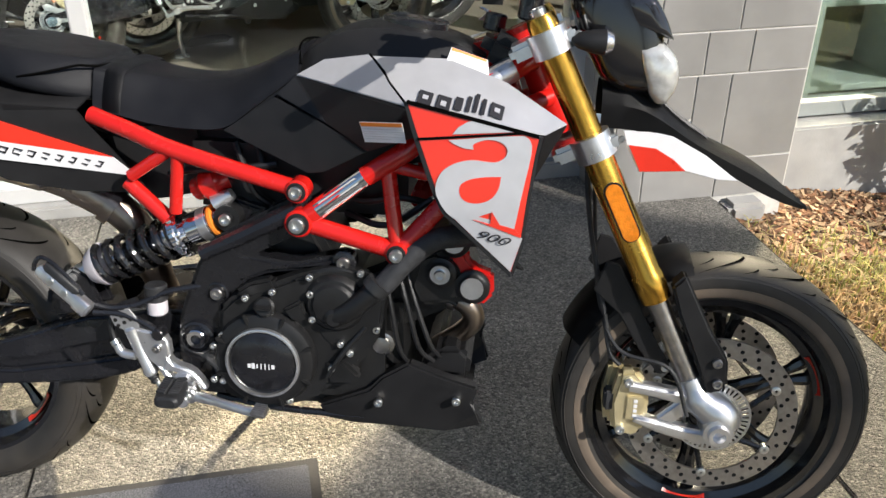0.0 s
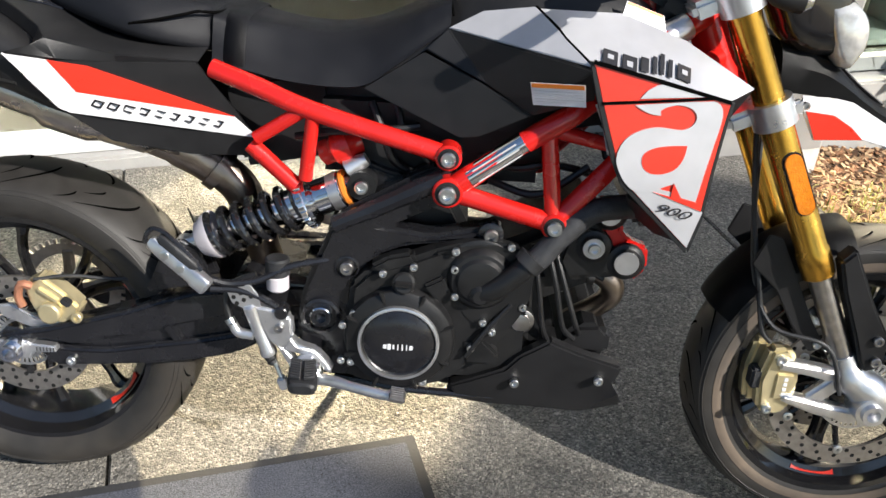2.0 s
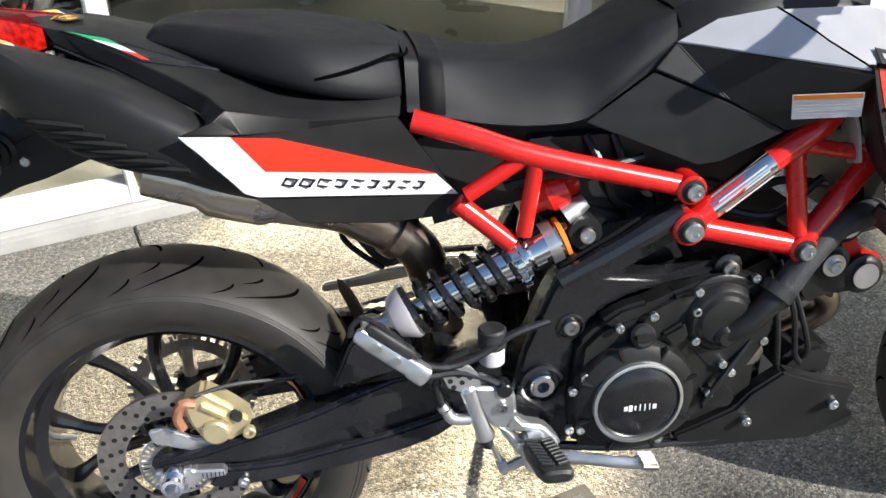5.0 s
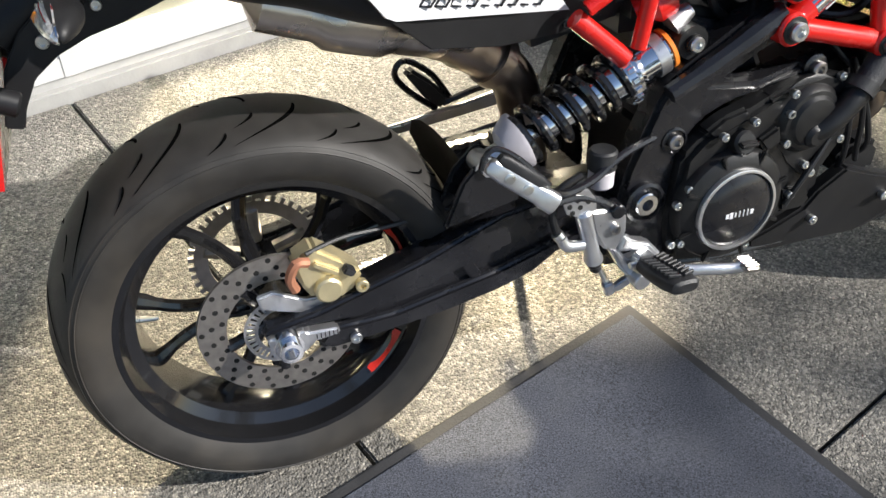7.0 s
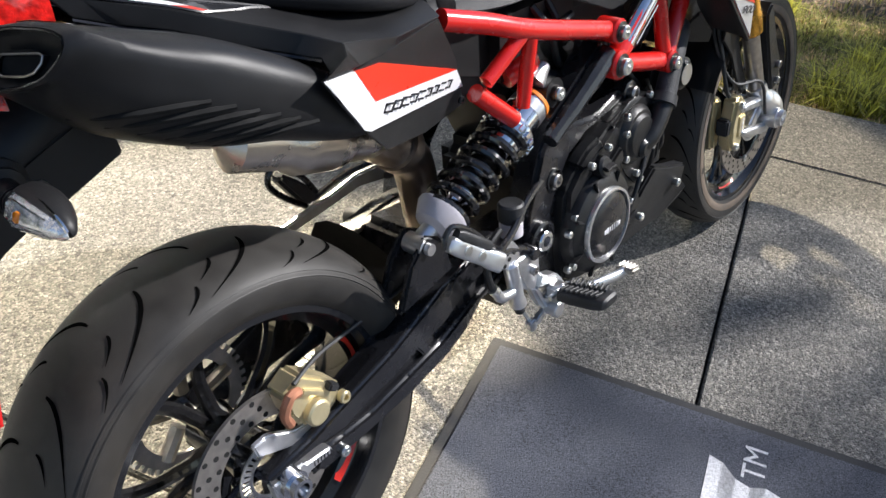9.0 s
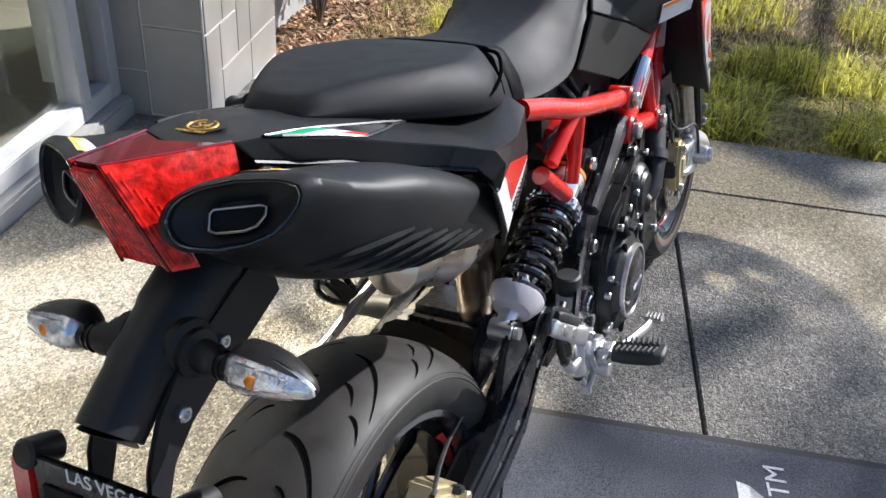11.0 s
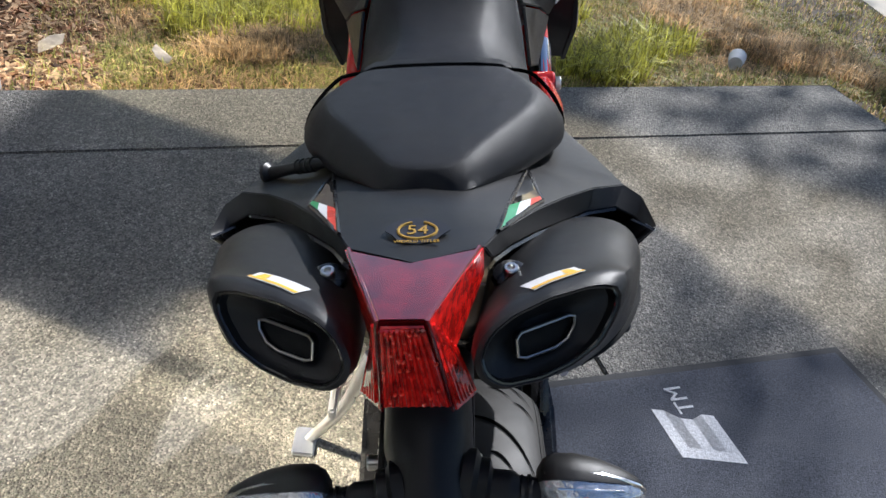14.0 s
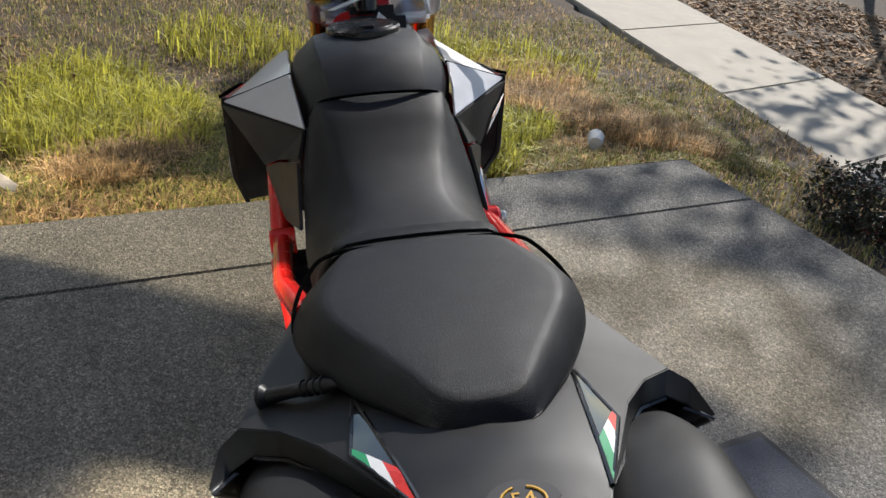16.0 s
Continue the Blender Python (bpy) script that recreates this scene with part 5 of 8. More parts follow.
# trellis frame, both sides
frame_root = part("trellis_frame", tube([(1.09, 0, 0.86), (1.055, 0, 0.97)], 0.042, 20), "red", bike, "red tubular steel trellis frame")
A, Bn, Cn, D, E, F = (0.75, -0.165, 0.718), (0.752, -0.168, 0.661), (0.926, -0.172, 0.617), (0.975, -0.15, 0.825), (0.905, -0.158, 0.768), (1.035, -0.15, 0.742)
HEAD = (1.085, -0.035, 0.945)
for pts, r, st in (([(0.372, -0.135, 0.826), (0.45, -0.15, 0.803), (0.537, -0.162, 0.774), A], 0.0155, 4), ([(0.442, -0.15, 0.722), (0.52, -0.16, 0.775)], 0.0115, 0), ([(0.521, -0.155, 0.66), (0.535, -0.161, 0.77)], 0.0115, 0), ([(0.43, -0.14, 0.708), (0.505, -0.15, 0.645)], 0.014, 0),
                   ([Bn, (0.86, -0.165, 0.742), D, HEAD], 0.0185, 3), ([Bn, Cn], 0.0165, 0), ([Cn, E], 0.014, 0), ([Cn, F, (1.08, -0.08, 0.86)], 0.0165, 0), ([E, (0.97, -0.155, 0.755), F], 0.0115, 0)):
    both("frame_tube", tube(pts, r, 14, st), "red", frame_root)
for n, r in ((A, 0.021), (Bn, 0.025), (Cn, 0.021)):
    both("frame_boss", lathe(Vector(n) + Vector((0, 0.02, 0)), RIGHT, [(0, r), (0.036, r), (0.04, r - 0.003)], 24), "red", frame_root)
    part("boss_ring", lathe(Vector(n) + Vector((0, -0.018, 0)), RIGHT, [(0, r * 0.82), (0.003, r * 0.8), (0.004, r * 0.6)], 24), "cast_black", frame_root)
    bolt(Vector(n) + Vector((0, -0.02, 0)), RIGHT, r * 0.58, frame_root)
p0, p1 = Vector((0.785, -0.167, 0.685)), Vector((0.868, -0.165, 0.748))
sleeve = part("sticker_sleeve", tube([p0, p1], 0.0192, 20), "chrome", frame_root, "silver foil sticker wrapped round the tube")
for k in range(3):
    q = p0 + (p1 - p0) * 0.5 + Vector((0.006 * (k - 1), -0.0188, -0.008 * (k - 1)))
    part("sticker_bar", block((0.08, 0.0008, 0.0022), Matrix.Translation(q) @ Matrix.Rotation(-math.atan2(0.063, 0.083), 4, "Y"), 0), "grey_print", sleeve)
q0, q1 = Vector((1.03, -0.115, 0.885)), Vector((1.06, -0.08, 0.915))
part("sticker_sleeve", tube([q0, q1], 0.0193, 20), "chrome", frame_root)

# dark inner parts behind the tubes
inner = part("airbox", block((0.42, 0.2, 0.16), pose(0.72, 0, 0.73), 0.03), "black_plastic", bike)
part("battery_box", block((0.2, 0.16, 0.16), pose(0.47, 0, 0.74, 0, -12), 0.02), "black_plastic", bike)
part("radiator", block((0.05, 0.24, 0.2), pose(1.075, 0.02, 0.69, 0, -14), 0.01), "cast_black", bike, "black finned radiator")
rad = empty_bm()
for k in range(22):
    block((0.006, 0.22, 0.003), pose(1.1 - 0.0022 * (k - 11), 0.02, 0.61 + 0.0075 * k), 0, rad)
part("radiator_fins", rad, "satin_black", bike)
part("rear_head_cover", tube([(0.545, -0.1, 0.69), (0.575, -0.11, 0.705), (0.6, -0.1, 0.715)], [0.022, 0.03, 0.022], 16, 4), "red", bike, "red rear cylinder head cover")
part("coil_cover", tube([(0.6, -0.07, 0.745), (0.64, -0.075, 0.742)], [0.018, 0.016], 14), "red", bike)
for pts in ([(0.5, -0.12, 0.72), (0.56, -0.13, 0.735), (0.63, -0.13, 0.74), (0.7, -0.12, 0.75)], [(0.62, -0.1, 0.78), (0.64, -0.12, 0.74), (0.66, -0.12, 0.69), (0.7, -0.1, 0.66)], [(0.66, -0.1, 0.78), (0.68, -0.12, 0.73), (0.72, -0.12, 0.7), (0.74, -0.1, 0.66)], [(0.8, -0.1, 0.7), (0.86, -0.12, 0.69), (0.92, -0.12, 0.7), (1.0, -0.1, 0.68)], [(0.82, -0.1, 0.66), (0.9, -0.13, 0.65), (0.98, -0.12, 0.7)]):
    part("cable", tube(pts, 0.0065, 8, 5), "cable", bike)

# ---- bodywork ----
# seat: a long cushion, low in the middle, broad under the passenger
def smooth_rows(rows, steps):
    out = []
    p = [rows[0]] + list(rows) + [rows[-1]]
    for i in range(1, len(p) - 2):
        for k in range(steps):
            t = k / steps
            out.append(tuple(0.5 * (2 * b + (c - a) * t + (2 * a - 5 * b + 4 * c - d) * t * t + (3 * b - a - 3 * c + d) * t ** 3) for a, b, c, d in zip(*p[i - 1:i + 3])))
    out.append(rows[-1])
    return out


# passenger cushion: a faceted pad, lofted from its lower edge to its smaller flat top
EDGE = [(0.034, 0.0), (0.036, 0.036), (0.075, 0.068), (0.13, 0.103), (0.195, 0.135), (0.25, 0.149), (0.3, 0.143), (0.345, 0.122), (0.372, 0.095), (0.379, 0.045), (0.38, 0.0)]
TOP = [(0.05, 0.0), (0.057, 0.031), (0.087, 0.05), (0.137, 0.078), (0.187, 0.104), (0.234, 0.114), (0.277, 0.107), (0.32, 0.096), (0.352, 0.082), (0.364, 0.04), (0.366, 0.0)]


def closed_outline(half, steps=5):
    """A whole smooth outline from its one half."""
    pts = [Vector((x, -y, 0)) for x, y in half] + [Vector((x, y, 0)) for x, y in half[-2:0:-1]]
    n = len(pts)
    out = []
    for i in range(n):
        a, b, c, d = pts[i - 1], pts[i], pts[(i + 1) % n], pts[(i + 2) % n]
        for k in range(steps):
            t = k / steps
            out.append(0.5 * (2 * b + (c - a) * t + (2 * a - 5 * b + 4 * c - d) * t * t + (3 * b - a - 3 * c + d) * t ** 3))
    return out


def pad_top(x):
    return 0.9475 - 0.2 * max(0, x - 0.1) ** 1.35 - 0.6 * max(0, 0.07 - x) ** 1.5


def pad_low(x):
    return 0.922 - 0.225 * (x - 0.035)


edge, top = closed_outline(EDGE), closed_outline(TOP)
mid = Vector((0.2, 0, 0))
rings = []
for share, lift, grow in ((0.0, -0.006, 0.93), (0.0, 0.0, 0.99), (0.0, 0.008, 1.0), (0.06, 0.34, 1.0), (0.3, 0.62, 1.0), (0.62, 0.84, 1.0), (0.88, 0.955, 1.0), (1.0, 0.988, 1.0), (1.0, 1.0, 0.94), (1.0, 1.012, 0.72), (1.0, 1.016, 0.35)):
    ring = []
    for a, b in zip(edge, top):
        q = mid + (a.lerp(b, share) - mid) * grow
        lo, hi = pad_low(q.x), pad_top(q.x)
        z = lo + lift if lift < 0.02 else lo + (hi - lo) * lift
        ring.append(Vector((q.x, q.y, z)))
    rings.append(ring)
seat = part("seat", add_rings(empty_bm(), rings), "vinyl", bike, "black vinyl seat with a raised passenger cushion", 60)
# rider cushion: narrow and dished, its flanks sloping out to the side panels
RIDER = [(0.368, 0.908, 0.1, 0.118, 0.832), (0.42, 0.898, 0.086, 0.12, 0.822), (0.48, 0.889, 0.071, 0.122, 0.81), (0.55, 0.886, 0.066, 0.124, 0.805), (0.61, 0.896, 0.071, 0.122, 0.81), (0.66, 0.916, 0.08, 0.118, 0.845), (0.7, 0.937, 0.088, 0.112, 0.875), (0.74, 0.953, 0.094, 0.106, 0.905)]
rings = []
for x, zt, tw, bw, zb in smooth_rows(RIDER, 5):
    across = [(0.0, zt + 0.001), (tw * 0.5, zt), (tw * 0.84, zt - 0.003), (tw, zt - 0.009), (tw + (bw - tw) * 0.3, zt - 0.009 - (zt - zb) * 0.16), (tw + (bw - tw) * 0.72, zb + (zt - zb) * 0.42), (bw, zb + (zt - zb) * 0.12), (bw, zb), (bw * 0.5, zb - 0.006)]
    sm = spline([(0, y, z) for y, z in across], 3)
    rings.append([Vector((x, p.y, p.z)) for p in sm] + [Vector((x, -p.y, p.z)) for p in sm[::-1][:-1]])
part("rider_cushion", add_rings(empty_bm(), rings), "vinyl", seat, "", 60)
bm = empty_bm()
strap = []
for x in (0.386, 0.388, 0.418, 0.42):
    grow = 0.0 if x in (0.386, 0.42) else 1.0
    zt = 0.9055 - (x - 0.386) * 0.19
    across = [(0.0, zt + 0.001), (0.05, zt), (0.08, zt - 0.003), (0.094, zt - 0.01), (0.104, zt - 0.026), (0.115, 0.855), (0.121, 0.832), (0.122, 0.822)]
    strap.append([Vector((x, y * (1 + 0.012 * grow) * s, z + 0.003 * grow)) for s, row in ((-1, across[::-1]), (1, across[1:])) for y, z in row])
add_rings(bm, strap, close=False)
bmesh.ops.solidify(bm, geom=bm.faces[:], thickness=0.002)
part("seat_strap", bm, "vinyl", seat, "black grab strap across the seat", 60)
front = [p for p in edge if p.x > 0.245]
front.sort(key=lambda p: p.y)
piping = [Vector((q.x + 0.0015, q.y * 1.004, pad_low(q.x) + (pad_top(q.x) - pad_low(q.x)) * h)) for q, h in ((p.lerp(mid, 0.02), 0.25 + 0.62 * min(1, max(0, (p.x - 0.25) / 0.1))) for p in front)]
part("seam_piping", tube(piping, 0.0024, 8), "groove", seat)
# tank cover
TANK = [(0.735, 0.942, 0.1, 0.75), (0.765, 0.963, 0.108, 0.75), (0.81, 0.985, 0.116, 0.75), (0.86, 0.995, 0.122, 0.75), (0.92, 0.995, 0.125, 0.76), (0.98, 0.983, 0.122, 0.77), (1.03, 0.967, 0.11, 0.78), (1.06, 0.952, 0.09, 0.8)]


def tank_ring(x, zt, hw, zb):
    out = []
    for y, z in ((-1.0, zb), (-1.02, zt - 0.09), (-0.98, zt - 0.055), (-0.9, zt - 0.035), (-0.66, zt - 0.008), (-0.3, zt), (0.3, zt), (0.66, zt - 0.008), (0.9, zt - 0.035), (0.98, zt - 0.055), (1.02, zt - 0.09), (1.0, zb)):
        out.append(Vector((x, y * hw, z)))
    return out


tank = part("tank_cover", add_rings(empty_bm(), [tank_ring(*r) for r in smooth_rows(TANK, 3)]), "black_plastic", bike, "matt black plastic tank cover", 28)
cap_c = Vector((0.93, 0, 0.992))
cap_n = Vector((0.1, 0, 1)).normalized()
capob = part("filler_cap", lathe(cap_c, cap_n, [(-0.01, 0.06), (0.006, 0.06), (0.009, 0.057), (0.009, 0.052), (0.006, 0.05), (0.009, 0.047), (0.011, 0.02)], 40), "satin_black", tank, "round black locking fuel cap")
part("cap_flap", block((0.03, 0.028, 0.006), Matrix.Translation(cap_c + cap_n * 0.012 + Vector((-0.03, 0, 0.003))), 0.002), "satin_black", capob)
part("seam", tube([(0.744, -0.103, 0.925), (0.738, -0.085, 0.947), (0.73, -0.03, 0.955), (0.73, 0.03, 0.955), (0.738, 0.085, 0.947), (0.744, 0.103, 0.925)], 0.0022, 6, 3), "groove", tank)

# side shrouds
def rounded(outline, steps=4):
    """A closed outline with its bends drawn out into curves, sharp corners kept."""
    p = [Vector(q) for q in outline]
    n = len(p)
    out = []
    for i in range(n):
        a, b, c, d = p[i - 1], p[i], p[(i + 1) % n], p[(i + 2) % n]
        bend = lambda u, v, w: (v - u).normalized().dot((w - v).normalized())
        m0 = (c - a) * 0.5 if bend(a, b, c) > 0.35 else (c - b)
        m1 = (d - b) * 0.5 if bend(b, c, d) > 0.35 else (c - b)
        L = (c - b).length
        m0, m1 = m0.normalized() * L, m1.normalized() * L
        for k in range(steps):
            t = k / steps
            q = b * (2 * t ** 3 - 3 * t * t + 1) + m0 * (t ** 3 - 2 * t * t + t) + c * (3 * t * t - 2 * t ** 3) + m1 * (t ** 3 - t * t)
            out.append((q.x, q.y))
    return out


T, B0, F0 = (0.95, -0.24, 0.883), (0.738, -0.11, 0.905), (0.868, -0.124, 0.947)
N1, N2, N3, LOW = (1.0, -0.127, 0.948), (1.1, -0.14, 0.915), (1.203, -0.178, 0.857), (1.168, -0.192, 0.84)
WTL = (0.79, -0.118, 0.935)
for side in (1, -1):
    flip = lambda pts: [(x, y * side, z) for x, y, z in pts]
    shroud = part("side_shroud", shell(flip([T, F0, N1, N2, N3, LOW, (1.07, -0.22, 0.862)]), [(0, 1, 2), (0, 2, 6), (6, 2, 3), (6, 3, 5), (3, 4, 5)], 0.004, 0.0012), "silver", bike, "silver and red angular side shroud with a large emblem", 25)
    part("rear_facet", shell(flip([T, B0, WTL, F0]), [(0, 1, 2, 3)], 0.004, 0.0012), "silver", shroud, "", 25)
    part("facet_seam", tube(flip([(0.949, -0.241, 0.8845), (0.91, -0.187, 0.914), (0.9, -0.165, 0.925), (0.868, -0.124, 0.9485)]), 0.0028, 6), "groove", shroud)

    def red_y(x, z):
        return -0.243 + 0.464 * ((x - 0.95) * 0.27 + (z - 0.89) * 0.175)

    def pl(outline, proud, thick=0.006, bevel=0.0012):
        bm = plate(outline, red_y, thick, bevel, None, proud)
        if side < 0:
            other = mirrored(bm)
            bm.free()
            return other
        return bm

    RED = [(0.948, 0.892), (1.049, 0.868), (1.158, 0.841), (1.153, 0.812), (1.144, 0.737), (1.137, 0.662), (1.125, 0.618), (1.064, 0.674), (1.014, 0.72), (0.997, 0.755), (0.982, 0.795), (0.964, 0.845)]
    part("panel", pl(RED, 0.0, 0.008), "red_panel", shroud, "red and silver side panel", 25)
    part("panel_edge", pl([(0.942, 0.893), (0.949, 0.893), (0.965, 0.845), (0.983, 0.795), (0.998, 0.755), (1.015, 0.72), (1.064, 0.674), (1.125, 0.619), (1.125, 0.608), (1.06, 0.668), (1.008, 0.715), (0.99, 0.752), (0.974, 0.795), (0.956, 0.845)], -0.001, 0.01, 0.001), "black_plastic", shroud)
    part("panel_edge", pl([(1.158, 0.842), (1.153, 0.812), (1.144, 0.737), (1.137, 0.662), (1.125, 0.618), (1.129, 0.61), (1.143, 0.66), (1.15, 0.737), (1.159, 0.812), (1.165, 0.842)], -0.001, 0.01, 0.001), "black_plastic", shroud)
    part("panel_tip", pl([(1.022, 0.728), (1.057, 0.714), (1.09, 0.706), (1.141, 0.676), (1.136, 0.66), (1.1245, 0.6195), (1.064, 0.675), (1.0155, 0.7205), (1.0, 0.751)], 0.0012, 0.002, 0), "silver", shroud)
    part("panel_seam", pl([(0.966, 0.8375), (1.028, 0.842), (1.13, 0.8495), (1.13, 0.846), (1.028, 0.838), (0.967, 0.8335)], 0.0022, 0.002, 0), "groove", shroud)
    # the emblem: a silver hooked band round a red drop
    hook = [(1.015, 0.835), (1.131, 0.844), (1.142, 0.839), (1.147, 0.829), (1.147, 0.813), (1.141, 0.777), (1.134, 0.737), (1.127, 0.692), (1.102, 0.699), (1.09, 0.72), (1.076, 0.715), (1.054, 0.707), (1.034, 0.706), (1.016, 0.718), (1.003, 0.737), (0.997, 0.754), (1.0, 0.773), (1.01, 0.788), (1.029, 0.799), (1.054, 0.804), (1.089, 0.801), (1.103, 0.807), (1.109, 0.817), (1.106, 0.827), (1.096, 0.834), (1.079, 0.837), (1.064, 0.834), (1.054, 0.828), (1.055, 0.821), (1.04, 0.823), (1.025, 0.829)]
    part("emblem_band", pl(rounded(hook), 0.0024, 0.002, 0), "silver", shroud, "large silver emblem")
    part("emblem_crest", pl([(1.021, 0.8445), (1.03, 0.856), (1.043, 0.864), (1.056, 0.867), (1.122, 0.8505)], 0.0024, 0.002, 0), "silver", shroud)
    drop = [(1.035, 0.754), (1.038, 0.765), (1.052, 0.773), (1.074, 0.777), (1.101, 0.778), (1.098, 0.759), (1.088, 0.743), (1.071, 0.735), (1.052, 0.735), (1.04, 0.742)]
    part("emblem_drop", pl(rounded(drop), 0.0032, 0.002, 0), "red_panel", shroud)
    part("emblem_arrow", pl([(1.059, 0.707), (1.087, 0.7), (1.089, 0.721), (1.103, 0.699), (1.129, 0.692), (1.138, 0.678)], 0.0034, 0.002, 0), "red_panel", shroud)
    part("silver_ridge", pl([(0.948, 0.896), (1.049, 0.872), (1.158, 0.845), (1.158, 0.84), (1.049, 0.8665), (0.948, 0.8905)], 0.0028, 0.004, 0), "groove", shroud)
    # model number and maker's mark as bars
    up = Vector((1.07, -0.22 * side, 0.862))
    if side > 0:
        q = Vector((1.089, red_y(1.089, 0.678) - 0.005, 0.678))
        m = Matrix.Translation(q) @ Matrix.Rotation(radians(13), 4, "Y") @ Matrix.Rotation(radians(90), 4, "X")
        lettering("900", 0.021, m @ Matrix.Diagonal((1.75, 1.0, 1.0, 1.0)), "ink", shroud, "model_number", 0.0004, 0.45)
        Q = (1.07, -0.22, 0.862)
        facets = [(T, N1, Q), (T, F0, N1), (Q, N1, N2), (Q, N2, LOW), (N2, N3, LOW)]

        def on_facet(x, z):
            best = None
            for tri in facets:
                a, b, c = [Vector(q) for q in tri]
                n = (b - a).cross(c - a).normalized()
                if n.y > 0:
                    n = -n
                y = a.y - (n.x * (x - a.x) + n.z * (z - a.z)) / n.y
                p = Vector((x, y, z))
                inside = min((b - a).cross(p - a).dot((b - a).cross(c - a)), (c - b).cross(p - b).dot((b - a).cross(c - a)), (a - c).cross(p - c).dot((b - a).cross(c - a)))
                if best is None or inside > best[0]:
                    best = (inside, p, n)
            return best[1:]
        for w, h, x, dz in ((0.023, 0.029, 0.973, 0), (0.023, 0.037, 1.002, -0.004), (0.013, 0.029, 1.026, 0), (0.007, 0.035, 1.042, 0.002), (0.007, 0.041, 1.054, 0.005), (0.007, 0.035, 1.066, 0.002), (0.023, 0.029, 1.087, 0)):
            z = 0.896 - 0.17 * (x - 0.96) + dz
            p, n = on_facet(x, z)
            along = Vector((1, 0, -0.2))
            along = (along - n * along.dot(n)).normalized()
            mm = Matrix((along, n.cross(along), n)).transposed().to_4x4()
            part("mark_bar", block((w, h, 0.002), Matrix.Translation(p + n * 0.0035) @ mm, 0.0008, segs=1), "ink", shroud)
            if w > 0.015:
                part("mark_eye", block((w * 0.4, h * 0.3, 0.001), Matrix.Translation(p + n * 0.005) @ mm, 0, segs=1), "silver", shroud)
    # black side below the silver facet
    part("tank_side", shell(flip([T, B0, (0.705, -0.122, 0.873), (0.8, -0.155, 0.835), (0.875, -0.178, 0.797), (0.962, -0.2, 0.832)]), [(0, 1, 3), (1, 2, 3), (0, 3, 4), (0, 4, 5)], 0.005, 0.0015), "black_plastic", shroud, "", 25)
    part("lower_side", shell(flip([(0.703, -0.124, 0.87), (0.61, -0.13, 0.808), (0.765, -0.152, 0.745), (0.795, -0.158, 0.75), (0.873, -0.178, 0.794), (0.798, -0.155, 0.832)]), [(0, 1, 2, 5), (5, 2, 3, 4)], 0.005, 0.0015), "black_plastic", shroud, "", 25)
    part("side_filler", shell(flip([(0.738, -0.104, 0.905), (0.705, -0.118, 0.873), (0.61, -0.122, 0.808), (0.66, -0.112, 0.86), (0.7, -0.105, 0.89)]), [(0, 1, 3, 4), (1, 2, 3)], 0.004), "black_plastic", shroud)
    part("inner_lining", shell(flip([(0.97, -0.185, 0.82), (0.985, -0.18, 0.79), (1.0, -0.175, 0.74), (1.02, -0.12, 0.72), (0.99, -0.12, 0.8)]), [(0, 1, 4), (1, 2, 3, 4)], 0.004), "grey_pink", shroud)
    part("panel_return", shell(flip([(0.948, -0.238, 0.89), (0.964, -0.24, 0.845), (0.997, -0.241, 0.755), (1.014, -0.241, 0.72), (1.064, -0.241, 0.674), (1.125, -0.24, 0.618), (1.12, -0.16, 0.63), (1.07, -0.16, 0.685), (1.03, -0.165, 0.73), (1.01, -0.165, 0.765), (0.98, -0.17, 0.845)]), [(0, 1, 10), (1, 2, 9, 10), (2, 3, 8, 9), (3, 4, 7, 8), (4, 5, 6, 7)], 0.004), "black_plastic", shroud)
    part("radiator_guard", shell(flip([(1.035, -0.18, 0.682), (1.128, -0.165, 0.618), (1.15, -0.15, 0.59), (1.1, -0.13, 0.6), (1.05, -0.14, 0.64)]), [(0, 1, 4), (1, 2, 3, 4)], 0.006, 0.002), "black_plastic", shroud)
    part("front_fill", shell(flip([(1.168, -0.186, 0.838), (1.203, -0.17, 0.852), (1.15, -0.14, 0.74), (1.13, -0.16, 0.63), (1.152, -0.18, 0.75)]), [(0, 1, 2, 4), (4, 2, 3)], 0.006), "black_plastic", shroud)


# warning labels
def warning(parent, corners, bars):
    a, b, c, d = [Vector(q) for q in corners]
    lab = part("warning_label", shell([a, b, c, d], [(0, 1, 2, 3)], 0.0008), "white", parent, "white warning label with an orange heading")
    n = (b - a).cross(d - a).normalized()
    if n.y > 0:
        n = -n

    def at(s, t, lift):
        return a + (b - a) * s + (d - a) * t + n * lift
    part("heading", shell([at(0.02, 0.02, 0.0012), at(0.98, 0.02, 0.0012), at(0.98, 0.2, 0.0012), at(0.02, 0.2, 0.0012)], [(0, 1, 2, 3)], 0.0004), "orange", lab)
    for k in range(bars):
        t = 0.32 + 0.6 * k / bars
        part("text_bar", shell([at(0.05, t, 0.0012), at(0.95 - 0.3 * (k == bars - 1), t, 0.0012), at(0.95 - 0.3 * (k == bars - 1), t + 0.022, 0.0012), at(0.05, t + 0.022, 0.0012)], [(0, 1, 2, 3)], 0.0003), "grey_print", lab)


# face of the black side: plane through three of its corners
sT, s5, s4 = Vector(T), Vector((0.8, -0.155, 0.835)), Vector((0.875, -0.178, 0.797))
pn = (s5 - sT).cross(s4 - sT).normalized()
if pn.y > 0:
    pn = -pn


def on_side(x, z):
    y = sT.y - (pn.x * (x - sT.x) + pn.z * (z - sT.z)) / pn.y
    return Vector((x, y, z)) + pn * 0.009


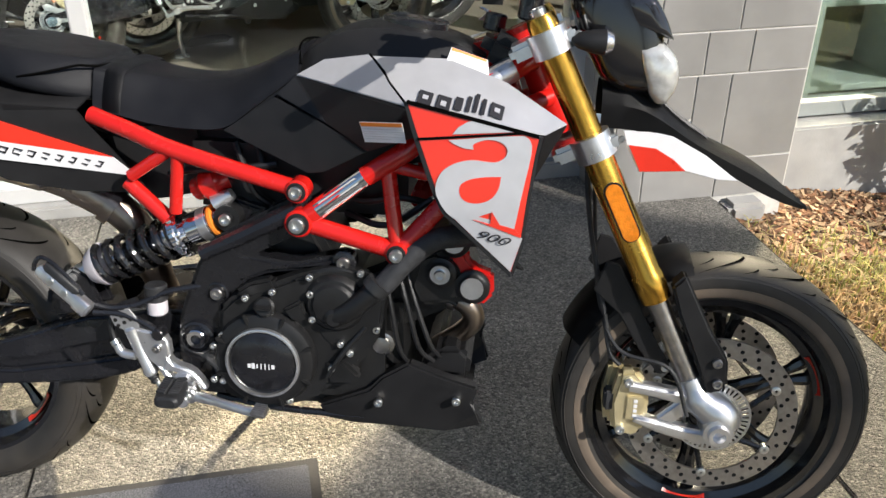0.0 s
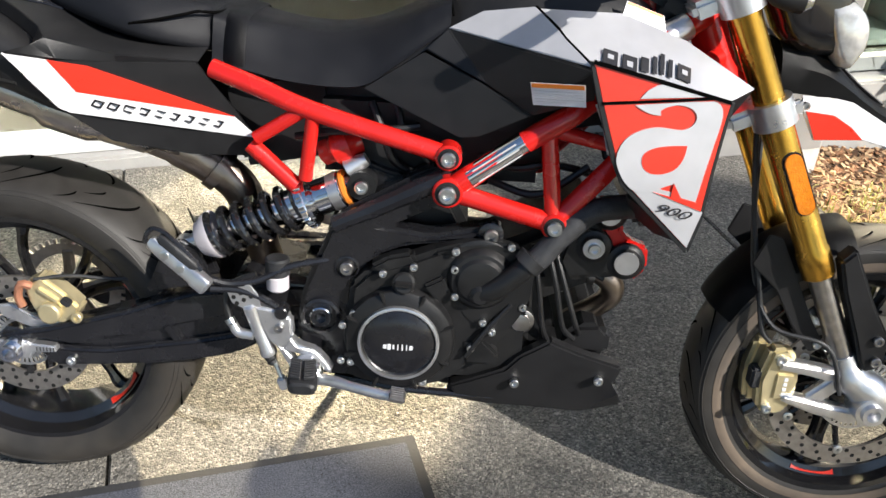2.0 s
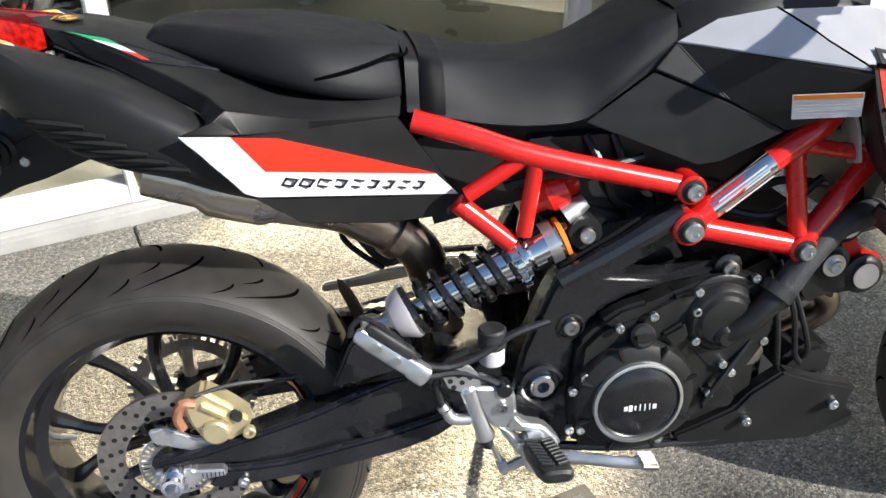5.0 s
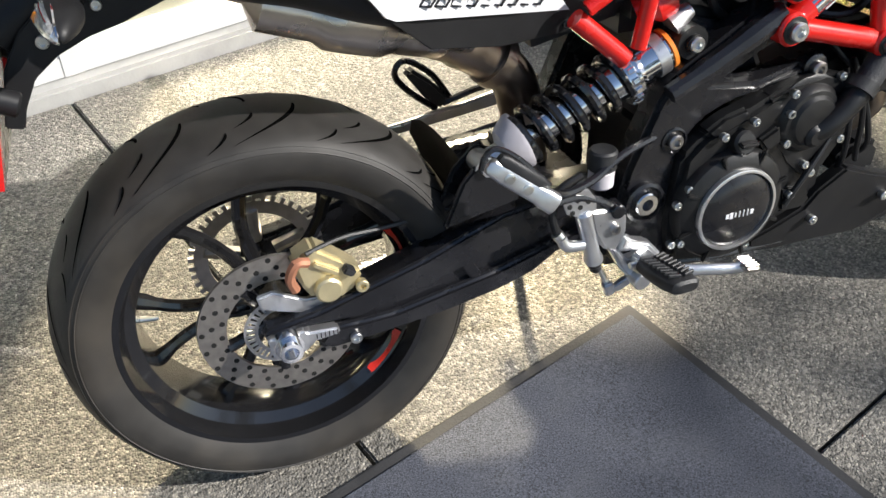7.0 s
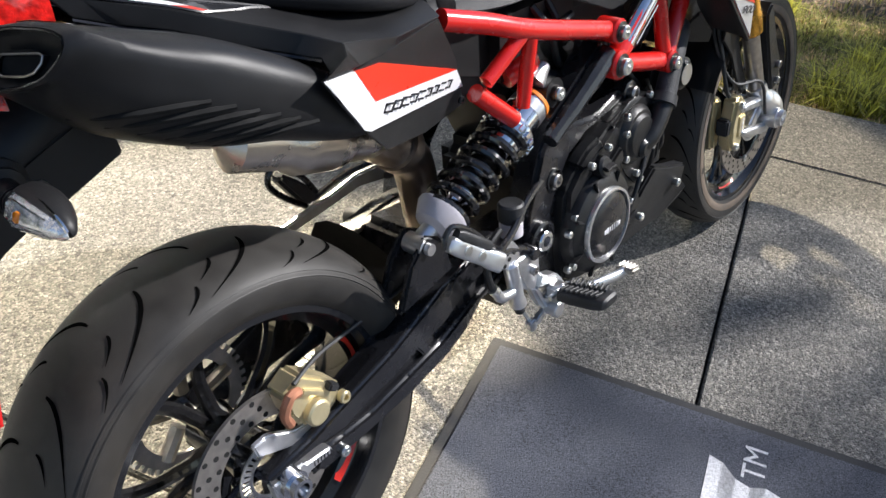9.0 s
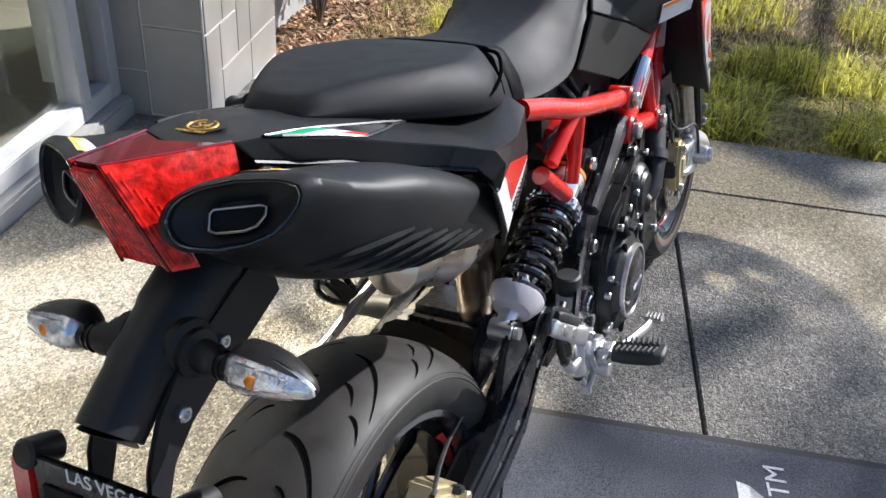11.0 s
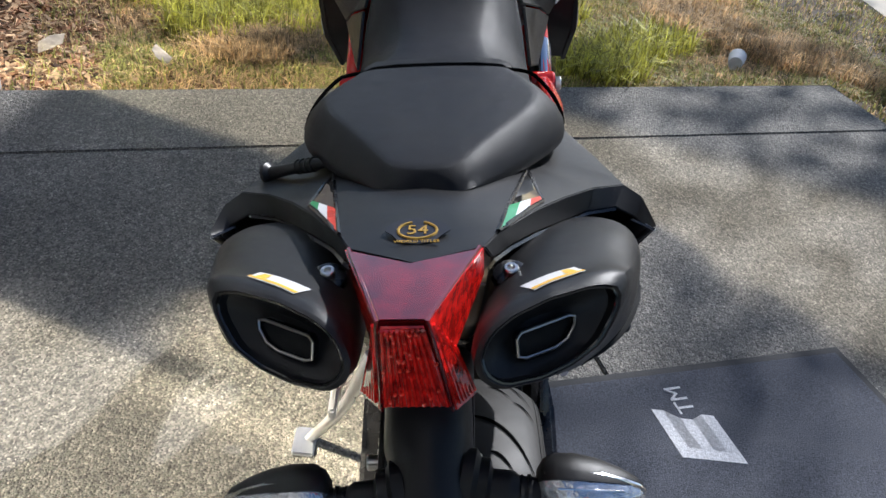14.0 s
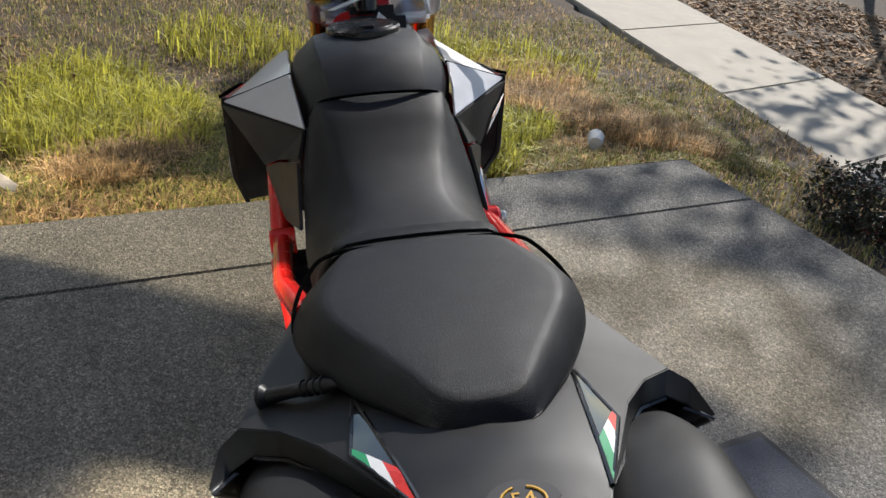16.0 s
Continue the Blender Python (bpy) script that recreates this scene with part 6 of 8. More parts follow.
warning(bike, [on_side(0.868, 0.852), on_side(0.944, 0.861), on_side(0.95, 0.827), on_side(0.876, 0.817)], 5)
warning(tank, [(1.005, -0.118, 0.965), (1.066, -0.108, 0.945), (1.07, -0.124, 0.922), (0.998, -0.132, 0.943)], 5)

# tail unit
def tail_y(x, z):
    return -0.225 + max(0, x - 0.09) * 0.285 + max(0, 0.77 - z) * 0.25


# top fairing from the seat down to the panels, flaring over the silencers
HALF = [(-0.115, 0, 0.957), (-0.086, -0.053, 0.951), (-0.02, 0, 0.946), (-0.062, -0.064, 0.948), (0.1, 0, 0.918), (0.09, -0.08, 0.912), (0.12, -0.166, 0.88), (0.22, 0, 0.875), (0.2, -0.13, 0.868), (0.143, -0.201, 0.87),
        (0.36, 0, 0.862), (0.36, -0.06, 0.86), (0.36, -0.122, 0.852), (0.355, -0.15, 0.838), (0.24, -0.186, 0.848), (-0.073, -0.06, 0.931), (0.07, -0.133, 0.874), (0.12, -0.19, 0.857), (0.16, -0.206, 0.84), (0.24, -0.18, 0.834), (0.352, -0.146, 0.832), (-0.02, -0.06, 0.944), (0.01, -0.1, 0.924),
        (0.075, -0.132, 0.897), (0.13, -0.219, 0.862), (0.092, -0.228, 0.851), (-0.03, -0.076, 0.914), (0.005, -0.1, 0.904), (0.108, -0.16, 0.86), (0.112, -0.21, 0.849), (0.1, -0.22, 0.841)]
HALF_FACES = [(0, 1, 3, 2), (2, 3, 21), (2, 21, 5, 4), (21, 3, 22), (21, 22, 23, 5), (4, 5, 8, 7), (5, 23, 6, 8), (8, 6, 9), (7, 8, 12, 11, 10), (8, 9, 14, 13, 12), (1, 15, 3), (3, 15, 26), (3, 26, 27, 22), (22, 27, 16, 23), (23, 16, 28, 6), (6, 28, 17, 9), (9, 17, 29, 24), (24, 29, 30, 25),
              (9, 24, 18), (24, 25, 18), (9, 18, 19, 14), (14, 19, 20, 13)]
fv, ff = list(HALF), list(HALF_FACES)
twin = {}
for i, (x, y, z) in enumerate(HALF):
    twin[i] = i if y == 0 else len(fv)
    if y:
        fv.append((x, -y, z))
ff += [tuple(twin[i] for i in q[::-1]) for q in HALF_FACES]
lid = bmesh.new()
lv = [lid.verts.new(q) for q in fv]
for q in ff:
    lid.faces.new([lv[i] for i in q])
bmesh.ops.triangulate(lid, faces=lid.faces[:])
LID = BVHTree.FromBMesh(lid)
lid.free()


def on_lid(p, lift):
    """The point of the tail fairing under p, lifted a little."""
    hit = LID.ray_cast(Vector((p[0], p[1], 1.2)), Vector((0, 0, -1)))
    at = hit[0] or LID.find_nearest(Vector(p[:2] + (0.92,)) if isinstance(p, tuple) else Vector((p[0], p[1], 0.92)))[0]
    return at + Vector((-0.15, 0.3 * (p[1] > 0.03) - 0.3 * (p[1] < -0.03), 1)).normalized() * lift


def lid_patch(a, b, c, d, lift, n=8):
    """A film laid on the fairing between four corners."""
    bm = empty_bm()
    g = [[bm.verts.new(on_lid((a * (1 - i / n) + b * i / n) * (1 - j / n) + (d * (1 - i / n) + c * i / n) * j / n, lift)) for i in range(n + 1)] for j in range(n + 1)]
    for p, q in zip(g, g[1:]):
        for i in range(n):
            bm.faces.new((p[i], p[i + 1], q[i + 1], q[i]))
    bmesh.ops.remove_doubles(bm, verts=bm.verts[:], dist=1e-6)
    return bm


fairing = part("tail_fairing", shell(fv, ff, 0.004, 0.003), "black_plastic", bike, "matt black tail fairing flaring over the silencers", 48)

TAIL = [(0.088, 0.848), (0.15, 0.838), (0.352, 0.836), (0.405, 0.76), (0.452, 0.676), (0.33, 0.683), (0.22, 0.708), (0.155, 0.765)]
for side in (1, -1):
    def tp(outline, proud, thick=0.005, bevel=0.0012):
        bm = plate(outline, tail_y, thick, bevel, None, proud)
        if side < 0:
            other = mirrored(bm)
            bm.free()
            return other
        return bm
    panel = part("tail_panel", tp(TAIL, 0.0), "black_plastic", bike, "black tail side panel with white and red stripes", 25)
    part("white_stripe", tp([(0.089, 0.848), (0.147, 0.8385), (0.182, 0.79), (0.403, 0.749), (0.436, 0.711), (0.17, 0.758), (0.155, 0.766)], 0.0012, 0.002, 0), "white", panel)
    part("red_stripe", tp([(0.147, 0.8385), (0.2, 0.83), (0.403, 0.7495), (0.182, 0.7905)], 0.0014, 0.002, 0), "red_panel", panel)
    if side > 0:
        for k in range(9):
            x = 0.21 + 0.0208 * k
            z = 0.772 - 0.0043 * k
            m = Matrix.Translation((x, tail_y(x, z) - 0.0018, z)) @ Matrix.Rotation(radians(11.5), 4, "Y")
            sh = Matrix.Identity(4)
            sh[0][2] = 0.5
            for w, h, dx, dz in ((0.0165, 0.0026, 0, 0.0046), (0.0165, 0.0026, 0, -0.0046), (0.0032, 0.0115, -0.0066, 0), (0.0032, 0.0115, 0.0066, 0)):
                if not (k in (2, 4, 7) and dx > 0):
                    part("name_bar", block((w, 0.0008, h), m @ sh @ pose(dx, 0, dz), 0), "ink", panel)
    bolt((0.435, (tail_y(0.435, 0.69) - 0.001) * side, 0.69), RIGHT * side, 0.006, panel, "satin_black")
    f = lambda pts: [(x, y * side, z) for x, y, z in pts]
    fair = fairing
    part("fairing_lip", shell(f([(-0.073, -0.06, 0.93), (-0.03, -0.076, 0.913), (0.005, -0.1, 0.903), (0.07, -0.133, 0.873), (0.108, -0.16, 0.859), (0.12, -0.19, 0.856), (0.14, -0.18, 0.846), (0.122, -0.152, 0.842), (0.08, -0.122, 0.858), (0.02, -0.09, 0.885), (-0.02, -0.068, 0.9), (-0.06, -0.055, 0.912)]),
                              [(0, 1, 10, 11), (1, 2, 9, 10), (2, 3, 8, 9), (3, 4, 7, 8), (4, 5, 6, 7)], 0.003), "satin_black", fair)
    part("panel_return", shell(f([(0.09, -0.226, 0.849), (0.1225, -0.217, 0.806), (0.156, -0.2065, 0.766), (0.172, -0.19, 0.768), (0.14, -0.2, 0.808), (0.114, -0.206, 0.847)]), [(0, 1, 4, 5), (1, 2, 3, 4)], 0.003), "satin_black", fair)
    g0, g1, g2 = Vector((0.132, -0.099, 0.9)), Vector((0.04, -0.108, 0.915)), Vector((-0.06, -0.064, 0.948))
    h0, h1, h2 = [Vector((q.x, q.y * side, q.z)) for q in (g0, g1, g2)]
    quarter = part("flag_window", lid_patch(h0, h0 * 0.999 + h1 * 0.001, h1, h2, 0.0012), "smoke", fair, "smoked triangular inlay with a tricolour")
    edge = [on_lid(p + (q - p) * k / 6, 0.0005) for p, q in ((h0, h1), (h1, h2), (h2, h0)) for k in range(6)]
    part("inlay_edge", tube(edge + edge[:1], 0.0022, 6), "satin_black", fair)
    m1, m2 = h1 + (h0 - h1) * 0.12, h2 + (h0 - h2) * 0.3
    for k, col in enumerate(("green", "white", "red_panel")):
        lo, hi = (1 - k / 3, 1 - (k + 1) / 3) if side > 0 else (k / 3, (k + 1) / 3)
        part("flag_stripe", lid_patch(h1 + (h2 - h1) * lo, h1 + (h2 - h1) * hi, m1 + (m2 - m1) * hi, m1 + (m2 - m1) * lo, 0.002), col, fair)
    # silencer: a shaped can whose slanting mouth looks up and outwards
    rows = [(-0.165, -0.098, 0.92, 0.056, 0.04, 0.05, 1.0, 1.09), (-0.15, -0.1, 0.917, 0.056, 0.04, 0.055, 1.0, 1.17), (-0.12, -0.105, 0.903, 0.062, 0.045, 0.064, 0.7, 1.25), (-0.07, -0.114, 0.882, 0.067, 0.047, 0.066, 0.25, 1.3), (0.0, -0.125, 0.856, 0.071, 0.049, 0.066, 0.0, 1.3),
            (0.07, -0.133, 0.827, 0.071, 0.047, 0.057, 0.0, 1.3), (0.13, -0.136, 0.797, 0.068, 0.042, 0.049, 0.0, 1.3), (0.18, -0.136, 0.775, 0.058, 0.034, 0.04, 0.0, 1.3), (0.215, -0.13, 0.762, 0.04, 0.02, 0.025, 0.0, 1.3)]
    MOUTH = [(0.051, 0.001), (0.044, 0.014), (0.027, 0.022), (0.0, 0.0265), (-0.032, 0.026), (-0.053, 0.021), (-0.053, 0.006), (-0.038, -0.014), (-0.017, -0.022), (0.006, -0.025), (0.034, -0.022), (0.047, -0.012)]

    def mouth_at(a):
        way = Vector((math.cos(a), math.sin(a)))
        for p, q in zip(MOUTH, MOUTH[1:] + MOUTH[:1]):
            p, q = Vector(p), Vector(q)
            den = way.x * (q.y - p.y) - way.y * (q.x - p.x)
            if abs(den) > 1e-9:
                r = (p.x * (q.y - p.y) - p.y * (q.x - p.x)) / den
                k = (way.x * p.y - way.y * p.x) / -den
                if r > 0 and -1e-6 <= k <= 1 + 1e-6:
                    return r
        return 0.03

    def can_ring(x, yc, zc, hw, up_, dn, w=1.0, scale=1.0, n=48):
        ring = []
        fade = min(1.0, max(0.0, (0.06 - x) / 0.225))
        for k in range(n):
            a = 2 * math.pi * k / n
            c, s = math.cos(a), math.sin(a)
            r = sum(mouth_at(a + d) * g for d, g in ((-0.1, 0.25), (0, 0.5), (0.1, 0.25))) * scale
            e = Vector((hw * math.copysign(abs(c) ** 0.75, c), (up_ if s > 0 else dn) * math.copysign(abs(s) ** 0.75, s)))
            yy, zz = w * r * c + (1 - w) * e.x, w * r * s + (1 - w) * e.y
            y, z = yc + yy, zc + zz - 0.08 * yy * (1 - w)
            ring.append(Vector((x + fade * (0.5 * (z - 0.91) - 0.45 * (y + 0.095)), y * side, z)))
        return ring
    body = [can_ring(*r) for r in smooth_rows(rows, 5)]
    bm = empty_bm()
    rear = rows[0]
    face = (rear[0], rear[1], rear[2], 0.05, 0.04, 0.04, 1.0)

    def inward(ring, d):
        way = Vector((0.8, 0.36 * side, -0.4)).normalized()
        return [p + way * d for p in ring]
    bowl = [inward(can_ring(*face, 0.42), 0.02), inward(can_ring(*face, 0.5), 0.018), inward(can_ring(*face, 0.78), 0.012), inward(can_ring(*face, 0.93), 0.008), inward(can_ring(*face, 0.955), 0.002), can_ring(*face, 0.96), inward(can_ring(*face, 1.02), -0.0025)]
    add_rings(bm, bowl + body)
    can = part("silencer", bm, "black_plastic", bike, "matt black shaped silencer under the tail", 40)
    rim_ring = can_ring(*face, 0.97)
    part("mouth_trim", tube(rim_ring + rim_ring[:1], 0.0016, 6), "gloss_black", can)
    oc = Vector((rear[0], (rear[1] + 0.002) * side, rear[2] - 0.002))
    outlet = []
    for y, z in ((0.021, 0.005), (0.018, 0.0085), (0.0, 0.0095), (-0.018, 0.0105), (-0.0225, 0.009), (-0.0225, 0.003), (-0.017, -0.005), (-0.008, -0.0085), (0.014, -0.0095), (0.02, -0.007)):
        y, z = rear[1] - 0.002 + y, rear[2] - 0.003 + z
        outlet.append(Vector((rear[0] + 0.5 * (z - 0.91) - 0.45 * (y + 0.095), y * side, z)))
    tip_ring = inward(outlet, 0.011)
    bm = empty_bm()
    add_rings(bm, [inward(outlet, 0.035), tip_ring], caps=False)
    part("outlet_sleeve", bm, "satin_black", can)
    part("outlet_rim", tube(tip_ring + tip_ring[:1], 0.0013, 6), "steel", can)
    # near-black face painted as the shade deeper in the outlet
    bm = empty_bm()
    bm.faces.new([bm.verts.new(p) for p in inward(outlet, 0.0165)])
    part("outlet_bore", bm, "hole", can)
    skin = bmesh.new()
    add_rings(skin, body)
    tree_ = BVHTree.FromBMesh(skin)
    skin.free()

    def onto(p, way, lift=0.001):
        way = Vector(way).normalized()
        hit = tree_.ray_cast(Vector(p) - way * 0.2, way)
        return hit[0] - way * lift if hit[0] else Vector(p)
    # vent slots low on the outer flank, their shade painted as near-black bars
    for k in range(6):
        x0, z0 = -0.128 + 0.0232 * k, 0.856 - 0.0115 * k
        slot = [onto((x0 + 0.106 * t, -0.1 * side, z0 + 0.012 * t - 0.012 * t * t), (0, side, 0.0), 0.0) for t in (0, 0.25, 0.5, 0.75, 1)]
        part("vent_slot", tube(slot, [0.001, 0.003, 0.0042, 0.0042, 0.003], 6, 3), "hole", can)

    # warning sticker and screw on top of the can
    def patch(quad, lift):
        a_, b_, c_, d_ = [Vector((q[0], q[1] * side, q[2])) for q in quad]
        bm = empty_bm()
        grid = [[bm.verts.new(onto((a_ + (b_ - a_) * i / 8) * (1 - j / 4) + (d_ + (c_ - d_) * i / 8) * j / 4, (0.2, 0.1 * side, -1), lift)) for i in range(9)] for j in range(5)]
        for p, q in zip(grid, grid[1:]):
            for i in range(8):
                bm.faces.new((p[i], p[i + 1], q[i + 1], q[i]))
        return bm
    A_, B_, C_, D_ = (-0.12, -0.079, 0.941), (-0.101, -0.121, 0.941), (-0.113, -0.128, 0.943), (-0.138, -0.088, 0.948)
    stk = part("heat_sticker", patch((A_, B_, C_, D_), 0.0012), "white", can, "white and yellow heat warning sticker")
    mix = lambda p, q, t: tuple(i + (j - i) * t for i, j in zip(p, q))
    part("sticker_stripe", patch((mix(A_, D_, 0.72), mix(B_, C_, 0.72), mix(B_, C_, 0.92), mix(A_, D_, 0.92)), 0.0018), "yellow_print", stk)
    part("sticker_sign", patch((mix(mix(A_, B_, 0.7), mix(D_, C_, 0.7), 0.15), mix(mix(A_, B_, 0.85), mix(D_, C_, 0.85), 0.15), mix(mix(A_, B_, 0.9), mix(D_, C_, 0.9), 0.7), mix(mix(A_, B_, 0.68), mix(D_, C_, 0.68), 0.7)), 0.002), "yellow_print", stk)
    sc = onto((-0.076, -0.074 * side, 0.93), (0, 0, -1), 0.001)
    part("screw_mount", lathe(sc, (-0.2, 0, 1), [(-0.006, 0.016), (-0.001, 0.0145), (0.0, 0.011), (0.0, 0.004)], 24), "satin_black", can)
    bolt(sc + Vector((0, 0, 0.0)), (-0.1, 0, 1), 0.0065, can)
    # link pipe
    part("link_pipe", tube([(-0.02, -0.125 * side, 0.795), (0.06, -0.128 * side, 0.768), (0.14, -0.125 * side, 0.742), (0.22, -0.11 * side, 0.716), (0.3, -0.085 * side, 0.688)], [0.006, 0.034, 0.042, 0.036, 0.026], 18, 5), "tin", can, "bare brushed-steel link pipe")
part("collector", tube([(0.24, -0.09, 0.7), (0.32, -0.06, 0.655), (0.385, -0.045, 0.6), (0.41, -0.035, 0.52), (0.43, -0.02, 0.44)], [0.03, 0.034, 0.033, 0.032, 0.03], 18, 6), "exhaust", bike, "heat-darkened exhaust collector pipe")
part("collector_clamp", lathe((0.345, -0.055, 0.64), (0.06, 0.01, -0.05), [(0, 0.034), (0, 0.04), (0.02, 0.04), (0.02, 0.034)], 24), "exhaust", bike)

BZ = on_lid((-0.066, 0.0), 0.002).z
badge = [Vector((-0.066 + 0.019 * math.sin(a), 0.026 * math.cos(a) * (1 if math.sin(a) > -0.3 else 0.8), BZ)) for a in (2 * math.pi * k / 18 for k in range(18))]
bob = part("badge", shell(badge, [tuple(range(18))], 0.0008), "ink", bike, "dark oval badge with a gold wreath")
part("wreath", tube([v * 1 + Vector((0, 0, 0.001)) for v in [Vector((-0.066 + 0.012 * math.sin(a), 0.0155 * math.cos(a), BZ)) for a in (2 * math.pi * (0.05 + 0.9 * k / 18) - math.pi * 1.5 for k in range(19))]], 0.0012, 6), "gold_print", bob)
lettering("54", 0.018, pose(-0.066, 0, BZ + 0.0012, 0, 0, -90), "gold_print", bob, "badge_number", 0.0003)
lettering("WORLD TITLES", 0.0052, pose(-0.0835, 0, BZ + 0.0022, 0, 0, -90), "gold_print", bob, "badge_words", 0.0003)

# tail lamp
tl = [(-0.085, 0.054, 0.95), (-0.118, 0.003, 0.96), (-0.085, -0.05, 0.95), (-0.2, -0.013, 0.972), (-0.2, 0.019, 0.972), (-0.17, 0.027, 0.863), (-0.17, -0.028, 0.861), (-0.15, -0.042, 0.858), (-0.15, 0.042, 0.858), (-0.085, 0.052, 0.925), (-0.085, -0.05, 0.925), (-0.15, 0.03, 0.905), (-0.15, -0.028, 0.905)]
lamp = part("tail_lamp", shell(tl, [(0, 1, 2, 3, 4), (4, 3, 6, 5), (3, 2, 10, 12), (3, 12, 7, 6), (0, 4, 11, 9), (4, 5, 8, 11)], 0.005, 0.0015), "tail_red", bike, "deep red faceted tail lamp lens", 20)
for k in range(9):
    part("lens_flute", tube([(-0.2035, -0.0105 + 0.0034 * k, 0.966), (-0.1735, -0.023 + 0.0058 * k, 0.868)], 0.0017, 6), "tail_bright", lamp)
for s in (-1, 1):
    part("lamp_edge", tube([(-0.086, 0.002 + 0.051 * s, 0.951), (-0.202, 0.003 + 0.0165 * s, 0.973), (-0.172, 0.027 * s, 0.862)], 0.0018, 6), "tail_red", lamp)
part("lower_lens", shell([(-0.2025, 0.0175, 0.967), (-0.2025, -0.0115, 0.967), (-0.1725, -0.0265, 0.866), (-0.1725, 0.0255, 0.866)], [(0, 1, 2, 3)], 0.002), "tail_bright", lamp)
TL = [Vector(q) for q in tl]
for s, (a, b, c, d, e, g) in ((-1, (3, 2, 10, 12, 7, 6)), (1, (4, 0, 9, 11, 8, 5))):
    out = Vector((-0.001, 0.0022 * s, 0))
    part("side_lens", shell([TL[i] + out for i in (a, b, c, d, e, g)], [(0, 1, 2, 3), (0, 3, 4, 5)], 0.0015), "tail_bright", lamp)
    for k in range(6):
        t = 0.1 + 0.16 * k
        part("lens_flute", tube([TL[a].lerp(TL[d], t) + out * 1.4, TL[g].lerp(TL[e], t) + out * 1.4 + Vector((0, 0, 0.006))], 0.0013, 6), "tail_bright", lamp)
# random beads in brighter red paint the glints on the lens
for k in range(26):
    u, v = rng.random(), rng.random() ** 1.3
    at = Vector((-0.2045, -0.0115 + 0.029 * u, 0.966)).lerp(Vector((-0.1745, -0.026 + 0.051 * u, 0.868)), v)
    part("prism", lathe(at, (-1, 0, -0.2), [(-0.001, 0.0016), (0.0008, 0.0013), (0.0015, 0.0004)], 6), "glint_red", lamp)
part("lamp_housing", block((0.08, 0.05, 0.07), pose(-0.095, 0, 0.885, 0, -15), 0.01), "satin_black", lamp)

# plate hanger and turn signals
hang = part("plate_hanger", tube([(-0.09, -0.004, 0.84), (-0.14, -0.005, 0.815), (-0.19, -0.006, 0.79), (-0.235, -0.006, 0.762), (-0.259, -0.006, 0.7455), (-0.261, -0.006, 0.744)], [0.038, 0.036, 0.033, 0.031, 0.031, 0.028], 26, 5), "black_plastic", bike, "black plastic number-plate hanger")
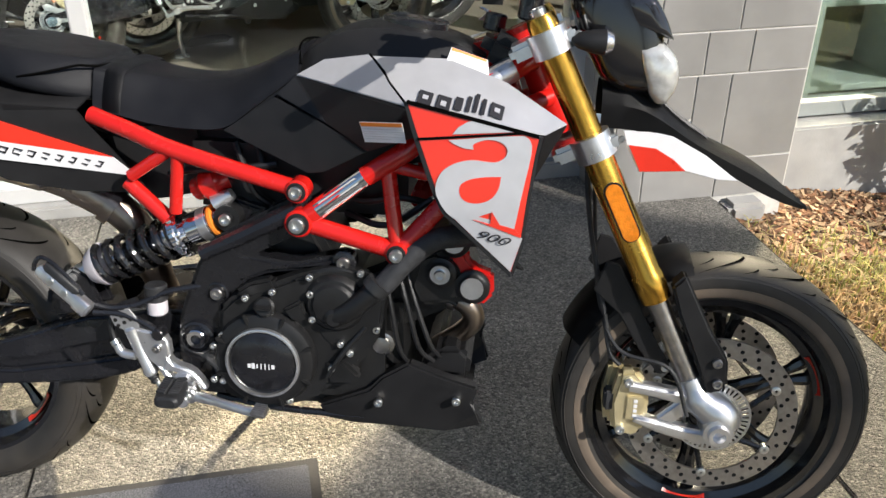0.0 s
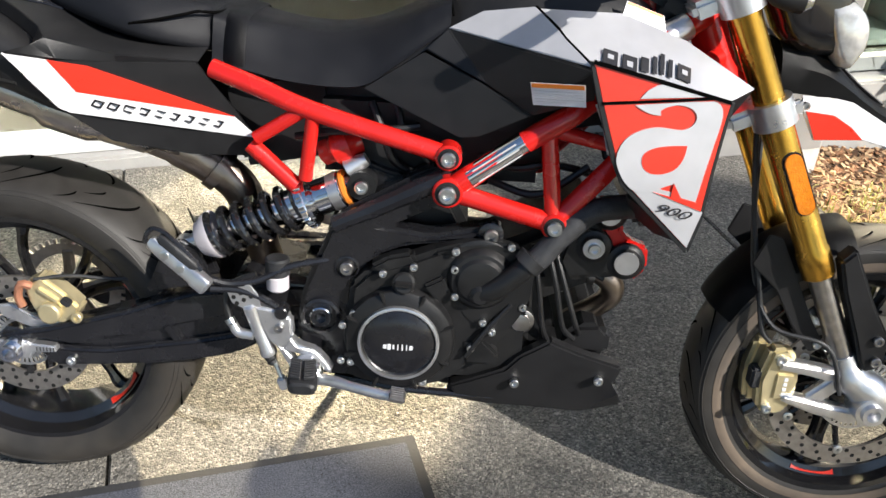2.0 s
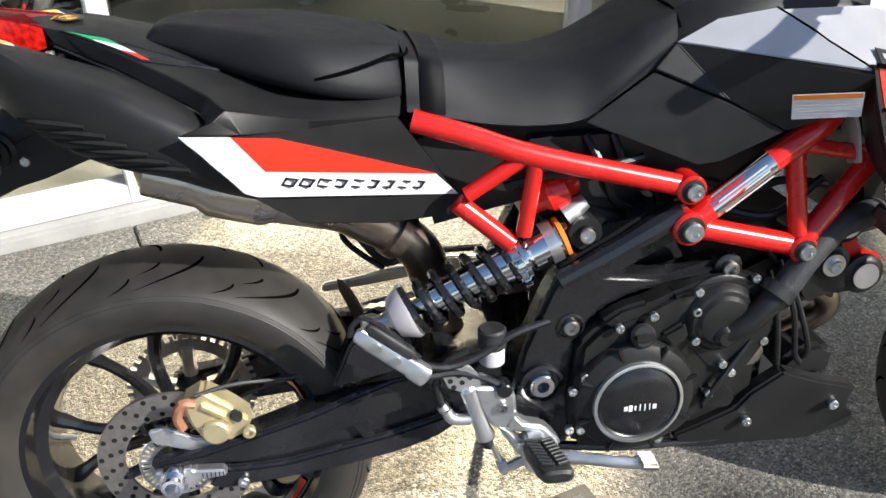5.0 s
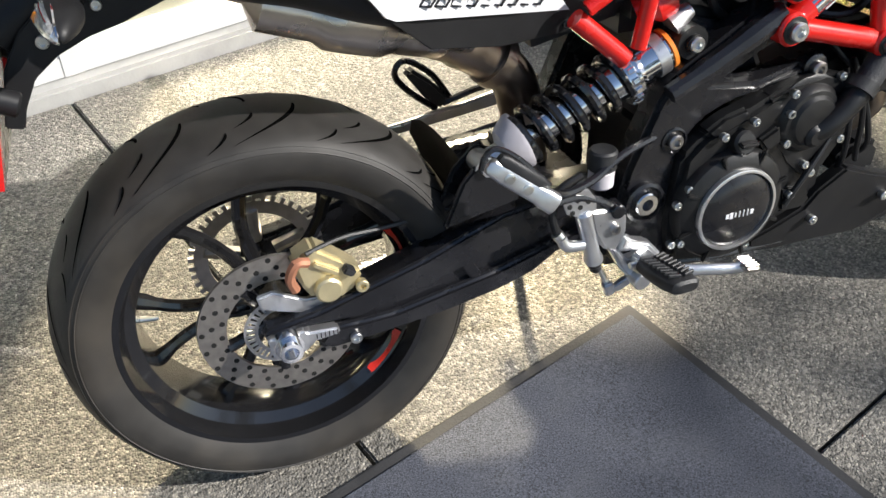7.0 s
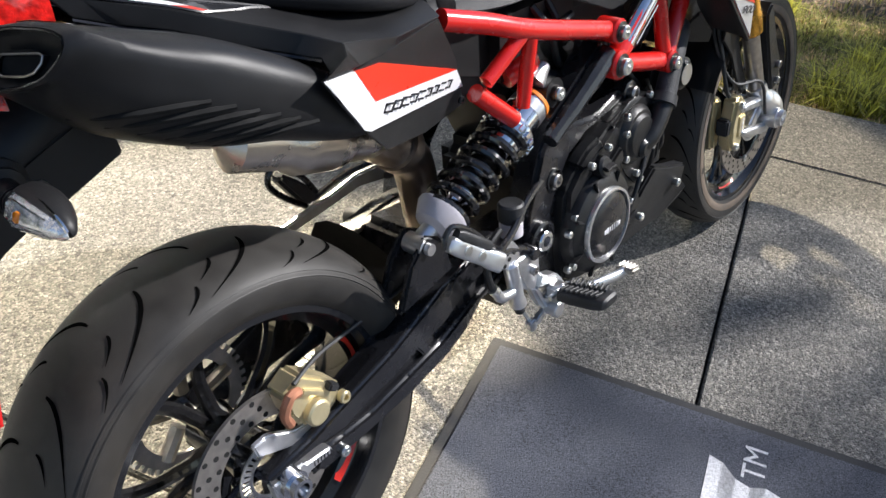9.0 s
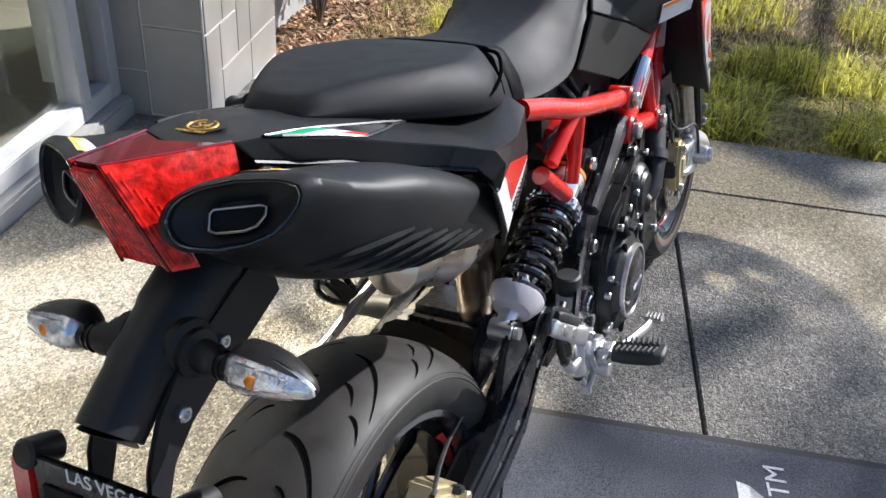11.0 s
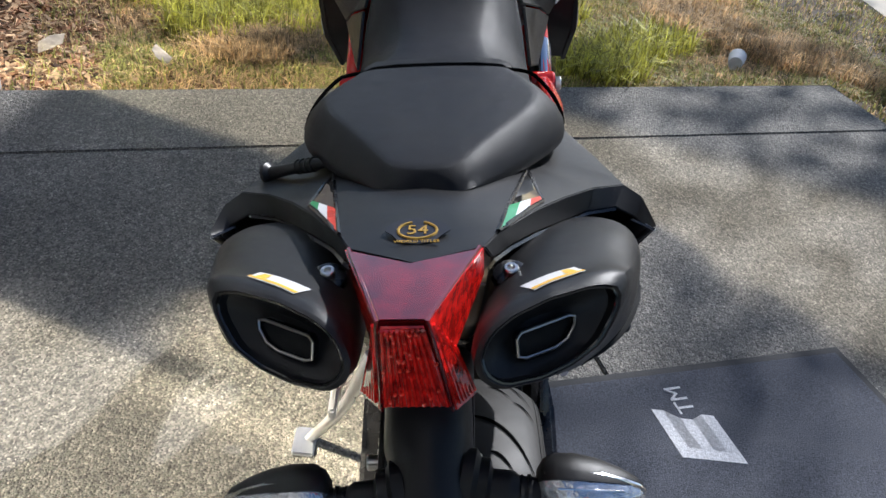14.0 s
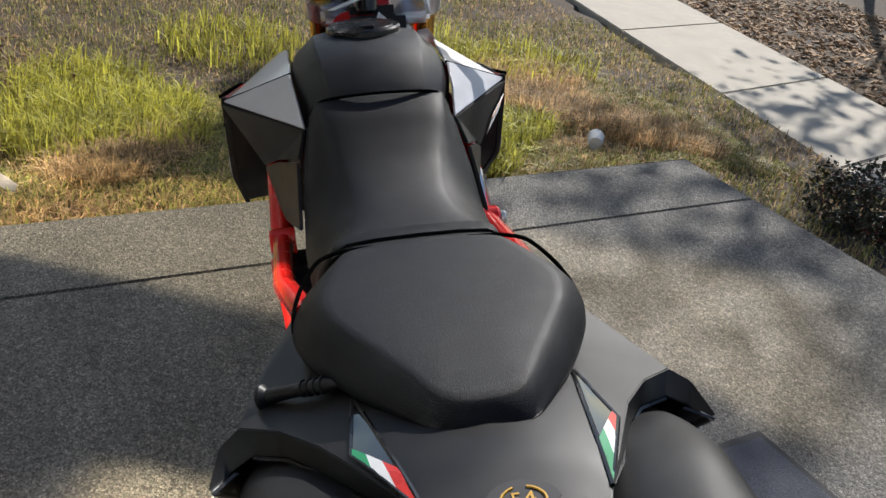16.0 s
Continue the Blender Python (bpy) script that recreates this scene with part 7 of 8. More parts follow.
for s in (-1, 1):
    part("hanger_side", plate([(-0.06, 0.835), (-0.13, 0.81), (-0.2, 0.782), (-0.235, 0.752), (-0.262, 0.71), (-0.28, 0.64), (-0.258, 0.635), (-0.25, 0.66), (-0.231, 0.695), (-0.2, 0.719), (-0.16, 0.737), (-0.123, 0.747), (-0.05, 0.775)], 0.036 * s - 0.006, 0.006, 0.002), "black_plastic", hang)
    bolt((-0.145, 0.042 * s, 0.774), (0, s, 0), 0.007, hang)
    bolt((-0.212, 0.042 * s, 0.739), (0, s, 0), 0.008, hang)
    stalk = part("signal_stalk", tube([(-0.185, 0.014 * s, 0.785), (-0.188, 0.034 * s, 0.782), (-0.19, 0.05 * s, 0.78), (-0.192, 0.072 * s, 0.777), (-0.194, 0.092 * s, 0.775)], [0.03, 0.024, 0.016, 0.0125, 0.012], 18, 4), "black_plastic", hang)
    def wedge(rings_, x0, start, turn, n=14):
        bm = empty_bm()
        add_rings(bm, [[Vector((x0 - rx * math.cos(start + turn * k / n), y * s, z + rz * math.sin(start + turn * k / n))) for k in range(n + (turn < 6))] for y, z, rx, rz in rings_])
        return bm
    LONG = [(0.084, 0.775, 0.012, 0.012), (0.09, 0.775, 0.02, 0.019), (0.1, 0.775, 0.024, 0.0215), (0.12, 0.773, 0.024, 0.02), (0.14, 0.77, 0.021, 0.017), (0.16, 0.766, 0.015, 0.0125), (0.175, 0.762, 0.008, 0.008), (0.181, 0.76, 0.003, 0.003)]
    shellp = part("turn_signal", wedge([(y, z + 0.001, rx * 1.12, rz * 1.08) for y, z, rx, rz in LONG], -0.186, math.pi / 2 - 0.5, math.pi + 0.5), "black_plastic", hang, "black turn signal with a clear lens", 50)
    lensp = part("signal_lens", wedge([(y, z, rx, rz) for y, z, rx, rz in LONG], -0.19, -math.pi / 2, math.pi), "clear_lamp", shellp, "clear faceted lens with an amber bulb", 50)
    part("amber_bulb", lathe((-0.204, 0.122 * s, 0.777), (-1, 0.3 * s, -0.1), [(0.0, 0.0075), (0.007, 0.0075), (0.011, 0.003)], 16), "amber", lensp)
    part("lens_edge", tube([(-0.19, y * s, z + rz) for y, z, rx, rz in LONG[1:]], 0.0022, 6), "chrome", lensp)
    for k in range(5):
        part("lens_rib", tube([(-0.19 - rx * math.cos(a), y * s, z + rz * math.sin(a)) for y, z, rx, rz in (LONG[2 + k // 2],) for a in (-1.1, -0.5, 0.1, 0.7)] if k % 2 else [(-0.19 - rx * 0.98 * math.cos(-0.9 + 0.45 * k), y * s, z + rz * math.sin(-0.9 + 0.45 * k)) for y, z, rx, rz in LONG[2:6]], 0.0009, 5), "chrome", lensp)
    for k in range(2):
        part("stalk_ring", lathe((-0.1925, (0.068 + 0.007 * k) * s, 0.777), (0, s, -0.05), [(0, 0.0125), (0, 0.0142), (0.003, 0.0142), (0.003, 0.0125)], 18), "satin_black", stalk)
    hung = Matrix.Translation((-0.016, -0.002, 0.0015) if s > 0 else (-0.004, -0.018, 0.0015)) @ Matrix.Diagonal((0.95, 0.87, 1.0, 1.0))
    hung[2][1] = 0.13 if s > 0 else -0.1
    for ob in [stalk, shellp] + list(stalk.children) + list(shellp.children) + list(lensp.children):
        ob.data.transform(hung)
pl_m = pose(-0.287, -0.006, 0.644, 0, 9, 0)
lp = part("plate_frame", block((0.008, 0.19, 0.125), pl_m, 0.006), "satin_black", hang, "black number-plate frame with white lettering")
part("number_plate", block((0.003, 0.165, 0.085), pl_m @ pose(-0.005, 0, -0.008), 0.002), "hole", lp)
lettering("LAS VEGAS", 0.02, pl_m @ pose(-0.0046, 0.0, 0.052) @ Matrix(((0, 0, -1, 0), (-1, 0, 0, 0), (0, 1, 0, 0), (0, 0, 0, 1))), "white", lp, "frame_letters", 0.0005)
for y in (-0.062, 0.062):
    part("plate_reflector", lathe((-0.296, y, 0.66), (-1, 0, 0.15), [(0, 0.0115), (0.006, 0.0115), (0.009, 0.006)], 18), "red_reflector", lp)
for y in (-0.122, 0.122):
    part("side_reflector", block((0.01, 0.032, 0.088), pose(-0.282, y - 0.008, 0.646, 0, 11), 0.006), "red_reflector", lp, "red side reflector")
    part("plate_peg", cyl((-0.248, y * 0.78, 0.687), (-0.285, y * 0.78, 0.704), 0.015, segs=16, bevel=0.003), "black_plastic", lp)

# hugger
hb = empty_bm()
rings = []
for i in range(16):
    R = 0.338 + 0.012 * (i / 15) ** 3
    ring = []
    for k in range(11):
        t = -1 + 0.2 * k
        y = -0.025 + 0.088 * t
        a = radians(-6 + (46 - 16 * max(0, (0.04 - y) / 0.13) - 10 * max(0, (y - 0.04) / 0.04)) * i / 15)
        rr = R - 0.034 * abs(t) ** 3
        ring.append(Vector((REAR[0] + rr * math.cos(a), y, REAR[2] + rr * math.sin(a))))
    rings.append(ring)
vs = [[hb.verts.new(p) for p in r] for r in rings]
for a, b in zip(vs, vs[1:]):
    for i in range(10):
        hb.faces.new((a[i], a[i + 1], b[i + 1], b[i]))
bmesh.ops.solidify(hb, geom=hb.faces[:], thickness=0.004)
part("rear_hugger", hb, "black_plastic", bike, "black plastic rear mudguard hugging the tyre", 40)

# right foot controls: bracket with ribs, drilled heel guard, rear brake cylinder, peg and pedal
br = part("foot_bracket", plate([(0.44, 0.446), (0.482, 0.44), (0.504, 0.427), (0.507, 0.39), (0.49, 0.362), (0.467, 0.376), (0.449, 0.409)], -0.2, 0.024, 0.005, None, 0.0, 3), "alu", bike, "polished aluminium footpeg bracket")
part("upper_rib", plate([(0.5, 0.397), (0.516, 0.379), (0.547, 0.37), (0.568, 0.346), (0.576, 0.33), (0.566, 0.325), (0.546, 0.35), (0.52, 0.361), (0.49, 0.366)], -0.206, 0.026, 0.005, None, 0.0, 3), "alu", br)
part("lower_rib", plate([(0.474, 0.38), (0.494, 0.37), (0.52, 0.335), (0.528, 0.318), (0.518, 0.31), (0.502, 0.33)], -0.204, 0.022, 0.005, None, 0.0, 3), "alu", br)
part("cross_rib", plate([(0.508, 0.345), (0.55, 0.352), (0.556, 0.343), (0.514, 0.335)], -0.2, 0.018, 0.003), "alu", br)
bolt((0.483, -0.2, 0.408), RIGHT, 0.0085, br, "steel")
part("heel_guard", plate([(0.391, 0.483), (0.423, 0.487), (0.437, 0.482), (0.452, 0.462), (0.452, 0.445), (0.426, 0.438), (0.405, 0.448)], -0.199, 0.004, 0.001), "alu", br)
# holes in the guard are dark plugs, their shade put into the colour
for x, z in ((0.403, 0.473), (0.42, 0.468), (0.408, 0.46), (0.437, 0.463), (0.425, 0.456), (0.413, 0.449)):
    part("guard_hole", cyl((x, -0.2002, z), (x, -0.1945, z), 0.0038, segs=10), "hole", br)
part("master_cylinder", lathe((0.432, -0.194, 0.446), (0.031, 0.008, -0.1), [(0, 0.009), (0.004, 0.0125), (0.09, 0.0125), (0.094, 0.0145), (0.102, 0.0145), (0.106, 0.009)], 18), "alu", br)
part("rod_boot", lathe((0.463, -0.186, 0.346), (0.012, 0.0, -0.04), [(0, 0.01), (0.006, 0.0105), (0.01, 0.008), (0.015, 0.009), (0.02, 0.005)], 14), "hose", br)
part("brake_hose", tube([(0.44, -0.17, 0.49), (0.405, -0.175, 0.475), (0.391, -0.182, 0.447), (0.395, -0.186, 0.418), (0.404, -0.19, 0.402)], 0.0062, 10, 5), "cable", br)
part("hose_union", tube([(0.402, -0.19, 0.405), (0.412, -0.192, 0.39), (0.438, -0.194, 0.387)], [0.0085, 0.009, 0.0085], 12, 3), "alu", br)
part("hose_crimp", lathe((0.396, -0.188, 0.413), (0.008, -0.003, -0.012), [(0, 0.0075), (0, 0.009), (0.009, 0.009), (0.009, 0.0075)], 14), "bolt", br)
part("push_rod", tube([(0.466, -0.186, 0.345), (0.48, -0.19, 0.315), (0.487, -0.194, 0.3)], 0.0042, 8), "bolt", br)
part("rod_clevis", block((0.016, 0.016, 0.024), pose(0.487, -0.194, 0.296, 0, -18), 0.003), "alu", br)
part("bracket_bolt", lathe((0.545, -0.196, 0.325), RIGHT, [(0, 0.013), (0.022, 0.013), (0.025, 0.01), (0.025, 0.005), (0.018, 0.004)], 18), "bolt", br)
peg = part("foot_peg", add_rings(empty_bm(), [[Vector((0.529 + 0.012 * t + hw * math.copysign(abs(math.cos(a)) ** 0.6, math.cos(a)), -0.226 - 0.086 * t, 0.352 + 0.008 * t + hh * math.copysign(abs(math.sin(a)) ** 0.6, math.sin(a)))) for a in (2 * math.pi * k / 20 for k in range(20))] for t, hw, hh in ((0, 0.012, 0.008), (0.03, 0.02, 0.012), (0.3, 0.024, 0.0135), (0.75, 0.025, 0.0135), (0.95, 0.022, 0.011), (1.0, 0.016, 0.007))]), "hose", bike, "ribbed black rubber rider footpeg")
for k in range(8):
    t = 0.12 + 0.1 * k
    for s in (-1, 1):
        part("peg_tread", block((0.019, 0.0042, 0.006), pose(0.529 + 0.012 * t + 0.0115 * s, -0.226 - 0.086 * t, 0.3675 + 0.008 * t, 0, 0, 14 * s), 0.0012, segs=1), "hose", peg)
part("peg_hinge", block((0.03, 0.026, 0.03), pose(0.53, -0.214, 0.348), 0.005), "alu", peg)
part("hinge_fork", block((0.042, 0.014, 0.016), pose(0.534, -0.206, 0.336), 0.004), "alu", peg)
part("hinge_spring", lathe((0.515, -0.22, 0.342), (1, 0, 0), [(k * 0.0022, 0.009 if k % 2 else 0.0075) for k in range(14)], 12), "bolt", peg)
part("hinge_pin", cyl((0.504, -0.219, 0.348), (0.556, -0.219, 0.35), 0.005, segs=12, bevel=0.001), "bolt", peg)
lever = part("brake_pedal", tube([(0.53, -0.2, 0.312), (0.57, -0.218, 0.322), (0.62, -0.236, 0.322), (0.665, -0.248, 0.32), (0.685, -0.252, 0.321)], [0.011, 0.0085, 0.0075, 0.0075, 0.008], 12, 5, None, 1.25), "alu", bike, "forged aluminium brake pedal")
part("pedal_tip", block((0.028, 0.034, 0.01), pose(0.69, -0.256, 0.325, 0, 8), 0.003), "steel", lever)
for k in range(5):
    part("tip_tooth", block((0.022, 0.002, 0.004), pose(0.69, -0.269 + 0.0065 * k, 0.3315, 0, 8), 0.0006, segs=1), "steel", lever)
part("pedal_pivot", cyl((0.53, -0.19, 0.312), (0.53, -0.222, 0.312), 0.014, segs=18, bevel=0.002), "alu", lever)
part("pedal_horn", plate([(0.485, 0.292), (0.498, 0.302), (0.53, 0.318), (0.535, 0.304), (0.505, 0.288)], -0.2, 0.01, 0.002), "alu", lever)
# fluid reservoir
res = part("fluid_reservoir", cyl((0.475, -0.165, 0.462), (0.475, -0.165, 0.492), 0.019, segs=20, bevel=0.004), "fluid", bike, "milky brake-fluid reservoir with a black cap")
part("reservoir_cap", cyl((0.475, -0.165, 0.49), (0.475, -0.165, 0.522), 0.021, segs=20, bevel=0.003), "hose", res)
# passenger peg, folded
PEG_AXIS = [(0.282, -0.21, 0.556), (0.372, -0.222, 0.486)]
pa, pb = Vector(PEG_AXIS[0]), Vector(PEG_AXIS[1])
pw = (pb - pa).normalized()
pu = Vector((-pw.z, 0, pw.x)).normalized()
pq = pw.cross(pu)


def peg_rings(rows, n=18, power=0.55):
    """Rounded sections along the folded passenger peg: along, half height, half depth, shift out."""
    return [[pa + pw * d + pu * (h * math.copysign(abs(math.cos(a)) ** power, math.cos(a)) + up_) + pq * (w * math.copysign(abs(math.sin(a)) ** power, math.sin(a)) + out_) for a in (2 * math.pi * k / n for k in range(n))] for d, h, w, up_, out_ in rows]


ppeg = part("passenger_peg", add_rings(empty_bm(), peg_rings([(-0.004, 0.006, 0.004, 0, 0), (0.0, 0.0115, 0.0075, 0, 0), (0.02, 0.0135, 0.009, 0, 0), (0.085, 0.0135, 0.0095, 0, 0), (0.09, 0.0155, 0.012, 0, 0), (0.112, 0.0155, 0.012, 0, 0), (0.116, 0.011, 0.008, 0, 0)])), "alu", bike, "folded aluminium passenger footpeg", 40)
part("peg_rubber", add_rings(empty_bm(), peg_rings([(0.004, 0.006, 0.006, 0.016, 0), (0.012, 0.009, 0.009, 0.016, 0), (0.075, 0.009, 0.009, 0.016, 0), (0.082, 0.005, 0.006, 0.016, 0)])), "hose", ppeg)
out_way = pq if pq.y < 0 else -pq
for d in (0.03, 0.062):
    part("peg_screw", lathe(pa + pw * d + out_way * 0.0085, out_way, [(0, 0.0075), (0.0018, 0.0075), (0.0024, 0.006), (0.0024, 0.003)], 16), "bolt", ppeg)
part("peg_bar", tube([pa + pw * 0.09 + pu * 0.018, pa + pw * 0.03 + pu * 0.027, pa - pw * 0.006 + pu * 0.024, pa - pw * 0.014 + pu * 0.008, pa - pw * 0.008 - pu * 0.01], 0.0042, 8, 4), "satin_black", ppeg)
part("peg_stay", tube([(0.372, -0.212, 0.497), (0.405, -0.2, 0.485), (0.45, -0.188, 0.49), (0.5, -0.175, 0.512), (0.56, -0.16, 0.522)], 0.0062, 8, 5), "satin_black", ppeg)
part("lower_stay", tube([(0.372, -0.208, 0.478), (0.42, -0.196, 0.472), (0.46, -0.193, 0.455), (0.485, -0.192, 0.438)], 0.0065, 8, 5), "satin_black", ppeg)
part("stay_end", cyl((0.487, -0.205, 0.436), (0.487, -0.178, 0.436), 0.0115, segs=14, bevel=0.002), "satin_black", ppeg)
# left side: peg, its hanger, side stand
lpeg = part("left_peg", plate([(0.29, 0.54), (0.302, 0.548), (0.34, 0.518), (0.372, 0.482), (0.358, 0.466), (0.33, 0.485)], 0.165, 0.03, 0.006), "hose", bike, "black rubber passenger peg")
part("peg_loop", tube([(0.372, 0.172, 0.482), (0.34, 0.172, 0.53), (0.3, 0.172, 0.56), (0.28, 0.172, 0.556), (0.276, 0.172, 0.535), (0.3, 0.172, 0.505), (0.345, 0.172, 0.468)], 0.0055, 8, 4), "satin_black", lpeg)
part("left_hanger", plate([(0.232, 0.436), (0.3, 0.442), (0.36, 0.449), (0.46, 0.462), (0.56, 0.446), (0.565, 0.474), (0.5, 0.486), (0.455, 0.488), (0.4, 0.476), (0.34, 0.468), (0.28, 0.458), (0.235, 0.453)], 0.158, 0.012, 0.003), "alu", lpeg, "flat aluminium peg hanger")
part("left_stay", tube([(0.36, 0.17, 0.478), (0.43, 0.16, 0.5), (0.52, 0.14, 0.51)], 0.006, 8, 4), "satin_black", lpeg)
part("rider_peg", tube([(0.548, 0.19, 0.332), (0.547, 0.225, 0.326), (0.545, 0.3, 0.318)], [0.014, 0.024, 0.02], 12, 3), "hose", lpeg)
stand = part("side_stand", tube([(0.56, 0.15, 0.27), (0.545, 0.21, 0.16), (0.558, 0.287, 0.06), (0.555, 0.297, 0.05)], [0.015, 0.012, 0.011, 0.012], 12, 4), "alu", bike, "aluminium side stand holding the motorcycle up")
part("stand_foot", block((0.075, 0.045, 0.01), pose(0.55, 0.303, 0.053, 9), 0.004), "alu", stand)

# ---- front end ----
ft, fb = Vector((1.152, 0, 1.012)), Vector((1.385, 0, 0.545))
fw = (fb - ft).normalized()
for y, nm in ((-0.138, "fork_leg"), (0.055, "fork_leg")):
    off = Vector((0, y, 0))
    L = (fb - ft).length
    leg = part(nm, lathe(ft + off, fw, [(-0.012, 0.016), (-0.012, 0.022), (0.0, 0.0255), (0.06, 0.0255), (0.07, 0.0245), (L * 0.42, 0.0245), (L * 0.46, 0.0265), (L - 0.055, 0.0262), (L - 0.05, 0.0285), (L - 0.012, 0.0285), (L - 0.008, 0.0275), (L, 0.0275), (L, 0.021)], 32), "gold", bike, "gold anodised upside-down fork tube")
    part("stanchion", cyl(fb + off - fw * 0.02, fb + off + fw * 0.19, 0.0195, segs=24), "steel", leg, "dark polished fork slider")
    if y < 0:
        def capsule(d0, d1, r):
            side_way = Vector((-fw.z, 0, fw.x))
            pts = []
            for c, a0 in ((ft + fw * d1, 0), (ft + fw * d0, math.pi)):
                for i in range(9):
                    q = a0 + math.pi * i / 8
                    v = c + r * (math.cos(q) * side_way + math.sin(q) * fw)
                    pts.append((v.x + 0.003, v.z))
            return pts
        part("reflector_base", plate(capsule(0.3, 0.38, 0.017), y - 0.03, 0.008, 0.002), "satin_black", leg)
        part("side_reflector", plate(capsule(0.3, 0.38, 0.0142), y - 0.0325, 0.004, 0.0012), "amber", leg, "amber oval reflector")
    # lower casting with the axle clamp
    p = fb + off + fw * 0.17
    out = -1 if y < 0 else 1
    cast = part("fork_foot", tube([p, p + fw * 0.045 + Vector((0.002, 0.008 * out, 0)), Vector((FRONT[0] + 0.008, y + 0.012 * out, FRONT[2] + 0.02)), Vector((FRONT[0] + 0.002, y + 0.012 * out, FRONT[2] - 0.018))], [0.024, 0.03, 0.034, 0.026], 20, 4), "alu", leg, "silver cast fork foot")
    part("axle_end", lathe((FRONT[0], y, FRONT[2]), (0, out, 0), [(0, 0.03), (0.045, 0.027), (0.046, 0.02), (0.056, 0.019), (0.056, 0.012), (0.03, 0.011)], 24), "alu", leg)
    if y < 0:
        part("caliper_arm", plate([(1.345, 0.387), (1.4, 0.38), (1.46, 0.371), (1.485, 0.35), (1.45, 0.346), (1.4, 0.358), (1.347, 0.366)], y - 0.026, 0.03, 0.007, None, 0.0, 3), "alu", leg)
        part("caliper_arm", plate([(1.36, 0.305), (1.42, 0.282), (1.5, 0.262), (1.528, 0.29), (1.46, 0.3), (1.415, 0.31), (1.366, 0.32)], y - 0.026, 0.03, 0.007, None, 0.0, 3), "alu", leg)
        part("caliper_web", plate([(1.402, 0.312), (1.436, 0.302), (1.486, 0.35), (1.462, 0.372), (1.446, 0.356)], y - 0.022, 0.022, 0.006, None, 0.0, 3), "alu", leg)
    part("fork_guard", plate([(1.406, 0.578), (1.428, 0.603), (1.483, 0.5), (1.519, 0.446), (1.523, 0.41), (1.52, 0.384), (1.489, 0.373), (1.462, 0.44), (1.424, 0.525)], y - 0.028, 0.036, 0.005, None, 0.0, 3), "black_plastic", leg, "matt black fork guard")
    if y < 0:
        for x, z in ((1.5, 0.44), (1.505, 0.4)):
            bolt((x, y - 0.029, z), RIGHT, 0.009, leg, "steel")
    for nm2, d, r in (("lower_clamp", 0.2, 0.035), ("upper_clamp", 0.012, 0.034)):
        part(nm2, lathe(ft + off, fw, [(d, 0.026), (d, r), (d + 0.042, r), (d + 0.042, 0.026)], 28), "alu", leg, "silver fork clamp")
        part("clamp_lug", block((0.022, 0.016, 0.022), Matrix.Translation(ft + off + fw * (d + 0.021) + Vector((0.031, 0.01 * out, 0.012))) @ Matrix.Rotation(-math.atan2(fw.x, -fw.z), 4, "Y"), 0.004), "alu", leg)
        bolt(ft + off + fw * (d + 0.02) + Vector((0.045, -0.012, 0.015)), RIGHT, 0.006, leg, "steel")
    bolt(ft + off - fw * 0.012, -fw, 0.014, leg, "bolt")
for d in (0.033, 0.221):
    part("triple_clamp", block((0.075, 0.2, 0.028), Matrix.Translation(ft + fw * d + Vector((-0.03, -0.04, -0.012))) @ Matrix.Rotation(-math.atan2(fw.x, -fw.z), 4, "Y"), 0.008), "alu", bike, "silver triple clamp")
fcal = part("front_caliper", plate([(1.335, 0.4), (1.365, 0.405), (1.385, 0.385), (1.395, 0.33), (1.385, 0.275), (1.36, 0.265), (1.33, 0.275), (1.322, 0.335)], -0.152, 0.035, 0.008), "brass", bike, "champagne-gold radial brake caliper")
part("caliper_half", plate([(1.32, 0.395), (1.345, 0.4), (1.36, 0.34), (1.35, 0.27), (1.32, 0.268), (1.31, 0.33)], -0.11, 0.05, 0.008), "brass", fcal)
part("caliper_bridge", block((0.03, 0.006, 0.05), pose(1.366, -0.153, 0.33), 0.002), "brass", fcal)
for k in range(4):
    part("mark_bar", block((0.007, 0.001, 0.007), pose(1.368, -0.1565, 0.315 + 0.01 * k), 0.0005, segs=1), "white", fcal)
for x, z in ((1.352, 0.383), (1.345, 0.283)):
    bolt((x, -0.153, z), RIGHT, 0.009, fcal)
part("pad_spring", block((0.02, 0.03, 0.04), pose(1.322, -0.13, 0.335), 0.004), "hose", fcal)
part("brake_hose", tube([(1.335, -0.13, 0.405), (1.315, -0.13, 0.43), (1.3, -0.12, 0.5), (1.275, -0.11, 0.6), (1.255, -0.11, 0.7), (1.245, -0.09, 0.8)], 0.0048, 8, 6), "hose", fcal)
part("sensor_cable", tube([(1.46, -0.17, 0.33), (1.42, -0.165, 0.42), (1.33, -0.14, 0.44), (1.29, -0.11, 0.52), (1.272, -0.09, 0.65), (1.26, -0.08, 0.8)], 0.0038, 8, 6), "hose", fcal)

# front mudguard
fm = empty_bm()
vs = []
for i in range(20):
    a = radians(153 - 50 * i / 19)
    R = 0.322 + 0.006 * math.sin(i / 19 * math.pi)
    w = 0.075 - 0.01 * (i > 16) * (i - 16) / 3
    row = []
    for k in range(13):
        t = -1 + k / 6
        rr = R - 0.035 * abs(t) ** 3
        row.append(fm.verts.new((FRONT[0] + rr * math.cos(a), FRONT[1] + w * t, FRONT[2] + rr * math.sin(a))))
    vs.append(row)
for a, b in zip(vs, vs[1:]):
    for i in range(12):
        fm.faces.new((a[i], a[i + 1], b[i + 1], b[i]))
bmesh.ops.solidify(fm, geom=fm.faces[:], thickness=0.004)
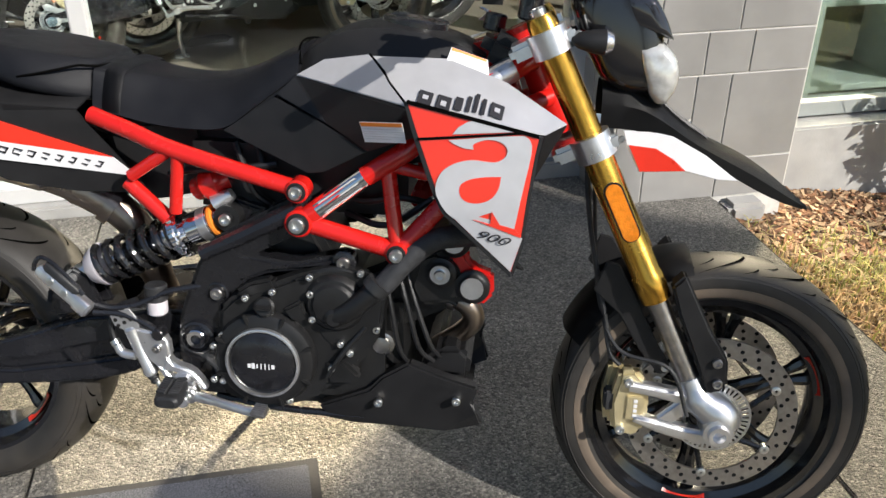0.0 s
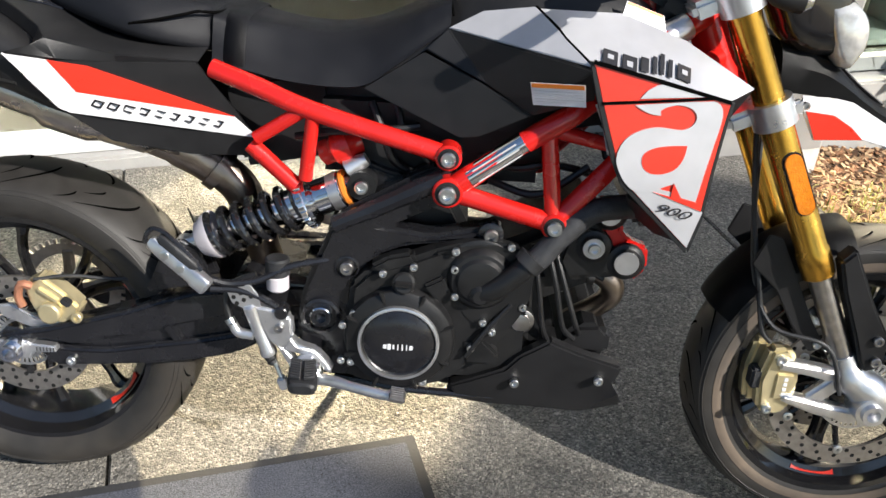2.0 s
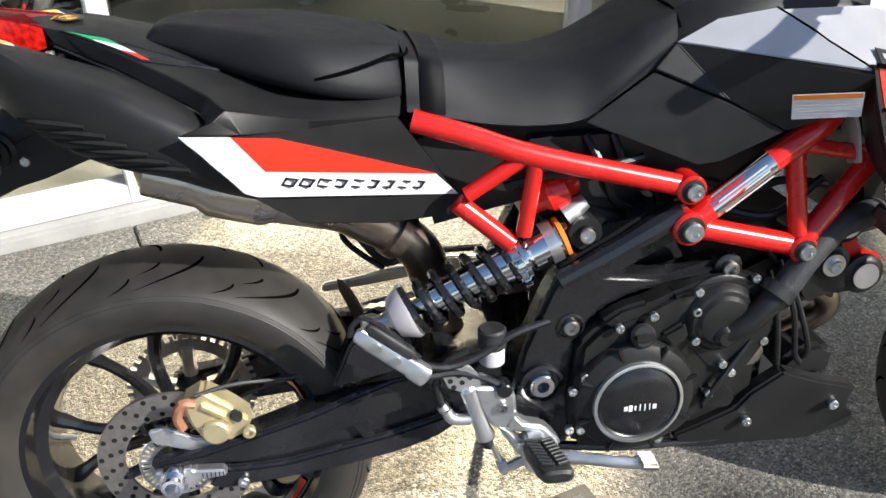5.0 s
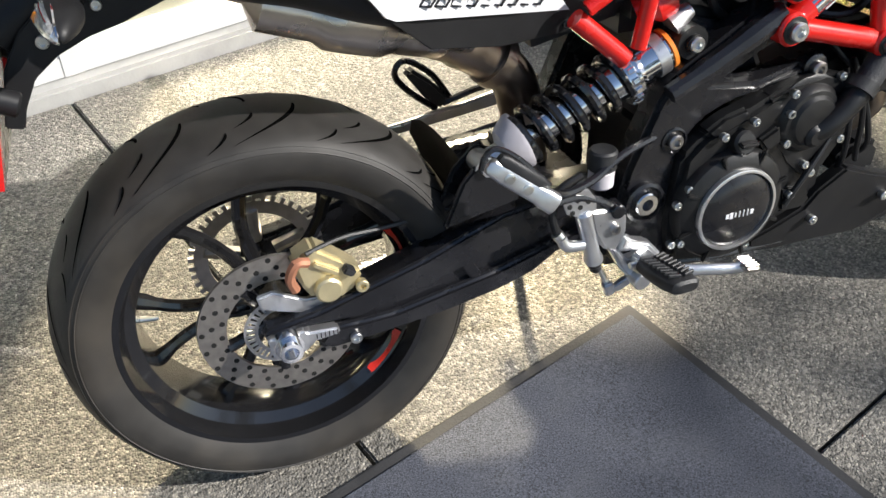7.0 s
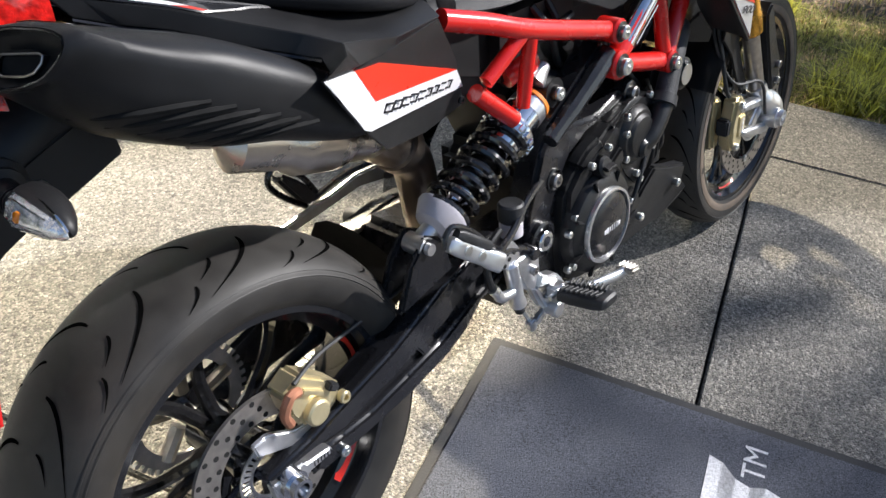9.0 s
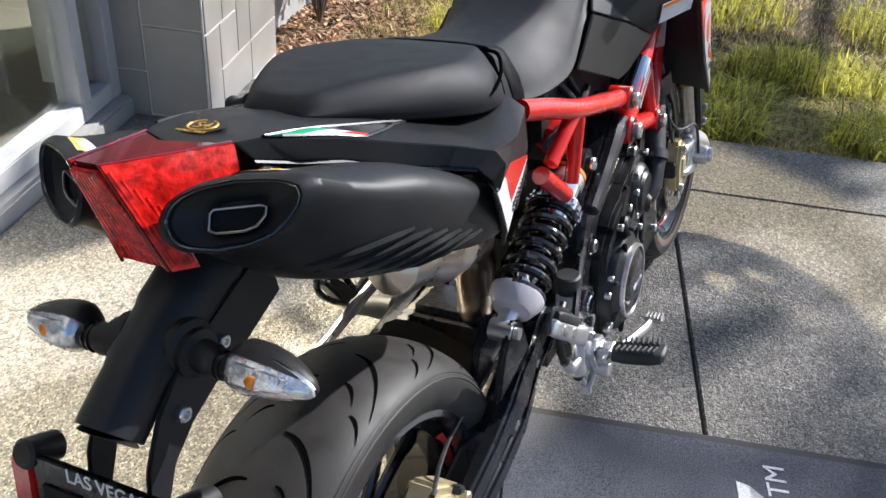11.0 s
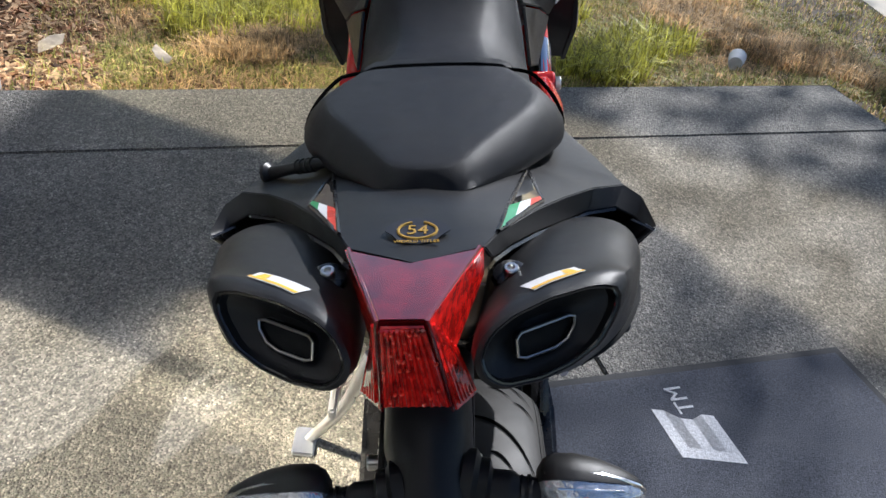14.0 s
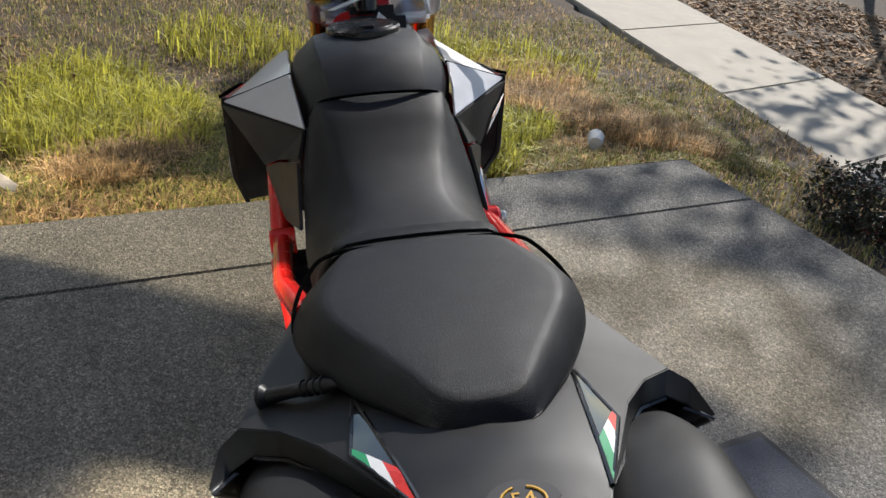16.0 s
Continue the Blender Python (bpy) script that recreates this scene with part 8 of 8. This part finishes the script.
mud = part("front_mudguard", fm, "black_plastic", bike, "matt black front mudguard", 40)
part("mudguard_stay", plate([(1.275, 0.55), (1.295, 0.605), (1.318, 0.6), (1.346, 0.55), (1.4, 0.45), (1.426, 0.412), (1.422, 0.393), (1.408, 0.388), (1.367, 0.437), (1.325, 0.505)], -0.128, 0.006, 0.002), "black_plastic", mud)
bolt((1.417, -0.13, 0.405), RIGHT, 0.007, mud)
part("mudguard_stay", plate([(1.275, 0.55), (1.295, 0.605), (1.318, 0.6), (1.346, 0.55), (1.4, 0.45), (1.426, 0.412), (1.422, 0.393), (1.408, 0.388), (1.367, 0.437), (1.325, 0.505)], 0.025, 0.006, 0.002), "black_plastic", mud)

# beak
BX = [(1.262, 0.915, 0.065, 0.84), (1.337, 0.899, 0.066, 0.835), (1.428, 0.832, 0.063, 0.8), (1.53, 0.785, 0.052, 0.745), (1.595, 0.742, 0.036, 0.715), (1.645, 0.703, 0.008, 0.698)]
rows = []
for x, zt, hw, ze in smooth_rows(BX, 4):
    yc = -0.045
    rows.append([Vector((x, yc - hw, ze)), Vector((x, yc - hw * 0.98, ze + (zt - ze) * 0.55)), Vector((x, yc - hw * 0.75, zt - 0.008)), Vector((x, yc - hw * 0.35, zt)), Vector((x, yc, zt - 0.004)), Vector((x, yc + hw * 0.35, zt)), Vector((x, yc + hw * 0.75, zt - 0.008)), Vector((x, yc + hw * 0.98, ze + (zt - ze) * 0.55)), Vector((x, yc + hw, ze))])
bk = empty_bm()
add_rings(bk, rows, close=False)
bmesh.ops.solidify(bk, geom=bk.faces[:], thickness=0.004)
beak = part("beak", bk, "black_plastic", bike, "textured black beak with silver and red side stripes", 30)


def beak_y(x, z):
    return -0.1115 + max(0, x - 1.4) * 0.08 + max(0, x - 1.53) * 0.25


part("beak_side", plate([(1.302, 0.837), (1.345, 0.838), (1.385, 0.831), (1.445, 0.8), (1.505, 0.757), (1.47, 0.758), (1.415, 0.771), (1.335, 0.766), (1.31, 0.81)], beak_y, 0.006, 0.001), "white", beak)
part("beak_red", plate([(1.313, 0.813), (1.359, 0.809), (1.39, 0.792), (1.413, 0.772), (1.336, 0.7675)], beak_y, 0.002, 0, None, 0.0015), "red_panel", beak)

for k in range(7):
    yy = -0.045 + 0.011 * (k - 3)
    part("beak_flute", tube([(1.28, yy, 0.9115), (1.34, yy, 0.9), (1.4, yy * 0.9 - 0.0045, 0.855), (1.45, yy * 0.8 - 0.009, 0.823)], 0.0022, 6, 3), "black_plastic", beak)

# headlamp cowl, lens, screen
def pillow(outline, yc, sections, steps=4):
    """A rounded body: a side outline drawn in towards its middle across the width."""
    pts = rounded(outline, steps)
    cx, cz = sum(p[0] for p in pts) / len(pts), sum(p[1] for p in pts) / len(pts)
    return add_rings(empty_bm(), [[Vector((cx + (x - cx) * k, yc + y, cz + (z - cz) * k)) for x, z in pts] for y, k in sections])


ROUND = [(-0.079, 0.55), (-0.076, 0.74), (-0.068, 0.88), (-0.05, 0.97), (-0.02, 1.0), (0.02, 1.0), (0.05, 0.97), (0.068, 0.88), (0.076, 0.74), (0.079, 0.55)]
cowl = part("headlamp_cowl", pillow([(1.2, 1.045), (1.215, 1.095), (1.255, 1.11), (1.3, 1.085), (1.335, 1.045), (1.355, 1.0), (1.362, 0.94), (1.348, 0.895), (1.3, 0.895), (1.262, 0.915), (1.24, 0.95), (1.215, 0.995)], -0.04, ROUND), "gloss_black", bike, "black headlamp cowl with a clear lens", 60)
part("headlamp_lens", pillow([(1.306, 0.985), (1.345, 0.99), (1.372, 0.972), (1.386, 0.945), (1.385, 0.91), (1.368, 0.878), (1.35, 0.882), (1.33, 0.912), (1.314, 0.95)], -0.04, [(y * 1.04, k) for y, k in ROUND]), "headlamp_clear", cowl, "clear fluted headlamp lens", 60)
part("wind_screen", pillow([(1.272, 1.062), (1.322, 1.066), (1.353, 1.03), (1.374, 0.985), (1.34, 0.995), (1.296, 1.01)], -0.04, [(y * 1.02, k) for y, k in ROUND]), "smoke", cowl, "", 60)
for s in (-1, 1):
    part("front_signal_stalk", tube([(1.235, -0.04 + 0.07 * s, 0.988), (1.228, -0.04 + 0.105 * s, 0.988)], 0.009, 10), "black_plastic", cowl)
    fs = part("front_signal", lathe((1.2, -0.04 + 0.115 * s, 0.989), (1, -0.1 * s, -0.05), [(0, 0.004), (0.012, 0.013), (0.035, 0.019), (0.054, 0.021)], 18), "black_plastic", cowl, "black front turn signal")
    part("signal_lens", lathe((1.254, -0.04 + 0.1096 * s, 0.9863), (1, -0.1 * s, -0.05), [(0, 0.0205), (0.012, 0.015), (0.016, 0.005)], 18), "lamp_silver", fs)
# red steering head behind the fork
neck = part("steering_head", tube([(1.118, -0.035, 1.0), (1.15, -0.035, 0.935), (1.178, -0.035, 0.875), (1.205, -0.035, 0.82)], [0.034, 0.031, 0.031, 0.035], 20, 3), "red", bike, "red welded steering head with a silver sticker")
for s in (-1, 1):
    part("head_spar", tube([(1.14, -0.04 + 0.02 * s, 0.945), (1.1, -0.04 + 0.05 * s, 0.925), (1.04, -0.04 + 0.075 * s, 0.89), (0.99, -0.04 + 0.09 * s, 0.85)], 0.021, 14, 4), "red", neck)
    part("head_gusset", tube([(1.175, -0.04 + 0.02 * s, 0.88), (1.12, -0.04 + 0.06 * s, 0.86), (1.06, -0.04 + 0.09 * s, 0.82)], 0.016, 12, 4), "red", neck)
    part("spar_sticker", lathe((1.066, -0.04 + 0.064 * s, 0.9055), (0.052, -0.02 * s, 0.03), [(0, 0.0218), (0.002, 0.0222), (0.05, 0.0222), (0.052, 0.0218)], 18, None, False), "alu", neck)
# handlebar and controls
bar = part("handlebar", tube([(1.06, -0.4, 1.075), (1.1, -0.25, 1.085), (1.135, -0.14, 1.06), (1.14, -0.04, 1.055), (1.135, 0.06, 1.06), (1.1, 0.17, 1.085), (1.06, 0.32, 1.075)], 0.012, 12, 6), "satin_black", bike, "black tapered handlebar with rubber grips")
for y0, y1 in ((-0.4, -0.29), (0.21, 0.32)):
    part("grip", cyl((1.06 if abs(y0) > 0.35 else 1.085, y0, 1.076), (1.085 if abs(y0) > 0.35 else 1.06, y1, 1.081), 0.017, segs=16, bevel=0.003), "hose", bar)
sw = part("switch_gear", block((0.05, 0.06, 0.05), pose(1.075, -0.23, 1.07), 0.01), "black_plastic", bar)
part("stop_switch", block((0.016, 0.02, 0.012), pose(1.05, -0.22, 1.095), 0.004), "red_panel", sw, "red engine stop switch")
part("switch_gear", block((0.05, 0.06, 0.05), pose(1.085, 0.17, 1.07), 0.01), "black_plastic", bar)
for y in (-0.08, 0.0):
    part("bar_riser", cyl((1.13, y, 1.01), (1.137, y, 1.06), 0.02, segs=16, bevel=0.004), "satin_black", bar)
part("instrument", block((0.1, 0.13, 0.05), pose(1.2, -0.04, 1.09, 0, 30), 0.012), "black_plastic", bar)
part("ignition_lock", cyl((1.07, -0.02, 0.985), (1.075, -0.02, 1.015), 0.02, segs=18, bevel=0.003), "satin_black", bar)
part("key_ring", hoop((1.055, -0.02, 1.02), (0.4, 0.2, 1), [(-0.001, 0.011), (-0.001, 0.013), (0.001, 0.013), (0.001, 0.011)], 24), "chrome", bar)
part("key_tag", shell([(1.04, 0.04, 0.998), (1.055, 0.05, 0.996), (1.065, -0.01, 1.014), (1.055, -0.02, 1.014)], [(0, 1, 2, 3)], 0.001), "paper", bar)
part("tag", shell([(1.06, -0.04, 0.985), (1.035, -0.055, 0.975), (1.03, -0.03, 0.975)], [(0, 1, 2)], 0.001), "paper", bar)
part("head_fairing", block((0.08, 0.12, 0.06), pose(1.09, -0.03, 0.955, 0, 25), 0.02), "black_plastic", bike)

# helmet-lock strap peg beside the passenger cushion
lock = part("bungee_hook", tube([(0.148, 0.105, 0.899), (0.158, 0.125, 0.893), (0.168, 0.15, 0.883), (0.176, 0.17, 0.875), (0.18, 0.182, 0.871)], [0.004, 0.0065, 0.0065, 0.007, 0.012], 12, 3), "cable", bike, "black rubber strap hook beside the seat")
for k in range(4):
    part("hook_ring", lathe(Vector((0.157, 0.122, 0.894)) + Vector((0.0027, 0.006, -0.0024)) * k, (0.42, 0.85, -0.36), [(0, 0.005), (0.0008, 0.0085), (0.0024, 0.0085), (0.003, 0.005)], 12), "cable", lock)

# ---- motorcycles on show behind the glass ----
bike["group"] = "motorcycles"
for at, turn in (((-0.95, 4.3, 0.062), 8), ((0.9, 4.9, 0.062), -170), ((-2.6, 5.2, 0.062), 20)):
    twin = copy_thing(bike, GRID_POSE @ pose(*at, 0, 0, turn) @ Matrix.Rotation(radians(-9.5), 4, "X"))
    tagged(twin, "dark supermoto motorcycle on show inside the shop", "motorcycle", "motorcycles")
